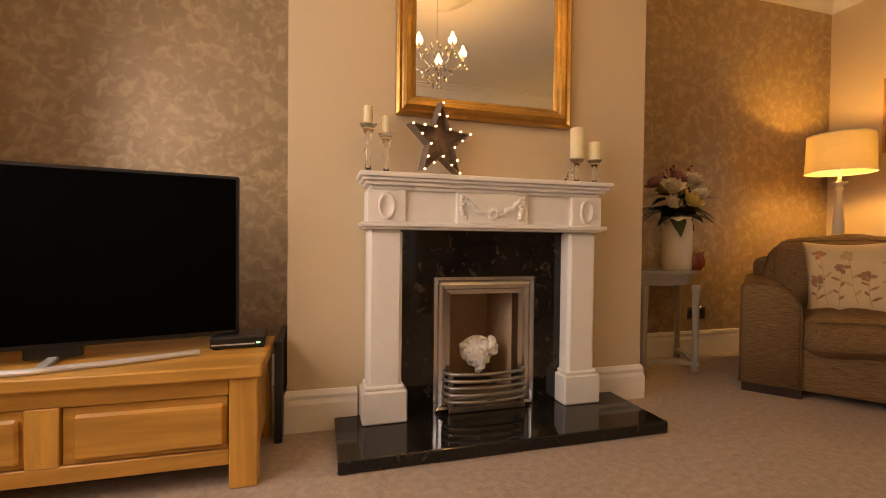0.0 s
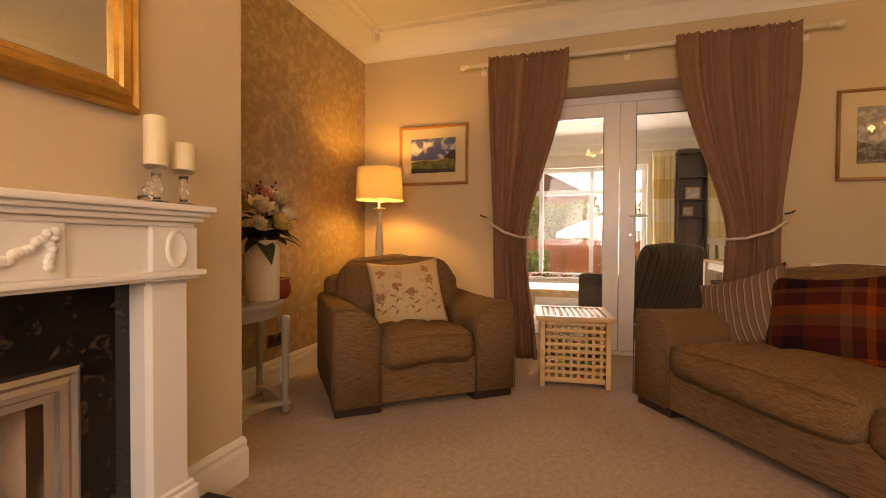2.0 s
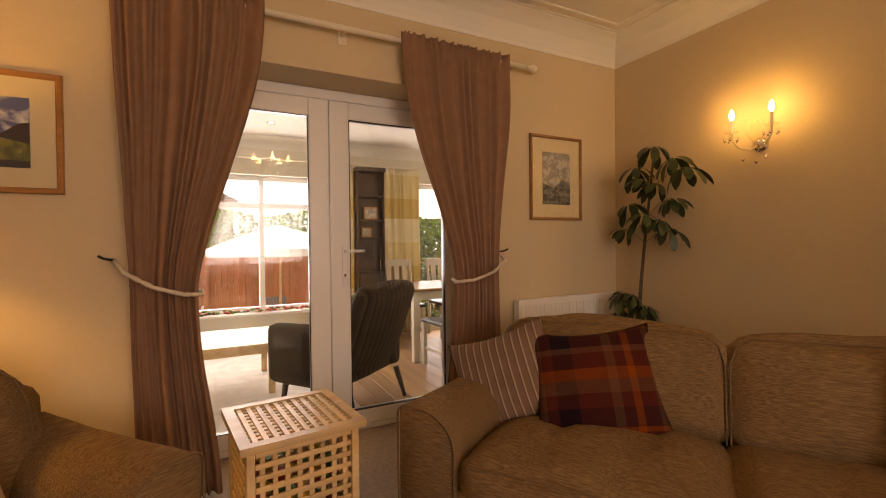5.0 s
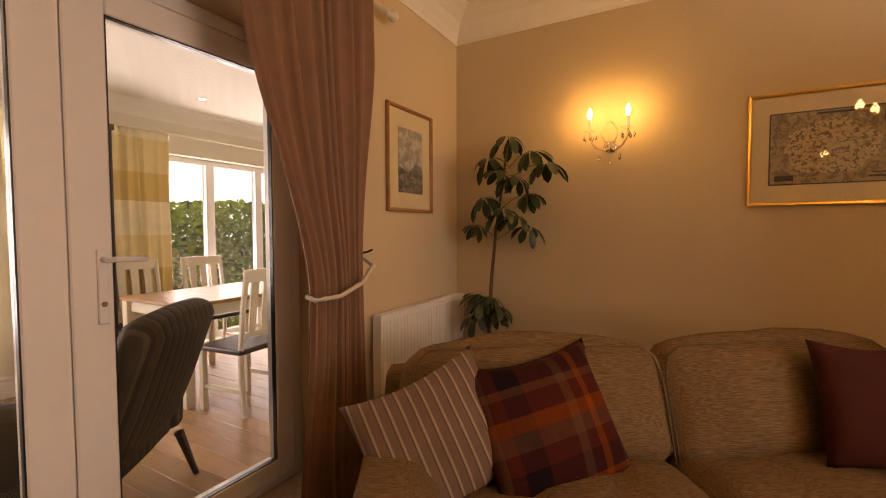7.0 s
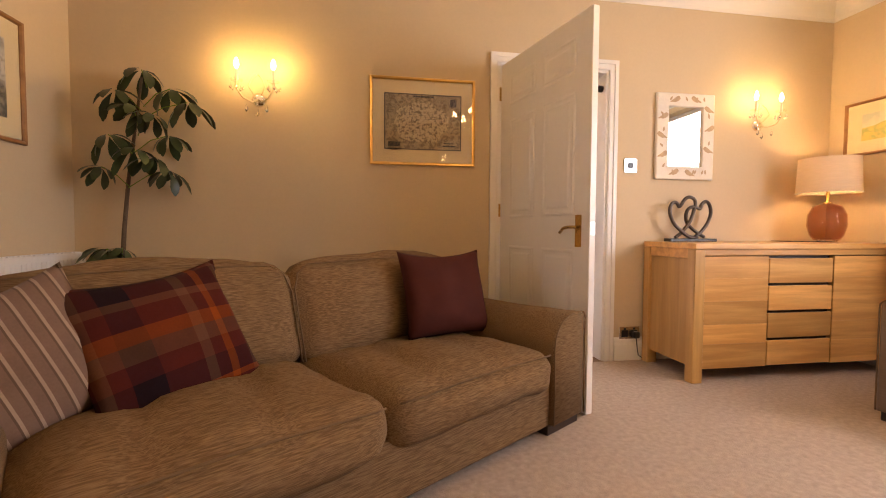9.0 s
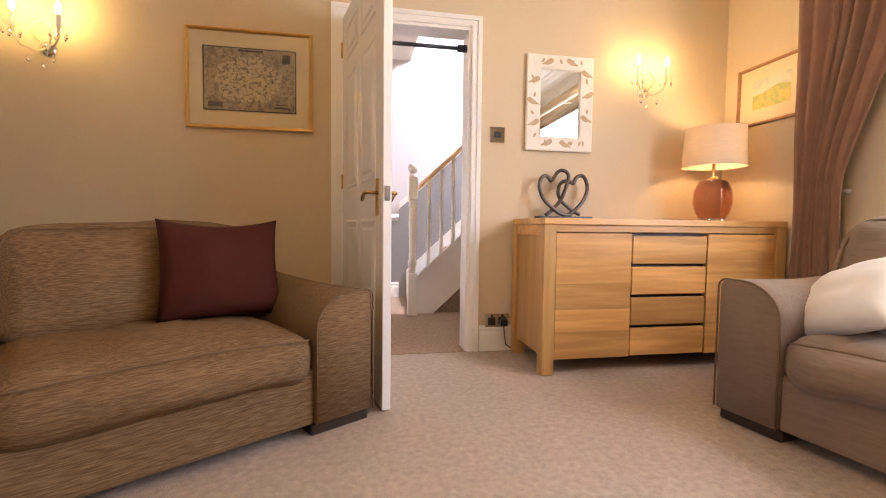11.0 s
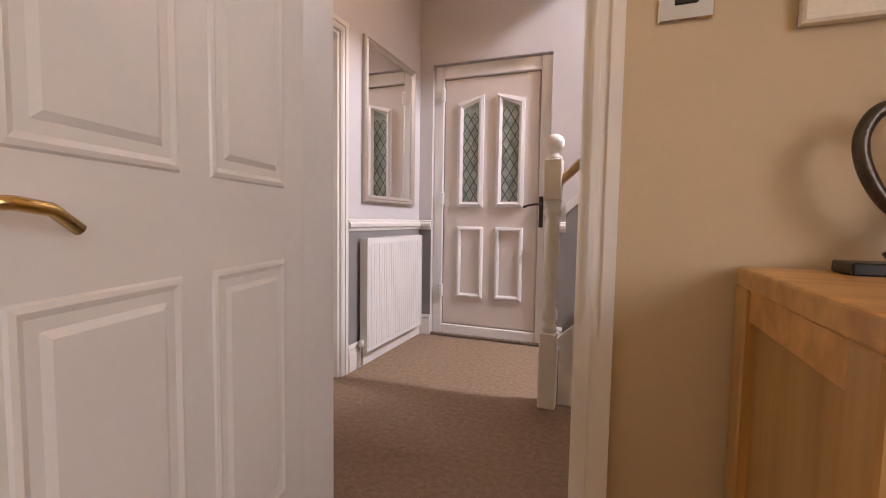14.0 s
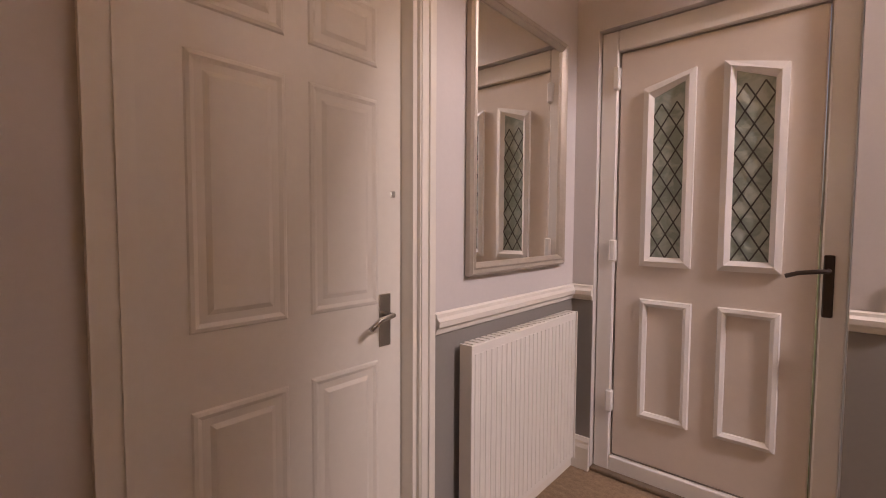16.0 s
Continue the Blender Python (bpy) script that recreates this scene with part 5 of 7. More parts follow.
def printed_sprig(parent, u, v0, v1, lean, head, seed, size):
    """A flower printed on a cushion: stem, side leaves and a ragged head of petals."""
    random.seed(seed)

    def flat(pieces, material, name):
        bm = bmesh.new()
        for ring in pieces:
            bm.faces.new([bm.verts.new(on_pillow(max(-0.93, min(0.93, a)), max(-0.93, min(0.93, b)), *size)) for a, b in ring])
        part(name, bm, material, parent)

    def petal(cu, cv, ang, length, wide):
        c, d = math.cos(ang), math.sin(ang)
        return [(cu + c * x - d * y, cv + d * x + c * y) for x, y in ((0, 0), (length * 0.3, -wide * 0.8), (length * 0.7, -wide), (length, -wide * 0.2), (length * 0.9, wide * 0.6), (length * 0.45, wide))]

    line = [(u + lean * k / 6 + 0.02 * math.sin(k), v0 + (v1 - v0) * k / 6) for k in range(7)]
    flat([[(a - 0.008, b), (a + 0.008, b), (c + 0.008, d), (c - 0.008, d)] for (a, b), (c, d) in zip(line, line[1:])], PRINT_OLIVE, "printed_stem")
    flat([petal(*line[k], math.pi / 2 + (1 if k % 2 else -1) * random.uniform(0.5, 1.1), random.uniform(0.13, 0.22), 0.032) for k in (1, 2, 3, 4)], PRINT_OLIVE if seed % 2 else PRINT_PLUM, "printed_leaf")
    flat([petal(*line[-1], k * 2 * math.pi / 6 + random.uniform(-0.4, 0.4), random.uniform(0.10, 0.19), 0.05) for k in range(6)], head, "printed_petal")


for k, (u, v0, v1, lean, head) in enumerate(((-0.70, -0.85, 0.25, 0.10, PRINT_RUST), (-0.40, -0.80, 0.62, -0.08, PRINT_RUST), (-0.10, -0.85, -0.10, 0.06, PRINT_PLUM), (0.12, -0.80, 0.48, 0.12, PRINT_OLIVE), (0.42, -0.85, 0.10, -0.06, PRINT_PLUM), (0.62, -0.80, 0.55, 0.10, PRINT_RUST), (0.80, -0.75, -0.15, 0.0, PRINT_PLUM))):
    printed_sprig(flowered, u, v0, v1, lean, head, k, (0.50, 0.47, 0.15, 5.5))
TAN = pose(-0.297, -0.17, 0, 0, 0, -80)
cushion(TAN @ pose(0.22, -0.30, 0.58, 52, 20, -10), 0.44, 0.44, 0.17, CREAM_CUSHION, "plump cream cushion lying on the tan armchair", 6.2)
cushion(TAN @ pose(-0.05, -0.42, 0.64, 24, 4, 6), 0.46, 0.44, 0.16, CREAM_CUSHION, "cream cushion against the tan armchair back", 7.4)

# ---- slatted storage box ----
b0, b1 = Vector((3.392, 0.905, 0)), Vector((3.445, 0.462, 0))
ang_b = math.degrees(math.atan2(b1.y - b0.y, b1.x - b0.x))
W = 0.452
crate = thing("storage_box", pose(b0.x, b0.y, 0, 0, 0, ang_b), "square slatted pale wood storage table with a lattice lid", "storage box")
for x in (0, W - 0.032):
    for y in (0, W - 0.032):
        part("post", boxes(((x, y, 0), (x + 0.032, y + 0.032, 0.445)), bevel=0.003), ACACIA, crate)
slat_h = part("slat", boxes(((0.034, 0.008, 0), (W - 0.034, 0.018, 0.022)), bevel=0.002), ACACIA, crate)
slat_h.matrix_basis = pose(0, 0, 0.045)
slat_v = part("slat", boxes(((0, 0.012, 0.05), (0.020, 0.022, 0.43)), bevel=0.002), ACACIA, crate)
slat_v.matrix_basis = pose(0.05, 0, 0)
for side in range(4):
    q = pose(W / 2, W / 2, 0) @ pose(0, 0, 0, 0, 0, 90 * side) @ pose(-W / 2, -W / 2, 0)
    for k in range(9):
        if side or k:
            twin(slat_h, "slat", q @ pose(0, 0, 0.045 + k * 0.046), crate)
    for k in range(8):
        if side or k:
            twin(slat_v, "slat", q @ pose(0.05 + k * 0.0475, 0, 0), crate)
part("bottom_board", boxes(((0.02, 0.02, 0.03), (W - 0.02, W - 0.02, 0.042))), ACACIA, crate)
lid = part("lid", ring_frame(W + 0.05, W + 0.05, [(0, 0), (0, 0.03), (0.045, 0.03), (0.045, 0), (0, 0)]), ACACIA, crate)
lid.matrix_basis = Matrix(((1, 0, 0, -0.025), (0, 0, 1, -0.025), (0, -1, 0, 0.445), (0, 0, 0, 1)))
ls = part("lid_slat", boxes(((0.0, 0.04, 0.012), (0.022, W + 0.01, 0.024)), bevel=0.002), ACACIA, lid)
ls.matrix_parent_inverse = lid.matrix_basis.inverted()
ls.matrix_basis = pose(0.03, -0.025, 0.445)
for k in range(10):
    for turn in (0, 1):
        if k or turn:
            o = new("lid_slat", ls.data)
            o.parent = lid
            o.matrix_parent_inverse = lid.matrix_basis.inverted()
            o.matrix_basis = pose(0.03 + k * 0.0405, -0.025, 0.445) if not turn else pose(W + 0.025, 0.03 + k * 0.0405, 0.439, 0, 0, 90)
toys = thing("toy_pile", pose(b0.x, b0.y, 0.042, 0, 0, ang_b), "heap of small coloured toys inside the slatted box", "toys", kind="stuff")
random.seed(5)
for mt in (mat("red_plastic", (0.40, 0.05, 0.03), 0.4), mat("green_plastic", (0.10, 0.22, 0.06), 0.4), mat("yellow_plastic", (0.55, 0.36, 0.06), 0.4)):
    bm = bmesh.new()
    for k in range(26):
        c = Vector((random.uniform(0.06, W - 0.06), random.uniform(0.06, W - 0.06), random.uniform(0.01, 0.24)))
        add_box(bm, c - Vector((0.025, 0.02, 0.012)), c + Vector((0.025, 0.02, 0.012)), 0.004)
    part("toy", bm, mt, toys)


# ---- curtains and pole ----
def curtain(name, m, height, top, tie, tie_z, foot, folds, depth, material, label, group, thick=0.004, category="curtain"):
    """A gathered curtain hanging along x. top, tie and foot are (from, to) along x; tie None for a straight one."""
    root = thing(name, m, label, category, group)
    bm = bmesh.new()
    nu, nv = folds * 8, 44
    rows = []
    for j in range(nv + 1):
        z = height * (1 - j / nv)

        def blend(a, b, t):
            t = t * t * (3 - 2 * t)
            return a[0] + (b[0] - a[0]) * t, a[1] + (b[1] - a[1]) * t

        if tie is None:
            x0, x1 = blend(top, foot, 1 - z / height)
        elif z > tie_z:
            x0, x1 = blend(tie, top, ((z - tie_z) / (height - tie_z)) ** 0.8)
        else:
            x0, x1 = blend(foot, tie, (z / tie_z) ** 0.9)
        row = []
        for i in range(nu + 1):
            u = i / nu
            sq = (x1 - x0) / (top[1] - top[0])
            ph = 2 * math.pi * folds * (u + 0.030 * math.sin(11 * u + 1.3 * top[0]) + 0.018 * math.sin(23 * u)) + 0.9 * noise.noise(Vector((u * 2.2, z * 0.7, top[0])))
            amp = 0.65 + 0.6 * noise.noise(Vector((u * 5.0, z * 0.5, 7 + top[0])))
            d = depth * (0.6 + 0.4 * sq) * amp * (math.sin(ph) + 0.25 * math.sin(2 * ph + 0.7))
            d += 0.02 * noise.noise(Vector((u * 6, z * 1.5, height)))
            if z > height - 0.09:
                d = 0.55 * d + 0.013 * math.sin(2 * ph + 1.5 * noise.noise(Vector((u * 14, 2, 1))))
            x = x0 + (x1 - x0) * u + 0.006 * noise.noise(Vector((u * 9, z * 2.2, 4)))
            sag = 0.02 * math.sin(math.pi * u) * (1 if z > height - 0.01 else 0)
            row.append(bm.verts.new((x, d, z - sag * 0.3 + (0.006 * math.cos(2 * ph) if j == 0 else 0))))
        rows.append(row)
    for a, b in zip(rows, rows[1:]):
        for k in range(nu):
            bm.faces.new((a[k], a[k + 1], b[k + 1], b[k]))
    ob = part("cloth", bm, material, root, smooth=True)
    mod = ob.modifiers.new("thickness", "SOLIDIFY")
    mod.thickness = thick
    return root


# along the french doors: local x runs towards -y of the room
CUR = pose(4.02, 0, 0.012, 0, 0, -90)
c1 = curtain("curtain", CUR, 2.475, (-1.40, -0.755), (-1.345, -1.075), 1.0, (-1.33, -0.985), 9, 0.034, CURTAIN, "mauve-brown curtain tied back beside the french doors", "french door curtains")
c2 = curtain("curtain", CUR, 2.475, (-0.0, 0.775), (0.34, 0.665), 1.0, (0.26, 0.70), 10, 0.034, CURTAIN, "mauve-brown curtain tied back beside the french doors", "french door curtains")
for root, pts in ((c1, [(-1.415, 0.06, 1.155), (-1.36, -0.055, 1.10), (-1.25, -0.065, 1.03), (-1.13, -0.06, 0.99), (-1.06, -0.02, 0.985), (-1.07, 0.05, 1.0)]), (c2, [(0.70, 0.06, 1.155), (0.68, -0.055, 1.10), (0.58, -0.07, 1.03), (0.44, -0.065, 0.985), (0.33, -0.02, 0.975), (0.345, 0.05, 0.99)])):
    fine = []
    for a, b in zip(pts, pts[1:]):
        for k in range(5):
            fine.append(tuple(Vector(a).lerp(Vector(b), k / 5)))
    tb = part("tieback", tube(fine, 0.012, 8, taper=lambda u: 0.85 + 0.2 * math.sin(u * 70)), ROPE, root, "cream beaded rope tieback", smooth=True)
    hx, hz = pts[0][0], pts[0][2]
    part("tieback_hook", tube([(hx, 0.10, hz), (hx, 0.045, hz), (hx + (0.03 if hx > 0 else -0.03), 0.02, hz + 0.008), (hx + (0.045 if hx > 0 else -0.045), 0.0, hz + 0.02)], 0.006, 6), BLACK, tb)
pole = thing("curtain_pole", pose(4.062, 0, 0), "cream painted curtain pole over the french doors", "curtain pole")
part("rod", cyl((0, 1.56, 2.445), (0, -0.93, 2.445), 0.017, n=14), POLE, pole, smooth=True)
for s, y in ((1, 1.56), (-1, -0.93)):
    f = part("finial", lathe([(0, 0), (0.020, 0), (0.020, 0.02), (0.012, 0.03), (0.026, 0.05), (0.030, 0.07), (0.020, 0.092), (0, 0.098)], 16), POLE, pole, smooth=True)
    f.matrix_basis = pose(0, y, 2.445, -90 * s, 0, 0)
for y in (1.46, 0.33, -0.83):
    part("bracket", boxes(((0.0, y - 0.012, 2.425), (0.077, y + 0.012, 2.44)), ((0.066, y - 0.025, 2.38), (0.077, y + 0.025, 2.47)), bevel=0.003), POLE, pole)
# west window curtains
for x0, x1, t0, t1, f0, f1 in ((0.62, 1.30, 0.98, 1.26, 0.92, 1.28), (-1.95, -1.40, -1.93, -1.66, -1.95, -1.60)):
    cw = curtain("curtain", pose(-1.165, 0, 0.012, 0, 0, -90), 2.475, (x0, x1), (t0, t1), 1.05, (f0, f1), 8, 0.034, CURTAIN, "mauve-brown curtain tied back beside the front window", "front window curtains")
    a = t0 if x0 > 0 else t1
    b = t1 if x0 > 0 else t0
    part("tieback", tube([tuple(Vector((b, -0.03, 1.16)).lerp(Vector((a, -0.05, 1.04)), k / 12) + Vector((0, -0.035 * math.sin(math.pi * k / 12), -0.03 * math.sin(math.pi * k / 12)))) for k in range(13)], 0.012, 8), ROPE, cw, "cream beaded rope tieback", smooth=True)
pw = thing("curtain_pole", pose(-1.165, 0, 0), "cream painted curtain pole over the front window", "curtain pole")
part("rod", cyl((0, 2.05, 2.445), (0, -1.36, 2.445), 0.017, n=14), POLE, pw, smooth=True)
for y in (2.0, 0.6, -1.31):
    part("bracket", boxes(((-0.094, y - 0.012, 2.425), (0.0, y + 0.012, 2.44)), bevel=0.003), POLE, pw)


# ---- pictures ----
def picture(name, m, w, h, bar, frame_mat, mount, label, group, prof=None):
    """A glazed picture hung in its own xz plane, facing -y. Returns the thing and the size of its window."""
    root = thing(name, m, label, "picture", group)
    prof = prof or [(0, 0), (0, 0.016), (bar * 0.2, 0.022), (bar * 0.7, 0.020), (bar, 0.012), (bar, 0.004)]
    part("picture_frame", ring_frame(w, h, prof), frame_mat, root)
    part("mount", boxes(((bar * 0.7, -0.006, bar * 0.7), (w - bar * 0.7, -0.001, h - bar * 0.7))), PAPER, root)
    return root


def sheet(name, root, x0, x1, z0, z1, material, y=-0.0075, t=0.002):
    return part(name, boxes(((x0, y - t / 2, z0), (x1, y + t / 2, z1))), material, root)


def glaze(root, w, h, bar):
    g = part("glazing", boxes(((bar * 0.8, -0.0125, bar * 0.8), (w - bar * 0.8, -0.0115, h - bar * 0.8))), PANE, root)
    g.visible_shadow = False


pa = picture("framed_photograph", pose(4.138, 2.242, 1.465, 0, 0, -90), 0.645, 0.53, 0.026, PICTURE_WOOD, PAPER, "wood framed landscape photograph of clouds over a green moor", "wall pictures")
sheet("print", pa, 0.115, 0.53, 0.225, 0.415, PHOTO_SKY)
hill = prism([(0.115, 0.11), (0.53, 0.11), (0.53, 0.215), (0.46, 0.24), (0.36, 0.215), (0.24, 0.225), (0.115, 0.205)], -0.003)
part("print", hill, PHOTO_HILL, pa).matrix_basis = pose(0, -0.0066, 0)
part("print", prism([(0.115, 0.11), (0.53, 0.11), (0.53, 0.14), (0.115, 0.15)], -0.001), INK, pa).matrix_basis = pose(0, -0.0098, 0)
part("print", prism([(0.42, 0.24), (0.53, 0.215), (0.53, 0.31), (0.49, 0.30)], -0.001), INK, pa).matrix_basis = pose(0, -0.0098, 0)
glaze(pa, 0.645, 0.53, 0.026)
pb = picture("framed_print", pose(4.138, -1.018, 1.393, 0, 0, -90), 0.492, 0.622, 0.022, PICTURE_WOOD, PAPER, "wood framed grey engraving of a landscape", "wall pictures")
sheet("print", pb, 0.115, 0.378, 0.115, 0.50, PRINT_GREY)
part("print", prism([(0.115, 0.115), (0.378, 0.115), (0.378, 0.26), (0.30, 0.30), (0.22, 0.235), (0.115, 0.27)], -0.001), PRINT_DARK, pb).matrix_basis = pose(0, -0.0088, 0)
glaze(pb, 0.492, 0.622, 0.022)
pm = picture("framed_map", pose(2.370, -1.888, 1.405, 0, 0, 180), 0.715, 0.585, 0.020, GOLD_FRAME, PAPER, "gilt framed antique county map", "wall pictures")
sheet("map_sheet", pm, 0.095, 0.62, 0.105, 0.478, MAP_INK)
random.seed(12)
pts = []
for k in range(40):
    a = 2 * math.pi * k / 40
    r = 1 + 0.22 * noise.noise(Vector((math.cos(a) * 2, math.sin(a) * 2, 3)))
    pts.append((0.345 + 0.185 * r * math.cos(a), 0.29 + 0.135 * r * math.sin(a)))
part("county", prism(pts, -0.0015), MAP_LAND, pm).matrix_basis = pose(0, -0.0086, 0)
bm = ring_frame(0.525, 0.373, [(0, 0), (0, 0.001), (0.006, 0.001), (0.006, 0)])
part("map_border", bm, INK, pm).matrix_basis = pose(0.095, -0.0088, 0.105)
bm = bmesh.new()
for x0, x1, z0, z1 in ((0.12, 0.20, 0.125, 0.155), (0.54, 0.585, 0.40, 0.45), (0.29, 0.43, 0.455, 0.466), (0.49, 0.58, 0.13, 0.14), (0.50, 0.57, 0.15, 0.156)):
    add_box(bm, (x0, -0.0105, z0), (x1, -0.0088, z1))
part("cartouche", bm, INK, pm)
glaze(pm, 0.715, 0.585, 0.020)
pc = picture("framed_watercolour", pose(-1.258, -1.765, 1.54, 0, 0, 90), 0.50, 0.40, 0.020, PICTURE_WOOD, PAPER, "thin wood framed watercolour of golden fields", "wall pictures")
sheet("print", pc, 0.12, 0.39, 0.18, 0.30, PRINT_PALE)
part("print", prism([(0.12, 0.105), (0.39, 0.105), (0.39, 0.215), (0.30, 0.235), (0.20, 0.205), (0.12, 0.20)], -0.001), PRINT_GOLD, pc).matrix_basis = pose(0, -0.0088, 0)
glaze(pc, 0.50, 0.40, 0.020)


# ---- lamps ----
def turned(name, prof, material, root, n=24, smooth=True):
    return part(name, lathe(prof, n), material, root, smooth=smooth)


fl = thing("floor_lamp", pose(3.70, 2.235, 0), "lit standard lamp with a cream drum shade and turned pale column", "floor lamp")
turned("base", [(0, 0), (0.15, 0), (0.15, 0.012), (0.10, 0.030), (0.03, 0.045), (0.022, 0.07), (0, 0.07)], CREAM_PAINT, fl)
turned("column", [(0.012, 0.07), (0.012, 0.70), (0.024, 0.74), (0.014, 0.78), (0.032, 0.86), (0.034, 0.93), (0.020, 1.10), (0.016, 1.17), (0.024, 1.19), (0.012, 1.21), (0.045, 1.225), (0.045, 1.235), (0.010, 1.24), (0.010, 1.32), (0, 1.32)], CREAM_PAINT, fl)
sh = turned("shade", [(0.192, 1.300), (0.184, 1.555)], SHADE, fl, 40)
part("shade_rim", tube([(0.193 * math.cos(k * math.pi / 20), 0.193 * math.sin(k * math.pi / 20), 1.301) for k in range(40)], 0.004, 6, True), CREAM_PAINT, sh)
part("shade_rim", tube([(0.185 * math.cos(k * math.pi / 20), 0.185 * math.sin(k * math.pi / 20), 1.555) for k in range(40)], 0.004, 6, True), CREAM_PAINT, sh)
part("bulb", ball((0, 0, 1.38), (0.03, 0.03, 0.045)), BULB, fl, smooth=True).visible_shadow = False

tl = thing("table_lamp", pose(-0.955, -1.63, 0.893), "lit table lamp with a blush glass base and beige drum shade", "table lamp")
turned("glass_base", [(0, 0.014), (0.075, 0.014), (0.10, 0.05), (0.118, 0.12), (0.115, 0.20), (0.085, 0.265), (0.03, 0.285), (0.026, 0.285), (0.08, 0.258), (0.108, 0.198), (0.111, 0.12), (0.094, 0.055), (0.07, 0.022), (0, 0.022)], AMBER, tl, 32)
for k in range(3):
    a = k * 2 * math.pi / 3 + 0.5
    part("foot", cyl((0.055 * math.cos(a), 0.055 * math.sin(a), 0), (0.055 * math.cos(a), 0.055 * math.sin(a), 0.018), 0.014, n=12), POLISHED, tl)
turned("stem", [(0, 0.28), (0.028, 0.28), (0.028, 0.295), (0.010, 0.30), (0.010, 0.40), (0.018, 0.405), (0.018, 0.45), (0, 0.45)], BRASS, tl)
sh = turned("shade", [(0.190, 0.362), (0.180, 0.612)], SHADE_BEIGE, tl, 40)
part("shade_rim", tube([(0.191 * math.cos(k * math.pi / 20), 0.191 * math.sin(k * math.pi / 20), 0.363) for k in range(40)], 0.003, 6, True), CREAM_PAINT, sh)
part("bulb", ball((0, 0, 0.48), (0.03, 0.03, 0.04)), BULB, tl, smooth=True).visible_shadow = False
part("flex", tube([(0.02, 0.06, 0.006), (0.16, 0.02, 0.004), (0.22, -0.08, 0.004), (0.24, -0.22, 0.004)], 0.003, 6), BLACK, tl)


def crystal_drop(root, p, s=1.0):
    bm = bmesh.new()
    bmesh.ops.create_cone(bm, cap_ends=True, segments=6, radius1=0.009 * s, radius2=0.001, depth=0.026 * s, matrix=Matrix.Translation((0, 0, 0.0)))
    bmesh.ops.create_cone(bm, cap_ends=False, segments=6, radius1=0.001, radius2=0.009 * s, depth=0.012 * s, matrix=Matrix.Translation((0, 0, -0.019 * s)))
    o = part("crystal_drop", bm, CLEAR, root)
    o.matrix_basis = pose(*p)
    return o


def wall_light(m, label):
    root = thing("wall_light", m, label, "wall light", "wall lights")
    ob = part("backplate", lathe([(0, 0), (0.045, 0), (0.045, 0.008), (0.02, 0.022), (0, 0.022)], 20), POLISHED, root, smooth=True)
    ob.matrix_basis = pose(0, 0, -0.14, 90, 0, 0)
    drop = None
    for s in (-1, 1):
        arm = part("arm", tube([(0, -0.02, -0.14), (s * 0.03, -0.05, -0.165), (s * 0.075, -0.09, -0.15), (s * 0.108, -0.10, -0.10), (s * 0.108, -0.10, -0.055)], 0.006, 8), LIT_ARM, root, smooth=True)
        part("scroll", tube([(s * 0.02, -0.03, -0.12), (s * 0.05, -0.06, -0.07), (s * 0.03, -0.05, -0.02), (s * 0.005, -0.035, 0.01)], 0.004, 6), LIT_ARM, arm, smooth=True)
        pan = part("drip_pan", lathe([(0, 0), (0.034, 0.006), (0.038, 0.012), (0.030, 0.010), (0, 0.004)], 16), CRYSTAL, arm, smooth=True)
        pan.matrix_basis = pose(s * 0.108, -0.10, -0.06)
        part("candle_tube", cyl((s * 0.108, -0.10, -0.055), (s * 0.108, -0.10, 0.02), 0.010, n=12), CERAMIC, arm)
        bb = part("bulb", lathe([(0, 0.02), (0.008, 0.022), (0.015, 0.045), (0.011, 0.068), (0.003, 0.085), (0, 0.088)], 12), BULB, arm, smooth=True)
        bb.matrix_basis = pose(s * 0.108, -0.10, 0)
        bb.visible_shadow = False
        for k in range(5):
            a = 2 * math.pi * k / 5
            crystal_drop(root, (s * 0.108 + 0.036 * math.cos(a), -0.10 + 0.036 * math.sin(a), -0.085))
    for p in ((0, -0.045, -0.22), (-0.06, -0.07, -0.20), (0.06, -0.07, -0.20)):
        crystal_drop(root, p, 1.3)
    return root


for x in (3.066, -0.59):
    wall_light(pose(x, -1.89, 1.93, 0, 0, 180), "lit two-arm crystal wall light with candle bulbs")


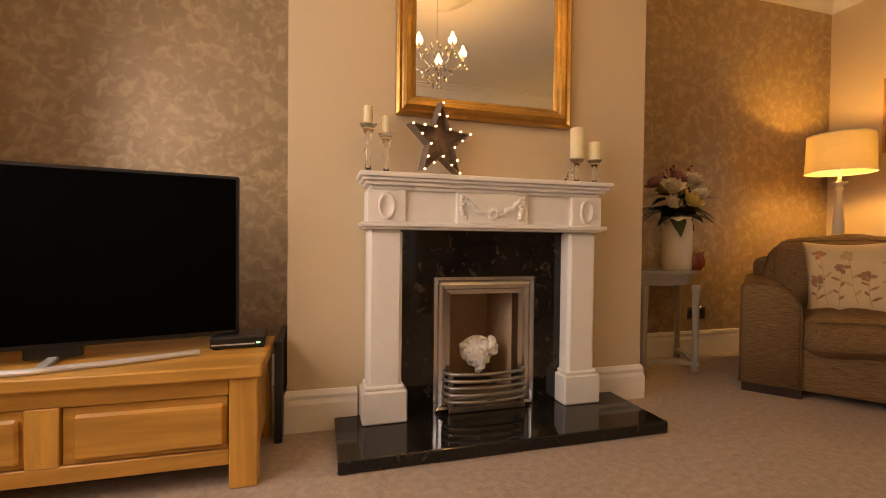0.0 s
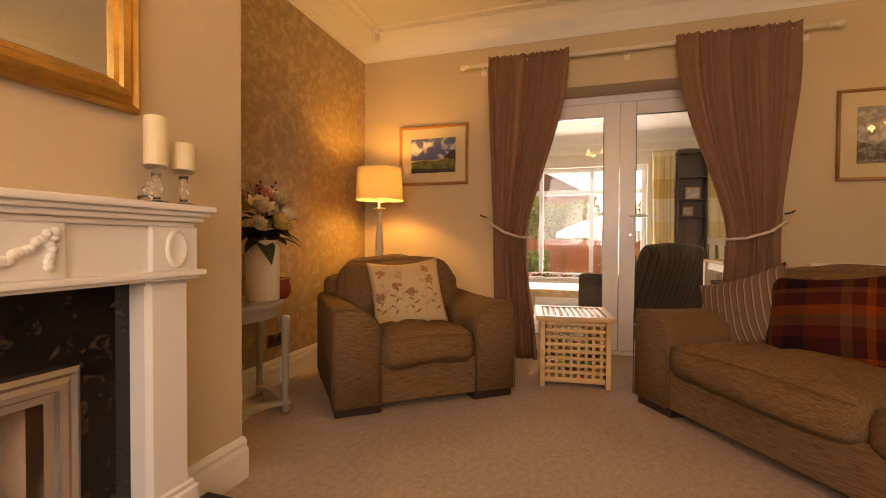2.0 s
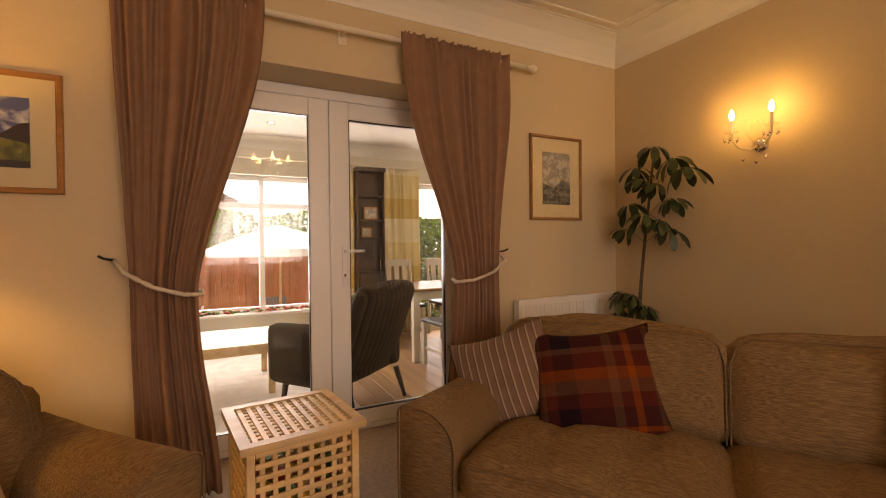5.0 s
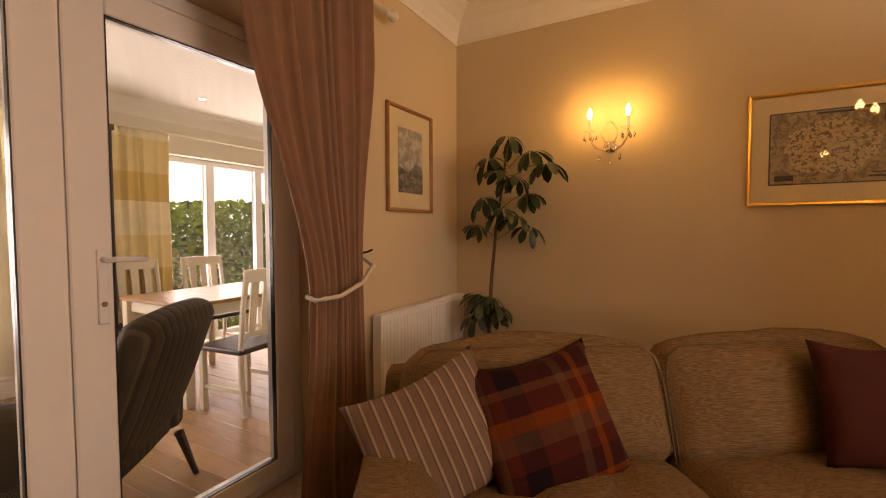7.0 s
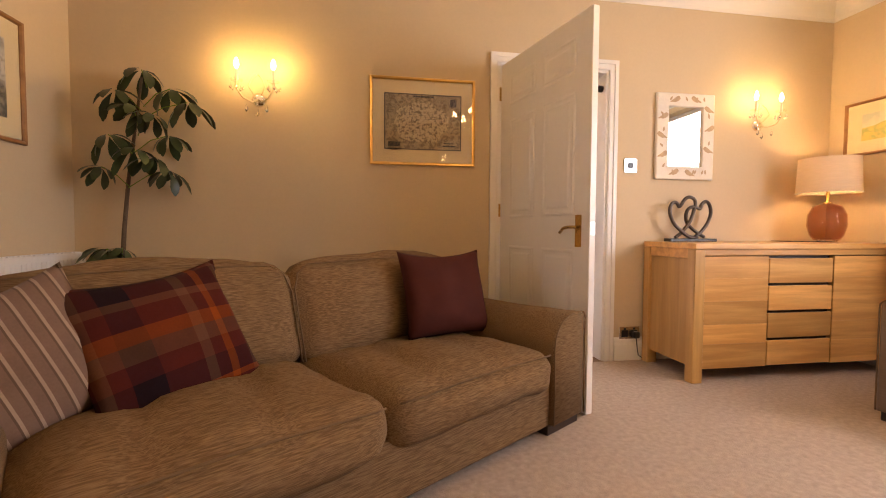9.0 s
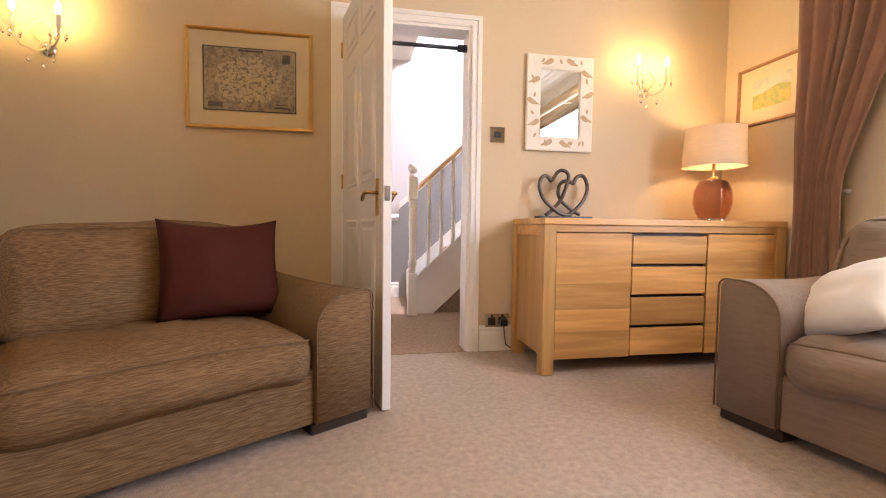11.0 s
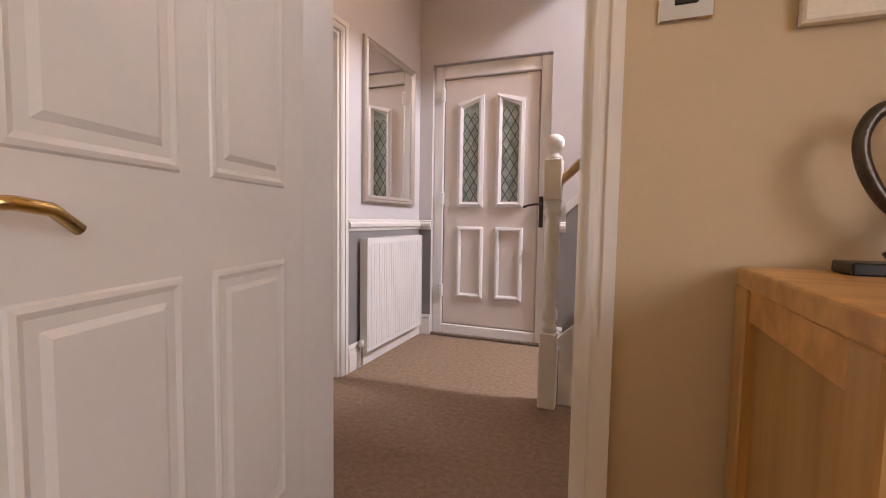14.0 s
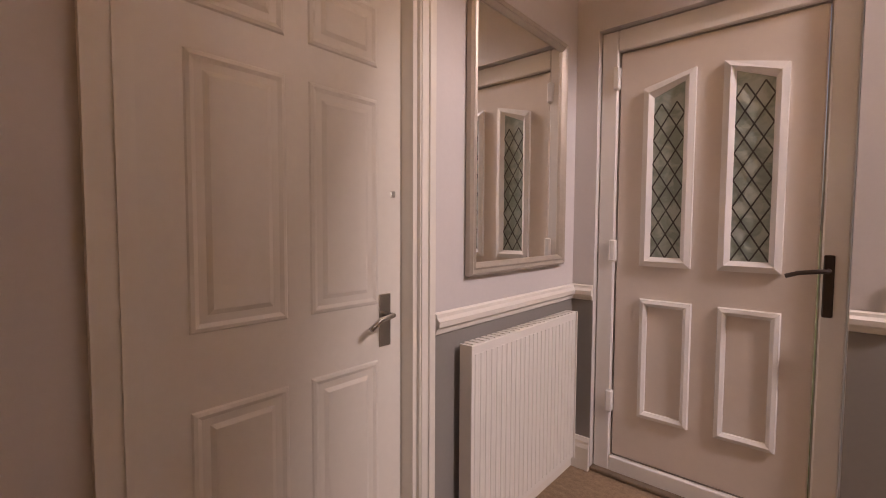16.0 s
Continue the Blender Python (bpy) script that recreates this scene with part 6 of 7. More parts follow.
def chandelier(m, r, arms, drop_h, label, name="chandelier"):
    """Crystal chandelier hung from a ceiling: the ceiling at z = 0."""
    root = thing(name, m, label, "chandelier")
    part("ceiling_cup", lathe([(0, 0), (0.06, 0), (0.05, -0.03), (0.01, -0.045), (0, -0.045)], 20), POLISHED, root, smooth=True)
    part("chain", cyl((0, 0, -0.04), (0, 0, -drop_h + 0.18), 0.005, n=8), POLISHED, root)
    body = part("column", lathe([(0, -drop_h + 0.2), (0.02, -drop_h + 0.18), (0.012, -drop_h + 0.13), (0.035, -drop_h + 0.09), (0.015, -drop_h + 0.04), (0.05, -drop_h), (0.03, -drop_h - 0.05), (0, -drop_h - 0.07)], 18), CRYSTAL, root, smooth=True)
    for k in range(arms):
        a = 2 * math.pi * k / arms
        c, s = math.cos(a), math.sin(a)
        arm = part("arm", tube([(0.02 * c, 0.02 * s, -drop_h), (r * 0.4 * c, r * 0.4 * s, -drop_h - 0.05), (r * 0.8 * c, r * 0.8 * s, -drop_h - 0.02), (r * c, r * s, -drop_h + 0.04)], 0.006, 8), POLISHED, root, smooth=True)
        part("candle_tube", cyl((r * c, r * s, -drop_h + 0.04), (r * c, r * s, -drop_h + 0.10), 0.011, n=10), CERAMIC, arm)
        bb = part("bulb", lathe([(0, 0), (0.010, 0.004), (0.018, 0.028), (0.012, 0.055), (0.003, 0.075), (0, 0.078)], 12), BULB, arm, smooth=True)
        bb.matrix_basis = pose(r * c, r * s, -drop_h + 0.10)
        bb.visible_shadow = False
        for j in range(4):
            b = a + j * math.pi / 2
            crystal_drop(root, (r * c + 0.035 * math.cos(b), r * s + 0.035 * math.sin(b), -drop_h + 0.01), 1.2)
    for ringr, z, n in ((r * 0.55, -drop_h - 0.06, 10), (r * 0.35, -drop_h - 0.11, 8), (r * 0.15, -drop_h - 0.16, 5), (r * 0.4, -drop_h + 0.12, 8)):
        for k in range(n):
            a = 2 * math.pi * k / n
            crystal_drop(root, (ringr * math.cos(a), ringr * math.sin(a), z), 1.5)
    return root


chandelier(pose(1.15, 0.36, CEIL), 0.22, 5, 0.58, "lit five-arm crystal chandelier hung from a plaster rose")
tagged(part("ceiling_rose", lathe([(0, -0.03), (0.05, -0.035), (0.09, -0.02), (0.16, -0.03), (0.20, -0.012), (0.28, -0.02), (0.31, 0)], 40), CEILING, smooth=True), "white plaster ceiling rose", "ceiling rose", kind="structure").matrix_world = pose(1.15, 0.36, CEIL)


# ---- radiators ----
def radiator(m, w, h, label, ribs, drop=0.155):
    root = thing("radiator", m, label, "radiator", "radiators")
    part("body", boxes(((0, -0.055, 0), (w, -0.012, h)), bevel=0.006), RADIATOR, root)
    rib = part("rib", boxes(((-0.011, -0.0575, 0.03), (0.011, -0.054, h - 0.035)), bevel=0.0025), RADIATOR, root)
    rib.matrix_basis = pose(w / (ribs + 1), 0, 0)
    for k in range(2, ribs + 1):
        twin(rib, "rib", pose(w * k / (ribs + 1), 0, 0), root)
    part("top_grille", boxes(*[((0.01 + (w - 0.02) * k / ribs, -0.055, h), (0.01 + (w - 0.02) * (k + 0.55) / ribs, -0.012, h + 0.004)) for k in range(ribs)]), RADIATOR, root)
    for x in (0, w):
        part("side_cover", boxes(((x - 0.003, -0.062, 0), (x + 0.003, -0.006, h)), bevel=0.001), RADIATOR, root)
    v = part("valve", cyl((-0.02, -0.03, -0.07), (-0.02, -0.03, 0.05), 0.011, n=12), POLISHED, root)
    part("valve_cap", lathe([(0, 0.05), (0.016, 0.05), (0.016, 0.085), (0.012, 0.09), (0, 0.09)], 14), GLOSS, v, smooth=True).matrix_basis = pose(-0.02, -0.03, 0)
    part("pipe", cyl((-0.02, -0.03, -drop), (-0.02, -0.03, 0.0), 0.0075, n=10), POLISHED, v)
    for x in (w * 0.2, w * 0.8):
        part("bracket", boxes(((x, -0.012, 0.1), (x + 0.03, 0.02, h - 0.1))), RADIATOR, root)
    return root


radiator(pose(4.12, -0.86, 0.155, 0, 0, -90), 0.98, 0.67, "white panel radiator behind the sofa", 28)
radiator(pose(2.118, -3.275, 0.10, 0, 0, -90), 0.86, 0.75, "white panel radiator under the hall mirror", 24, 0.10)

# ---- umbrella plant in the corner ----
plant = thing("umbrella_plant", pose(3.815, -1.765, 0), "tall potted umbrella plant with drooping dark leaves in the corner", "plant")
turned("pot", [(0, 0), (0.085, 0), (0.108, 0.28), (0.118, 0.28), (0.118, 0.31), (0.102, 0.31), (0.096, 0.27), (0, 0.27)], POT, plant)
turned("soil", [(0, 0.265), (0.097, 0.265), (0.07, 0.275), (0, 0.28)], BARK, plant)
part("trunk", tube([(0, 0, 0.26), (0.012, 0.0, 0.6), (0.005, -0.03, 0.95), (-0.02, -0.04, 1.25), (-0.06, -0.03, 1.5), (-0.12, -0.01, 1.86)], 0.016, 10, taper=lambda u: 1 - 0.55 * u), BARK, plant, smooth=True)


def oval_leaf(bm, m, length, width, bend):
    """A blunt leaflet, widest near its tip, folded along the middle."""
    rows = []
    for u, w in ((0, 0.05), (0.2, 0.30), (0.45, 0.75), (0.7, 1.0), (0.88, 0.8), (1.0, 0.15)):
        rows.append([bm.verts.new(m @ Vector((q * w * width / 2, length * u, -bend * length * u * u + abs(q) * w * width * 0.10))) for q in (-1, 0, 1)])
    for a, b in zip(rows, rows[1:]):
        for k in range(2):
            bm.faces.new((a[k], a[k + 1], b[k + 1], b[k]))


bm = bmesh.new()
for k in range(7):
    oval_leaf(bm, pose(0, 0, 0, 0, 0, k * 51.4 + 7) @ pose(0, 0, 0, -14 - 10 * (k % 2), 0, 0) @ pose(0, 0.02, 0), 0.105 + 0.018 * (k % 3), 0.056, 0.62)
whorl = part("leaf_whorl", bm, LEAF, plant, smooth=True)
random.seed(31)
first = True
spots = [(-0.125, 0.0, 1.90, 1.25), (-0.005, 0.05, 1.76, 1.2), (-0.115, 0.09, 1.66, 1.1), (-0.285, 0.02, 1.79, 1.25), (-0.385, 0.04, 1.71, 1.3), (-0.22, 0.10, 1.62, 1.1), (0.02, 0.08, 1.50, 1.2), (-0.125, 0.10, 1.42, 1.2), (-0.26, 0.0, 1.52, 1.1), (-0.215, 0.06, 1.38, 1.15), (-0.275, 0.03, 1.31, 1.1), (0.07, 0.06, 1.32, 0.95)]
for k in range(9):
    a = random.uniform(0, 2 * math.pi)
    spots.append((-0.03 + random.uniform(0.06, 0.2) * math.cos(a), 0.09 + random.uniform(0.03, 0.12) * math.sin(a), random.uniform(0.70, 0.86), random.uniform(0.9, 1.1)))
for x, y, z, s in spots:
    m = pose(x, y, z, random.uniform(-22, 22), random.uniform(-22, 22), random.uniform(0, 360)) @ Matrix.Scale(0.88 * s, 4)
    if first:
        whorl.matrix_basis = m
        first = False
    else:
        twin(whorl, "leaf_whorl", m, plant)
    base = (-0.012 - 0.19 * (z - 1.22) if z > 1 else 0.0, -0.02 if z > 1 else 0.0, max(z - 0.10, 0.30))
    part("stalk", tube([base, ((x + base[0]) / 2, y / 2, (z + base[2]) / 2 + 0.02), (x, y, z)], 0.0028, 5), LEAF_YELLOW, plant)

# ---- sideboard wall ----
sb = thing("sideboard", pose(-1.24, -1.866, 0), "light oak sideboard with two doors and four drawers", "sideboard")
L, D, H = 1.60, 0.528, 0.893
part("top", boxes(((0, 0, H - 0.038), (L, D, H)), bevel=0.005, seg=2), ASH, sb)
for x in (0, L - 0.075):
    for y in (0, D - 0.072):
        part("leg", boxes(((x, y, 0), (x + 0.075, y + 0.070, H - 0.038)), bevel=0.004), ASH_UP, sb)
for x0, x1 in ((0.02, 0.045), (L - 0.045, L - 0.02)):
    part("side_panel", boxes(((x0, 0.07, 0.10), (x1, D - 0.07, H - 0.06))), ASH_UP, sb)
    part("side_rail", boxes(((x0 - 0.012, 0.07, H - 0.10), (x1 + 0.012, D - 0.07, H - 0.038)), bevel=0.003), ASH, sb)
part("carcass", boxes(((0.076, 0.02, 0.085), (L - 0.076, D - 0.045, 0.11)), ((0.076, 0.02, H - 0.075), (L - 0.076, D - 0.030, H - 0.038)), ((0.076, 0.01, 0.085), (L - 0.076, 0.025, H - 0.04))), ASH, sb)
part("top_rail", boxes(((0.077, D - 0.035, H - 0.078), (L - 0.077, D - 0.014, H - 0.038)), bevel=0.002), ASH, sb)
xs = (0.078, 0.552, 1.050, L - 0.078)
for x0, x1 in ((xs[0] + 0.002, xs[1] - 0.004), (xs[2] + 0.004, xs[3] - 0.002)):
    sd = part("door", boxes(((x0, D - 0.036, 0.088), (x1, D - 0.016, H - 0.084)), bevel=0.002), ASH, sb)
    cuts = (0.088, 0.245, 0.372, 0.520, 0.668, H - 0.084)
    for z0, z1 in zip(cuts, cuts[1:]):
        part("board", boxes(((x0, D - 0.0165, z0 + 0.0003), (x1, D - 0.012, z1 - 0.0003)), bevel=0.0008), ASH, sd)
dh = (H - 0.084 - 0.088) / 4
for k in range(4):
    part("drawer", boxes(((xs[1] + 0.004, D - 0.036, 0.088 + dh * k + 0.004), (xs[2] - 0.004, D - 0.013, 0.088 + dh * (k + 1) - 0.014)), bevel=0.003), ASH, sb)
# near-black sheet that paints the shade in the gaps between drawers
part("drawer_gap_shade", boxes(((xs[1], D - 0.06, 0.088), (xs[2], D - 0.045, H - 0.084))), DARK_WOOD, sb)

hs = thing("heart_sculpture", pose(0.028, -1.80, 0.893), "dark bronze sculpture of two entwined hearts on a slab", "sculpture")
part("plinth", boxes(((-0.19, -0.04, 0), (0.19, 0.04, 0.022)), bevel=0.003), BLACK, hs)


# each heart is one bar: foot, inner flank, two lobes, outer flank, foot
HEART_A = [(0.128, 0.028), (0.079, 0.068), (0.030, 0.127), (0.004, 0.186), (-0.012, 0.236), (-0.024, 0.276), (-0.016, 0.311), (0.020, 0.327), (0.050, 0.311), (0.075, 0.271), (0.091, 0.256), (0.103, 0.275), (0.129, 0.289), (0.158, 0.275), (0.176, 0.232), (0.168, 0.176), (0.139, 0.121), (0.089, 0.077), (0.040, 0.044), (-0.010, 0.030), (-0.050, 0.034)]
HEART_B = [(-0.119, 0.034), (-0.069, 0.062), (-0.020, 0.097), (0.020, 0.133), (0.040, 0.176), (0.036, 0.226), (0.010, 0.252), (-0.030, 0.250), (-0.060, 0.241), (-0.075, 0.275), (-0.109, 0.295), (-0.143, 0.285), (-0.168, 0.236), (-0.168, 0.186), (-0.143, 0.127), (-0.099, 0.077), (-0.060, 0.048), (-0.030, 0.030)]


def smooth_line(pts, y_of, per=4):
    out = []
    n = len(pts)
    for i in range(n - 1):
        p0, p1, p2, p3 = pts[max(i - 1, 0)], pts[i], pts[i + 1], pts[min(i + 2, n - 1)]
        for k in range(per):
            t = k / per
            c = [0.5 * (2 * p1[d] + (p2[d] - p0[d]) * t + (2 * p0[d] - 5 * p1[d] + 4 * p2[d] - p3[d]) * t * t + (3 * p1[d] - p0[d] - 3 * p2[d] + p3[d]) * t ** 3) for d in (0, 1)]
            u = (i + t) / (n - 1)
            out.append((c[0], y_of(u), c[1]))
    out.append((pts[-1][0], y_of(1), pts[-1][1]))
    return out


part("heart", tube(smooth_line(HEART_A, lambda u: 0.014 * math.sin(9 * u)), 0.0125, 10), BRONZE, hs, smooth=True)
part("heart", tube(smooth_line(HEART_B, lambda u: -0.014 * math.sin(9 * u + 0.6)), 0.0125, 10), BRONZE, hs, smooth=True)

bmir = thing("bird_mirror", pose(0.279, -1.888, 1.357, 0, 0, 180), "small mirror in a whitewashed frame stencilled with birds and leaves", "mirror")
part("mirror_frame", ring_frame(0.475, 0.635, [(0, 0), (0, 0.022), (0.006, 0.026), (0.092, 0.026), (0.096, 0.020), (0.096, 0.004)]), BIRD_FRAME, bmir)
part("mirror_pane", boxes(((0.09, -0.008, 0.09), (0.385, -0.003, 0.545))), MIRROR, bmir)


def bird(bm, x, z, s, flip):
    body = [(0.0, 0.0), (0.030, 0.012), (0.046, 0.030), (0.040, 0.044), (0.026, 0.050), (0.008, 0.040), (-0.012, 0.024), (-0.040, 0.006), (-0.036, 0.0), (-0.014, 0.004)]
    vs = [bm.verts.new((x + flip * u * s, -0.0268, z + v * s)) for u, v in body]
    bm.faces.new(vs)


random.seed(3)
birds = [(0.14, 0.03, 1), (0.28, 0.025, -1), (0.045, 0.16, 1), (0.045, 0.30, -1), (0.045, 0.44, 1), (0.43, 0.20, -1), (0.43, 0.36, 1), (0.14, 0.565, 1), (0.32, 0.57, -1), (0.43, 0.50, -1)]
for x, z, f in birds:
    bm = bmesh.new()
    bird(bm, x, z, 1.0, f)
    part("stencilled_bird", bm, BIRD_PAINT, bmir)
for k in range(18):
    bm = bmesh.new()
    side = k % 4
    x, z = ((random.uniform(0.05, 0.42), 0.06), (0.05, random.uniform(0.1, 0.55)), (0.43, random.uniform(0.1, 0.55)), (random.uniform(0.05, 0.42), 0.60))[side]
    leaf_mesh(bm, Matrix.Identity(4), 0.035, 0.018, 0.0, 3)
    part("stencilled_leaf", bm, BIRD_PAINT, bmir).matrix_basis = pose(x, -0.0272, z - 0.02) @ pose(0, 0, 0, 90, 0, 0) @ pose(0, 0, 0, 0, 0, random.uniform(-60, 60)) @ Matrix.Diagonal((1, 1, 0.02, 1))

# ---- switch, sockets, sensor ----
sw = thing("dimmer_switch", pose(0.473, -1.888, 1.45, 0, 0, 180), "square chrome wall switch with a dark rocker", "switch")
part("plate", boxes(((-0.052, -0.008, -0.052), (0.052, 0, 0.052)), bevel=0.003), POLISHED, sw)
part("rocker", boxes(((-0.022, -0.012, -0.020), (0.022, -0.007, 0.020)), bevel=0.002), BLACK, sw)


def socket(m, label, plugged):
    root = thing("socket", m, label, "socket", "sockets")
    part("plate", boxes(((-0.082, -0.008, -0.046), (0.082, 0, 0.046)), bevel=0.003), CHROME, root)
    for x in (-0.038, 0.038):
        part("insert", boxes(((x - 0.026, -0.010, -0.030), (x + 0.026, -0.007, 0.022)), bevel=0.001), BLACK, root)
        part("rocker", boxes(((x - 0.008, -0.012, 0.024), (x + 0.008, -0.007, 0.040)), bevel=0.001), BLACK, root)
    if plugged:
        pl = part("plug", boxes(((0.014, -0.05, -0.035), (0.064, -0.010, 0.014)), bevel=0.008), BLACK, root)
        part("flex", tube([(0.039, -0.035, -0.03), (0.040, -0.045, -0.09), (0.055, -0.04, -0.16), (0.10, -0.03, -0.19)], 0.004, 6), BLACK, pl)
    return root


socket(pose(0.452, -1.888, 0.205, 0, 0, 180), "chrome double wall socket with a black plug and flex", True)
socket(pose(2.86, 2.598, 0.30), "double wall socket on the papered alcove wall", False)
pir = thing("alarm_sensor", pose(3.92, 2.39, 2.757, 0, 0, -45), "small alarm sensor high in the corner", "sensor")
part("body", boxes(((-0.03, -0.045, -0.05), (0.03, 0.0, 0.05)), bevel=0.010, seg=2), CERAMIC, pir)
part("lens", boxes(((-0.02, -0.049, -0.035), (0.02, -0.043, 0.0)), bevel=0.004), ROPE, pir)
bar = thing("pull_up_bar", pose(1.066, -1.95, 2.015), "black exercise bar wedged across the doorway", "exercise bar")
part("rod", cyl((-0.392, 0, 0), (0.392, 0, 0), 0.013, n=14), BLACK, bar, smooth=True)
for s in (-1, 1):
    part("end_cap", cyl((s * 0.330, 0, 0), (s * 0.392, 0, 0), 0.024, n=16), BLACK, bar, smooth=True)

# ---- hall ----
chandelier(pose(1.43, -3.0, 2.76), 0.13, 5, 0.33, "lit small crystal chandelier in the hall", "chandelier")
hm = thing("hall_mirror", pose(2.134, -3.328, 1.088, 0, 0, -90), "tall champagne framed mirror over the hall radiator", "mirror")
part("mirror_frame", ring_frame(0.76, 1.066, [(0, 0), (0, 0.020), (0.010, 0.030), (0.022, 0.024), (0.030, 0.028), (0.046, 0.016), (0.052, 0.006)]), HALL_FRAME, hm)
part("mirror_pane", boxes(((0.045, -0.010, 0.045), (0.715, -0.004, 1.02))), MIRROR, hm)

# staircase: rises towards -x behind the newel
st = thing("staircase", pose(0, 0, 0), "white painted closed-string staircase with brown carpeted treads", "staircase", kind="structure")
RISE, GO = 0.20, 0.215
X0, YF, YB = 0.80, -3.20, -4.24
slope = RISE / GO
for k in range(13):
    x1 = X0 - k * GO
    part("tread", boxes(((x1 - GO, YB + 0.03, 0.001), (x1, YF - 0.03, RISE * (k + 1) - 0.004)), ((x1 - GO + 0.002, YB + 0.031, RISE * (k + 1) - 0.022), (x1 + 0.018, YF - 0.031, RISE * (k + 1))), bevel=0.005), CARPET_HALL, st, "brown carpeted tread")


def string_board(y0, y1, name, up):
    n = 13
    pts = [(X0 + 0.04, 0.0), (X0 + 0.04, 0.16 + up), (X0 - n * GO, 0.16 + up + slope * (n * GO + 0.04)), (X0 - n * GO, slope * n * GO - 0.12), (X0 - 0.12, 0.0)]
    bm = prism(pts, y1 - y0)
    ob = part(name, bm, GLOSS, st)
    ob.matrix_basis = pose(0, y0, 0)
    return ob


string_board(YF - 0.03, YF + 0.005, "string_front", 0.20)
string_board(YB + 0.0, YB + 0.028, "string_back", 0.155)
part("spandrel", prism([(X0 + 0.03, 0.0), (X0 + 0.03, 0.03), (-0.05, 0.03 + slope * 0.84), (-0.05, 0.0)], 0.02), GLOSS, st, "white panelled spandrel").matrix_basis = pose(0, YF - 0.06, 0)
nw = part("newel_post", boxes(((0.845, -3.195, 0.0), (0.935, -3.105, 0.40)), ((0.845, -3.195, 1.085), (0.935, -3.105, 1.295)), bevel=0.006), SATIN, st)
t1 = part("newel_turning", lathe([(0.034, 0.40), (0.040, 0.41), (0.040, 0.43), (0.028, 0.445), (0.040, 0.47), (0.042, 0.51), (0.030, 0.54), (0.036, 0.56), (0.030, 0.58), (0.036, 0.75), (0.040, 0.88), (0.036, 0.98), (0.028, 1.0), (0.042, 1.015), (0.042, 1.035), (0.032, 1.045), (0.042, 1.06), (0.042, 1.075), (0.036, 1.085)], 20), SATIN, nw, smooth=True)
t1.matrix_basis = pose(0.89, -3.15, 0)
t2 = part("newel_ball", lathe([(0.040, 1.295), (0.042, 1.306), (0.024, 1.318), (0.022, 1.326)] + [(0.05 * math.sin(k * math.pi / 16), 1.374 - 0.05 * math.cos(k * math.pi / 16)) for k in range(3, 17)], 28), SATIN, nw, smooth=True)
t2.matrix_basis = pose(0.89, -3.15, 0)
rail_pts = [(0.845, 1.195), (-1.8, 1.195 + slope * 2.645)]
bm = bmesh.new()
prof = [(-0.024, 0), (-0.030, 0.02), (-0.028, 0.044), (-0.012, 0.058), (0.012, 0.058), (0.028, 0.044), (0.030, 0.02), (0.024, 0)]
rows = [[bm.verts.new((x, -3.15 + a, z + b - 0.03)) for a, b in prof] for x, z in rail_pts]
for k in range(len(prof)):
    bm.faces.new((rows[0][k], rows[0][(k + 1) % len(prof)], rows[1][(k + 1) % len(prof)], rows[1][k]))
bm.faces.new(rows[0])
bm.faces.new(rows[1][::-1])
part("handrail", bm, ACACIA, st, "pale varnished handrail")
bal = None
for k in range(22):
    x = 0.735 - k * 0.115
    zb = 0.36 + slope * (0.84 - x)
    if bal is None:
        bal = part("baluster", lathe([(0.0, 0), (0.020, 0), (0.020, 0.16), (0.012, 0.175), (0.020, 0.19), (0.021, 0.21), (0.014, 0.24), (0.016, 0.42), (0.012, 0.56), (0.019, 0.575), (0.013, 0.59), (0.020, 0.61), (0.020, 0.81), (0, 0.81)], 12), SATIN, st, smooth=True)
        bal.matrix_basis = pose(x, -3.15, zb)
    else:
        twin(bal, "baluster", pose(x, -3.15, zb), st)
part("base_rail", prism([(0.845, 0.335), (0.845, 0.375), (-1.8, 0.375 + slope * 2.645), (-1.8, 0.335 + slope * 2.645)], 0.05), GLOSS, st).matrix_basis = pose(0, -3.175, 0)
tagged(part("wall_stair_dado", prism([(0.93, 0.0), (0.93, 1.04), (-2.04, 1.04 + slope * 2.97), (-2.04, 0.0)], 0.006), PAINT_DADO), kind="structure", category="wall").matrix_world = pose(0, -4.2505, 0)
tagged(part("dado_rail_stair", prism([(0.93, 1.035), (0.93, 1.115), (-2.04, 1.115 + slope * 2.97), (-2.04, 1.035 + slope * 2.97)], 0.022), GLOSS), "white sloping dado rail over the stairs", "dado rail", kind="structure").matrix_world = pose(0, -4.2445, 0)
toy = thing("toy_car", pose(0.70, -3.62, 0.20), "small blue plastic toy on the stairs", "toy")
part("body", boxes(((-0.05, -0.03, 0.008), (0.05, 0.03, 0.04)), ((-0.02, -0.025, 0.04), (0.03, 0.025, 0.065)), bevel=0.008), mat("blue_plastic", (0.08, 0.28, 0.50), 0.35), toy)
for x in (-0.03, 0.03):
    part("wheel", cyl((x, -0.034, 0.012), (x, 0.034, 0.012), 0.012, n=12), BLACK, toy)

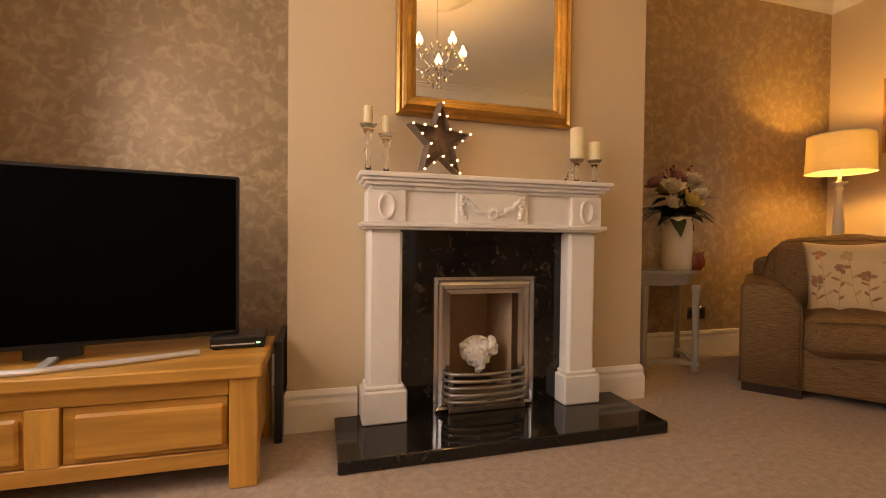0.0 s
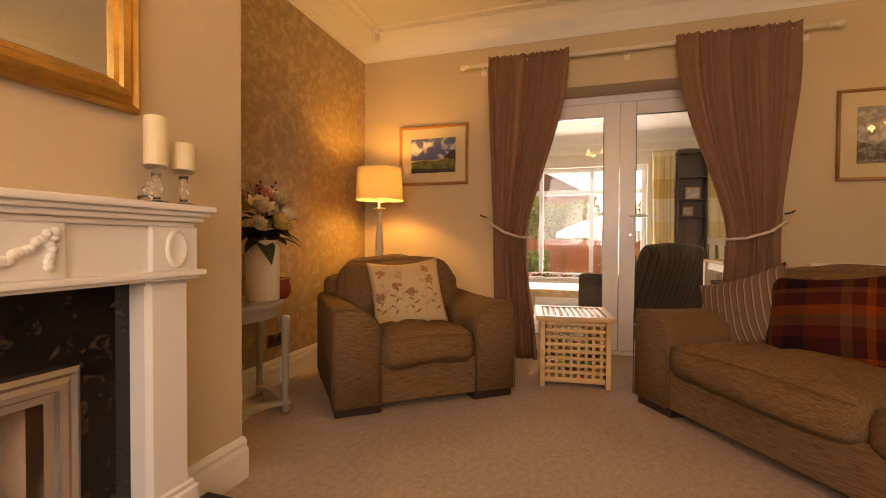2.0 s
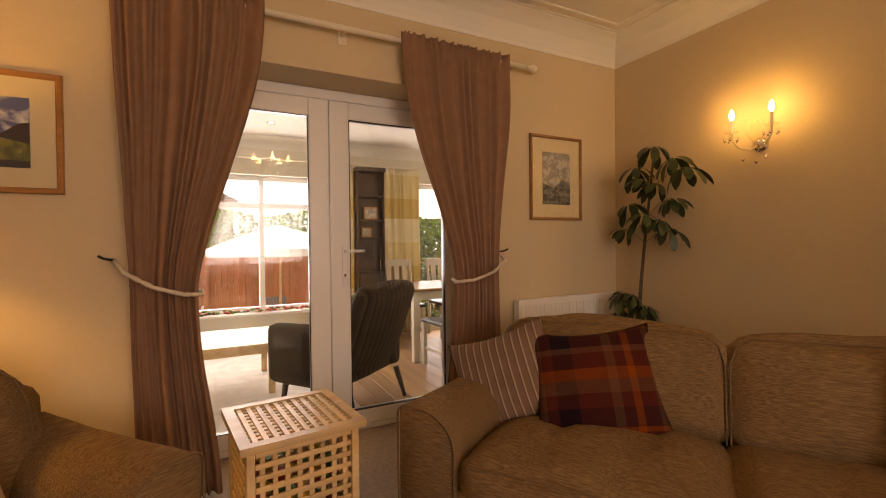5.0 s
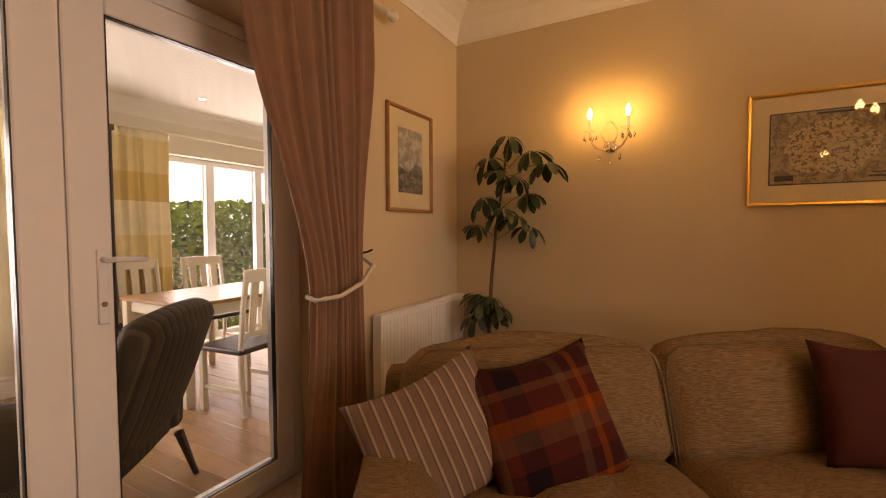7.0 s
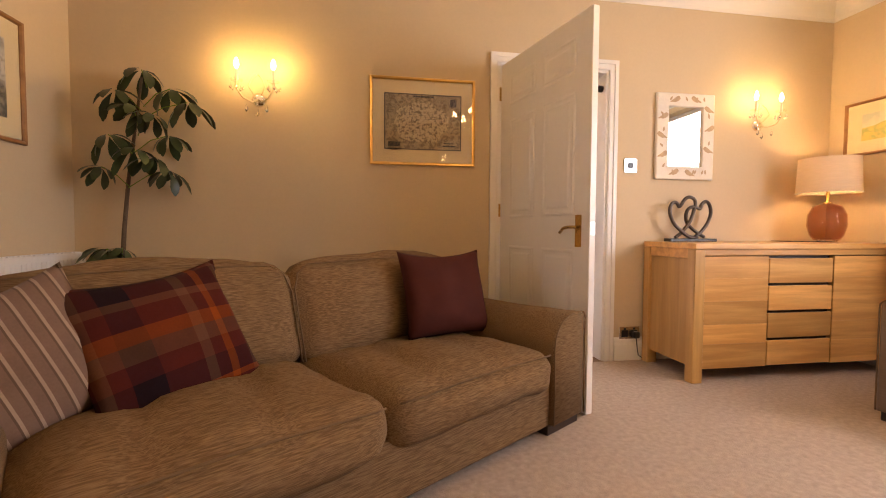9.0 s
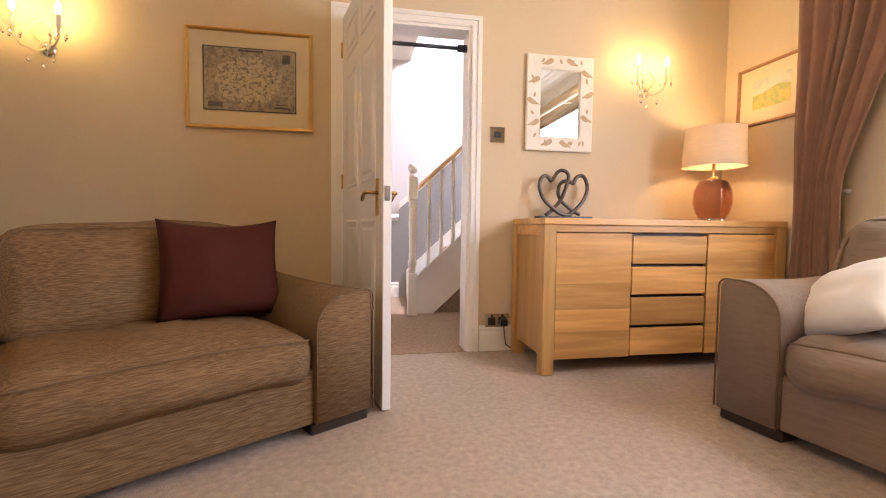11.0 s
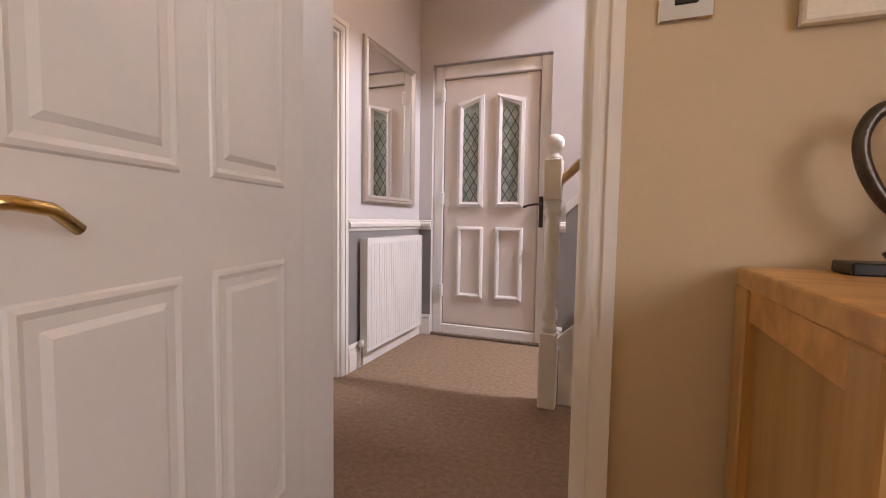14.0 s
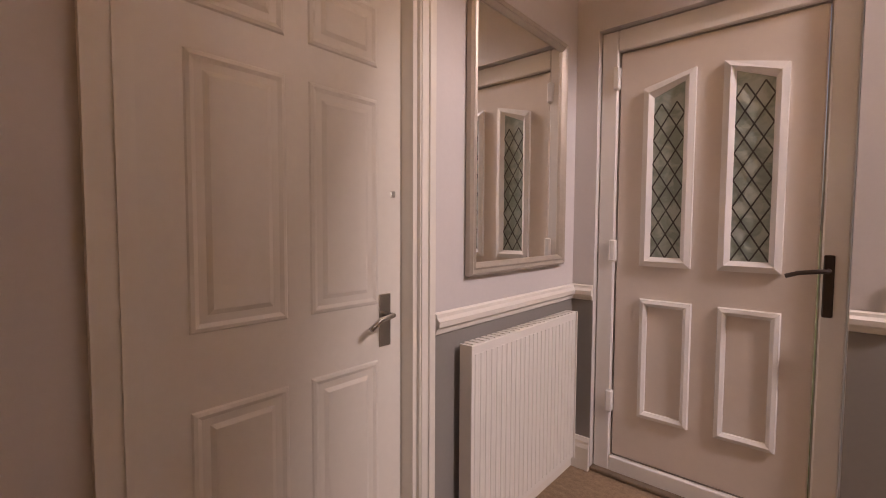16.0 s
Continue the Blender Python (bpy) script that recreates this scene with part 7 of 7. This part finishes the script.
# ---- dining room ----
DX, DC = 7.2, 2.50
tagged(part("floor_dining", boxes(((4.42, -4.6, -0.15), (7.5, 3.6, -0.02))), FLOOR_OAK), "oak floor of the dining room", "floor", kind="structure")
wall("wall_dining_east", "y", DX, 0.30, (-4.6, 3.6), 2.9, [(-0.22, 1.95, 0.43, 2.06), (-3.25, -1.45, 0.08, 2.06)], PAINT_DINING, -0.8)
wall("wall_dining_north", "x", 3.6, 0.15, (4.5, 7.5), 2.9, [], PAINT_DINING, -0.8)
wall("wall_dining_south", "x", -4.75, 0.15, (4.5, 7.5), 2.9, [], PAINT_DINING, -0.8)
tagged(part("wall_dining_west", boxes(((4.50, -4.6, 0), (4.512, -0.645, 2.9)), ((4.50, 1.345, 0), (4.512, 3.6, 2.9)), ((4.50, -0.645, 2.22), (4.512, 1.345, 2.9))), PAINT_DINING), kind="structure", category="wall")
tagged(part("ceiling_dining", boxes(((4.5, -4.6, DC), (7.5, 3.6, DC + 0.1))), CEILING), "white dining room ceiling", "ceiling", kind="structure")
tagged(part("cornice_dining", sweep_line([(4.512, 3.6), (4.512, -4.6), (7.2, -4.6), (7.2, 3.6)], [(a * 0.7, b * 0.7) for a, b in COVE], DC, True), CEILING), "white plaster coving", "coving", kind="structure")
tagged(part("baseboard_dining", sweep_line([(7.2, -1.44), (7.2, 3.6), (4.512, 3.6)], SKIRT), GLOSS), "white skirting board", "skirting", kind="structure")
rug = tagged(part("rug", boxes(((4.56, 0.05, 0.0), (7.15, 3.2, 0.016)), bevel=0.006), RUG), "thick cream rug on the oak floor", "rug")


def glazing(name, y0, y1, z0, z1, mull, transom, label):
    root = thing(name, pose(DX + 0.10, 0, 0), label, "window", kind="structure")
    bm = bmesh.new()
    add_box(bm, (0, y0, z0), (0.07, y0 + 0.055, z1), 0.003)
    add_box(bm, (0, y1 - 0.055, z0), (0.07, y1, z1), 0.003)
    add_box(bm, (0, y0 + 0.055, z0), (0.07, y1 - 0.055, z0 + 0.055), 0.003)
    add_box(bm, (0, y0 + 0.055, z1 - 0.055), (0.07, y1 - 0.055, z1), 0.003)
    for y, w in mull:
        add_box(bm, (0, y - w / 2, z0 + 0.055), (0.07, y + w / 2, z1 - 0.055), 0.003)
    if transom:
        add_box(bm, (-0.004, y0 + 0.055, transom - 0.035), (0.074, y1 - 0.055, transom + 0.035), 0.003)
    part("window_frame", bm, UPVC, root)
    edges = [y0 + 0.05] + [m[0] for m in mull] + [y1 - 0.05]
    for a, b in zip(edges, edges[1:]):
        for c, d in ([(z0 + 0.05, transom), (transom, z1 - 0.05)] if transom else [(z0 + 0.05, z1 - 0.05)]):
            p = part("pane", boxes(((0.03, a, c), (0.036, b, d))), PANE, root)
            p.visible_shadow = False
    return root


g1 = glazing("window_2", -0.215, 1.945, 0.435, 2.055, [(0.52, 0.06), (1.25, 0.06)], 1.70, "wide white framed garden window with top lights")
part("window_sill", boxes(((-0.16, -0.215, 0.405), (0.0, 1.945, 0.432)), bevel=0.005), GLOSS, g1)
glazing("window_3", -3.245, -1.455, 0.085, 2.055, [(-2.02, 0.10), (-2.65, 0.10)], None, "white framed sliding patio doors to the garden")
garland = thing("flower_garland", pose(DX + 0.02, 0, 0.434), "red and cream flower garland along the window sill", "garland", kind="stuff")
random.seed(8)
for mt, n in ((mat("red_petal", (0.40, 0.04, 0.04), 0.6), 60), (PETAL_CREAM, 30), (LEAF_YELLOW, 40)):
    bm = bmesh.new()
    for k in range(n):
        add_ball(bm, (random.uniform(-0.05, 0.03), random.uniform(-0.15, 1.9), random.uniform(0.012, 0.05)), (0.02, random.uniform(0.015, 0.03), 0.014), 6, 5)
    part("blossom", bm, mt, garland, smooth=True)
EC = pose(DX - 0.10, 0, 0.03, 0, 0, -90)
for x0, x1 in ((0.27, 0.54), (0.93, 1.46), (-2.25, -1.90), (3.2, 3.55)):
    curtain("curtain", EC, 2.20, (x0, x1), None, 0, (x0 + 0.02, x1 + 0.01), 6, 0.03, YELLOW_CURTAIN, "cream and gold banded dining room curtain", "dining curtains")
pl = thing("curtain_pole", pose(DX - 0.10, 0, 2.24), "pale curtain pole over the dining windows", "curtain pole")
part("rod", cyl((0, 2.35, 0), (0, -3.6, 0), 0.012, n=10), POLE, pl)
for y in (2.2, 0.8, -0.7, -2.2, -3.4):
    part("bracket", boxes(((0, y - 0.01, -0.01), (0.099, y + 0.01, 0.01))), POLE, pl)
for k, (x, y) in enumerate(((6.47, 0.48), (6.59, -1.50), (5.3, 0.48), (5.4, -1.5), (5.4, 2.3), (6.5, 2.3))):
    dl = thing("downlight", pose(x, y, DC), "small lit recessed ceiling downlight", "downlight", "dining downlights")
    part("bezel", lathe([(0.030, -0.001), (0.046, -0.001), (0.046, -0.006), (0.032, -0.009), (0.030, -0.001)], 20), POLISHED, dl)
    part("lamp", lathe([(0, -0.003), (0.030, -0.003), (0.030, -0.001), (0, -0.001)], 16), DOWNLIGHT, dl)


def small_table(name, m, w, d, h, material, top_mat, label, leg=0.05, apron=0.06, category="table"):
    root = thing(name, m, label, category)
    part("tabletop", boxes(((-w / 2, -d / 2, h - 0.03), (w / 2, d / 2, h)), bevel=0.006, seg=2), top_mat, root)
    for x in (-1, 1):
        for y in (-1, 1):
            part("leg", boxes(((x * (w / 2 - 0.05) - leg / 2, y * (d / 2 - 0.05) - leg / 2, 0), (x * (w / 2 - 0.05) + leg / 2, y * (d / 2 - 0.05) + leg / 2, h - 0.03)), bevel=0.003), material, root)
    for y in (-1, 1):
        part("apron", boxes(((-w / 2 + 0.07, y * (d / 2 - 0.055) - 0.01, h - 0.03 - apron), (w / 2 - 0.07, y * (d / 2 - 0.055) + 0.01, h - 0.03))), material, root)
    for x in (-1, 1):
        part("apron", boxes(((x * (w / 2 - 0.055) - 0.01, -d / 2 + 0.07, h - 0.03 - apron), (x * (w / 2 - 0.055) + 0.01, d / 2 - 0.07, h - 0.03))), material, root)
    return root


small_table("coffee_table", pose(5.80, 0.93, 0.016), 0.80, 0.74, 0.42, ACACIA, ACACIA, "pale wood coffee table on the rug", category="coffee table")
small_table("dining_table", pose(6.17, -1.60, 0), 0.88, 1.65, 0.76, CREAM_PAINT, FLOOR_OAK, "dining table with an oak top and cream painted legs", 0.07, 0.09, "dining table")


def dining_chair(m, label):
    root = thing("dining_chair", m, label, "chair", "chairs round the dining table")
    part("seat", boxes(((-0.22, -0.21, 0.43), (0.22, 0.21, 0.47)), bevel=0.012, seg=2), DARK_WOOD, root, "dark padded seat")
    for x in (-0.195, 0.195):
        part("front_leg", boxes(((x - 0.02, 0.16, 0), (x + 0.02, 0.20, 0.43)), bevel=0.003), CREAM_PAINT, root)
        part("back_leg", tube([(x, -0.22, 0), (x, -0.19, 0.25), (x, -0.19, 0.46), (x, -0.22, 0.75), (x, -0.26, 1.0)], 0.02, 6), CREAM_PAINT, root)
        part("side_stretcher", boxes(((x - 0.01, -0.18, 0.16), (x + 0.01, 0.17, 0.19))), CREAM_PAINT, root)
    part("top_rail", boxes(((-0.215, -0.275, 0.93), (0.215, -0.245, 1.02)), bevel=0.008, seg=2), CREAM_PAINT, root)
    part("lower_rail", boxes(((-0.18, -0.21, 0.54), (0.18, -0.188, 0.58)), bevel=0.003), CREAM_PAINT, root)
    for x in (-0.11, 0.0, 0.11):
        part("back_slat", prism([(x - 0.028, 0.57), (x + 0.028, 0.57), (x + 0.034, 0.94), (x - 0.034, 0.94)], 0.012), CREAM_PAINT, root).matrix_basis = Matrix.Translation((0, -0.205, 0)) @ Matrix.Translation((0, 0, 0.57)) @ pose(0, 0, 0, 7.5, 0, 0) @ Matrix.Translation((0, 0, -0.57))
    return root


dc = dining_chair(pose(5.50, -1.08, 0, 0, 0, -84), "cream painted slat-back dining chair with a dark seat")
for x, y, a in ((5.55, -1.85, -90), (6.80, -1.10, 90), (6.80, -1.75, 90)):
    copy_thing(dc, pose(x, y, 0, 0, 0, a))

# grey striped easy chair, seen from behind
ec = thing("easy_chair", pose(4.98, 0.15, 0, 0, 0, -52), "dark grey striped high-back easy chair with wooden legs", "armchair")
bm = soft_box((0.66, 0.15, 0.64), 0.06, 0.03, 12, 0.004, 2)
bk = part("back", bm, GREY_STRIPE, ec, smooth=True)
bk.matrix_basis = pose(0, -0.33, 0.63, 21)
part("seat", soft_box((0.60, 0.62, 0.20), 0.05, 0.02, 10, 0.004, 3, (0, 0.03, 0.34)), GREY_STRIPE, ec, smooth=True)
for s in (-1, 1):
    part("arm", soft_box((0.12, 0.64, 0.42), 0.05, 0.01, 8, 0.003, 4, (s * 0.36, 0.03, 0.45)), GREY_STRIPE, ec, smooth=True)
    for y in (-0.30, 0.26):
        part("leg", tube([(s * 0.31, y, 0.24), (s * 0.33, y + (-0.07 if y < 0 else 0.03), 0.0)], 0.024, 8, taper=lambda u: 1 - 0.4 * u), DARK_WOOD, ec)
tagged_at(part("scatter_cushion", pillow(0.42, 0.40, 0.14, 14, 3.3), OLIVE, smooth=True), pose(4.98, 0.15, 0, 0, 0, -52) @ pose(0.05, -0.06, 0.66, -20), "olive cushion on the striped easy chair", "cushion", "scatter cushions")

# made-up tall cabinet between the dining windows, for a dark upright patch in the glass
cab = thing("tall_cabinet", pose(6.93, -0.735, 0), "tall dark stand-in cabinet added between the dining windows", "cabinet")
part("side_panel", boxes(((0, -0.175, 0), (0.15, -0.155, 2.14)), bevel=0.003), DARK_WOOD, cab)
part("side_panel", boxes(((0, 0.155, 0), (0.15, 0.175, 2.14)), bevel=0.003), DARK_WOOD, cab)
part("back_panel", boxes(((0.14, -0.155, 0.04), (0.15, 0.155, 2.14))), DARK_WOOD, cab)
part("cornice_top", boxes(((-0.02, -0.19, 2.14), (0.15, 0.19, 2.19)), bevel=0.008, seg=2), DARK_WOOD, cab)
part("plinth", boxes(((0.005, -0.155, 0), (0.14, 0.155, 0.08))), DARK_WOOD, cab)
for z in (0.86, 1.30, 1.52, 1.82):
    part("shelf", boxes(((0.01, -0.155, z), (0.14, 0.155, z + 0.018)), bevel=0.002), DARK_WOOD, cab)
cd = part("door", boxes(((-0.012, -0.153, 0.085), (0.006, 0.153, 0.855)), bevel=0.003), DARK_WOOD, cab)
part("knob", ball((-0.022, 0.12, 0.50), 0.012, 10, 8), BRASS, cd, smooth=True)
# pictures added for the pale marks in that dark patch
for z0, z1, y0, y1 in ((1.54, 1.70, -0.10, 0.08), (1.32, 1.44, -0.02, 0.11)):
    fr = thing("photo_frame", pose(6.99, -0.735, 0), "small framed picture added on a shelf of the dark stand-in cabinet", "picture frame", "cabinet photo frames")
    part("frame", boxes(((0, y0, z0 - 0.002), (0.012, y1, z1)), bevel=0.003), PICTURE_WOOD, fr)
    part("print", boxes(((-0.002, y0 + 0.02, z0 + 0.02), (0.0, y1 - 0.02, z1 - 0.02))), PRINT_GREY, fr)

# ---- outside ----
tagged(part("ground", boxes(((-400, -400, -1.2), (400, 400, -0.8))), LAWN), "lawn and ground round the house", "ground", kind="structure")
pat = tagged(part("pavement", boxes(((7.5, -5, -0.85), (12.6, 5, -0.79))), PATIO), "pale paved patio behind the house", "patio", kind="structure")
slab = part("paving_slab", boxes(((0, 0, 0), (0.592, 0.592, 0.035)), bevel=0.005), PATIO, pat)
slab.matrix_basis = pose(7.55, -4.2, -0.79)
for k in range(1, 8 * 14):
    twin(slab, "paving_slab", pose(7.55 + 0.6 * (k % 8), -4.2 + 0.6 * (k // 8), -0.79), pat)
fen = thing("garden_fence", pose(13.0, 0, -0.8), "orange-stained close-boarded garden fence", "fence")
board = part("board", boxes(((0, -0.06, 0.05), (0.018, 0.06, 1.80)), bevel=0.003), FENCE, fen)
board.matrix_basis = pose(0, -6.0, 0)
for k in range(1, 100):
    twin(board, "board", pose(0.006 * (k % 2), -6.0 + 0.125 * k, 0), fen)
for k in range(7):
    part("post", boxes(((0.02, -6.0 + 2.0 * k - 0.05, 0), (0.12, -6.0 + 2.0 * k + 0.05, 1.86)), bevel=0.004), FENCE, fen)


def hedge(name, m, size, n, seed, label):
    """A clipped hedge or bush of many leaves round twiggy stems."""
    root = thing(name, m, label, "hedge", "garden hedges")
    random.seed(seed)
    for k in range(max(2, int(size[1] / 0.8))):
        y = -size[1] / 2 + (k + 0.5) * size[1] / max(2, int(size[1] / 0.8))
        part("stem", tube([(0, y, 0), (random.uniform(-0.1, 0.1), y + 0.05, size[2] * 0.4), (random.uniform(-0.2, 0.2), y - 0.1, size[2] * 0.85)], 0.03, 6, taper=lambda u: 1 - 0.7 * u), BARK, root)
    for mt, share in ((LEAF_YELLOW, 0.75), (LEAF, 0.25)):
        verts, faces = [], []
        for k in range(int(n * share)):
            y, z = random.uniform(-0.5, 0.5) * size[1], random.random() ** 0.8
            lump = 1 + 0.35 * noise.noise(Vector((y * 0.8, z * 3, seed)))
            x = random.uniform(-0.5, 0.5) * size[0] * lump
            p = Vector((x, y, z * size[2] * (0.9 + 0.12 * noise.noise(Vector((y * 0.9, seed, 0))))))
            m3 = Euler((random.uniform(0, 6), random.uniform(0, 6), random.uniform(0, 6))).to_matrix()
            s = random.uniform(0.035, 0.075)
            b = len(verts)
            for q in ((-0.5, 0, 0), (0, -0.9, 0.1), (0.5, 0, 0), (0, 1.0, -0.12)):
                verts.append(p + m3 @ Vector(q) * s)
            faces.append((b, b + 1, b + 2, b + 3))
        me = bpy.data.meshes.new("foliage")
        me.from_pydata(verts, [], faces)
        me.materials.append(mt)
        o = new("foliage", me)
        o.parent = root
        tagged(o, kind="stuff")
    return root


hedge("hedge", pose(13.7, 1.5, -0.8), (0.9, 8.0, 3.2), 18000, 1, "tall bushy green hedge behind the fence")
hedge("hedge", pose(10.4, -3.8, -0.8), (0.9, 4.6, 2.9), 20000, 2, "tall bushy green hedge beyond the patio")
hedge("hedge", pose(12.5, 2.6, -0.8), (0.6, 2.2, 1.7), 5000, 3, "leafy shrub in front of the fence")
par = thing("garden_parasol", pose(10.0, 0.0, -0.755), "open white canvas parasol over the patio table", "parasol")
part("pole", cyl((0, 0, 0), (0, 0, 2.32), 0.022, n=10), ACACIA, par)
part("base", lathe([(0, 0), (0.25, 0), (0.25, 0.05), (0.06, 0.10), (0, 0.10)], 20), GREY_WOOD, par)
bm = bmesh.new()
apex = bm.verts.new((0, 0, 2.34))
rim = []
for k in range(32):
    a = 2 * math.pi * k / 32
    r = 1.18 * (1 - 0.035 * abs(math.sin(4 * a)))
    rim.append((bm.verts.new((r * 0.5 * math.cos(a), r * 0.5 * math.sin(a), 2.16)), bm.verts.new((r * math.cos(a), r * math.sin(a), 1.92)), bm.verts.new((r * math.cos(a), r * math.sin(a), 1.80))))
for k in range(32):
    p, q = rim[k], rim[(k + 1) % 32]
    bm.faces.new((apex, p[0], q[0]))
    bm.faces.new((p[0], p[1], q[1], q[0]))
    bm.faces.new((p[1], p[2], q[2], q[1]))
part("canopy", bm, CANVAS, par)
for k in range(8):
    a = 2 * math.pi * k / 8
    part("rib", cyl((0, 0, 2.27), (1.13 * math.cos(a), 1.13 * math.sin(a), 1.90), 0.008, n=6), ACACIA, par)
gt = thing("garden_table", pose(10.0, 0.15, -0.755), "round grey patio table", "garden table")
part("tabletop", lathe([(0.03, 0.70), (0.55, 0.70), (0.56, 0.715), (0.55, 0.73), (0.03, 0.73), (0.03, 0.70)], 32), GREY_WOOD, gt)
for k in range(4):
    a = math.pi / 4 + k * math.pi / 2
    part("leg", cyl((0.40 * math.cos(a), 0.40 * math.sin(a), 0), (0.33 * math.cos(a), 0.33 * math.sin(a), 0.70), 0.022, n=8), GREY_WOOD, gt)


def garden_chair(m):
    root = thing("garden_chair", m, "grey slatted patio chair", "garden chair", "patio chairs")
    for k in range(6):
        part("seat_slat", boxes(((-0.22, -0.22 + 0.075 * k, 0.42), (0.22, -0.16 + 0.075 * k, 0.44)), bevel=0.003), GREY_WOOD, root)
    for k in range(6):
        part("back_slat", boxes(((-0.21 + 0.073 * k, -0.25, 0.46), (-0.155 + 0.073 * k, -0.23, 0.90)), bevel=0.003), GREY_WOOD, root)
    part("top_rail", boxes(((-0.23, -0.26, 0.88), (0.23, -0.225, 0.94)), bevel=0.004), GREY_WOOD, root)
    for x in (-0.21, 0.21):
        for y in (-0.24, 0.22):
            part("leg", boxes(((x - 0.02, y - 0.02, 0), (x + 0.02, y + 0.02, 0.44 if y > 0 else 0.90)), bevel=0.003), GREY_WOOD, root)
    return root


gc = garden_chair(pose(9.15, 0.15, -0.755, 0, 0, -90))
for x, y, a in ((10.8, 0.0, 90), (10.0, 1.0, 180), (10.1, -0.75, 0)):
    copy_thing(gc, pose(x, y, -0.755, 0, 0, a))
nh = thing("neighbour_house", pose(36, 6, -0.8), "red brick neighbouring house beyond the hedge", "house")
part("wall", boxes(((0, -6, 0), (8, 6, 5.2))), BRICK, nh)
part("roof", prism([(-6.4, 5.2), (6.4, 5.2), (0, 8.4)], 8.4, "x"), mat("brown_roof_tile", (0.16, 0.09, 0.06), 0.8), nh)
for y in (-3.5, 0, 3.5):
    w = part("window", boxes(((-0.05, y - 0.7, 3.2), (0.02, y + 0.7, 4.4))), UPVC, nh)
    part("pane", boxes(((-0.06, y - 0.6, 3.3), (-0.045, y - 0.03, 4.3)), ((-0.06, y + 0.03, 3.3), (-0.045, y + 0.6, 4.3))), SCREEN, w)

# oak boards of the dining floor
fl_d = bpy.data.objects["floor_dining"]
plank = part("plank", boxes(((0, 0, -0.02), (2.76, 0.136, -0.001)), bevel=0.0015), FLOOR_OAK, fl_d)
plank.matrix_basis = pose(4.45, -4.55, 0)
for k in range(1, 58):
    twin(plank, "plank", pose(4.45, -4.55 + 0.139 * k, 0), fl_d)
# bright overcast sky low in the distance
bd = part("backdrop", boxes(((70, -90, -1), (70.5, 90, 60))), glow("overcast_sky", (0.82, 0.91, 1.0), 1.6))
tagged(bd, "bright overcast sky in the far distance", "sky", kind="structure")
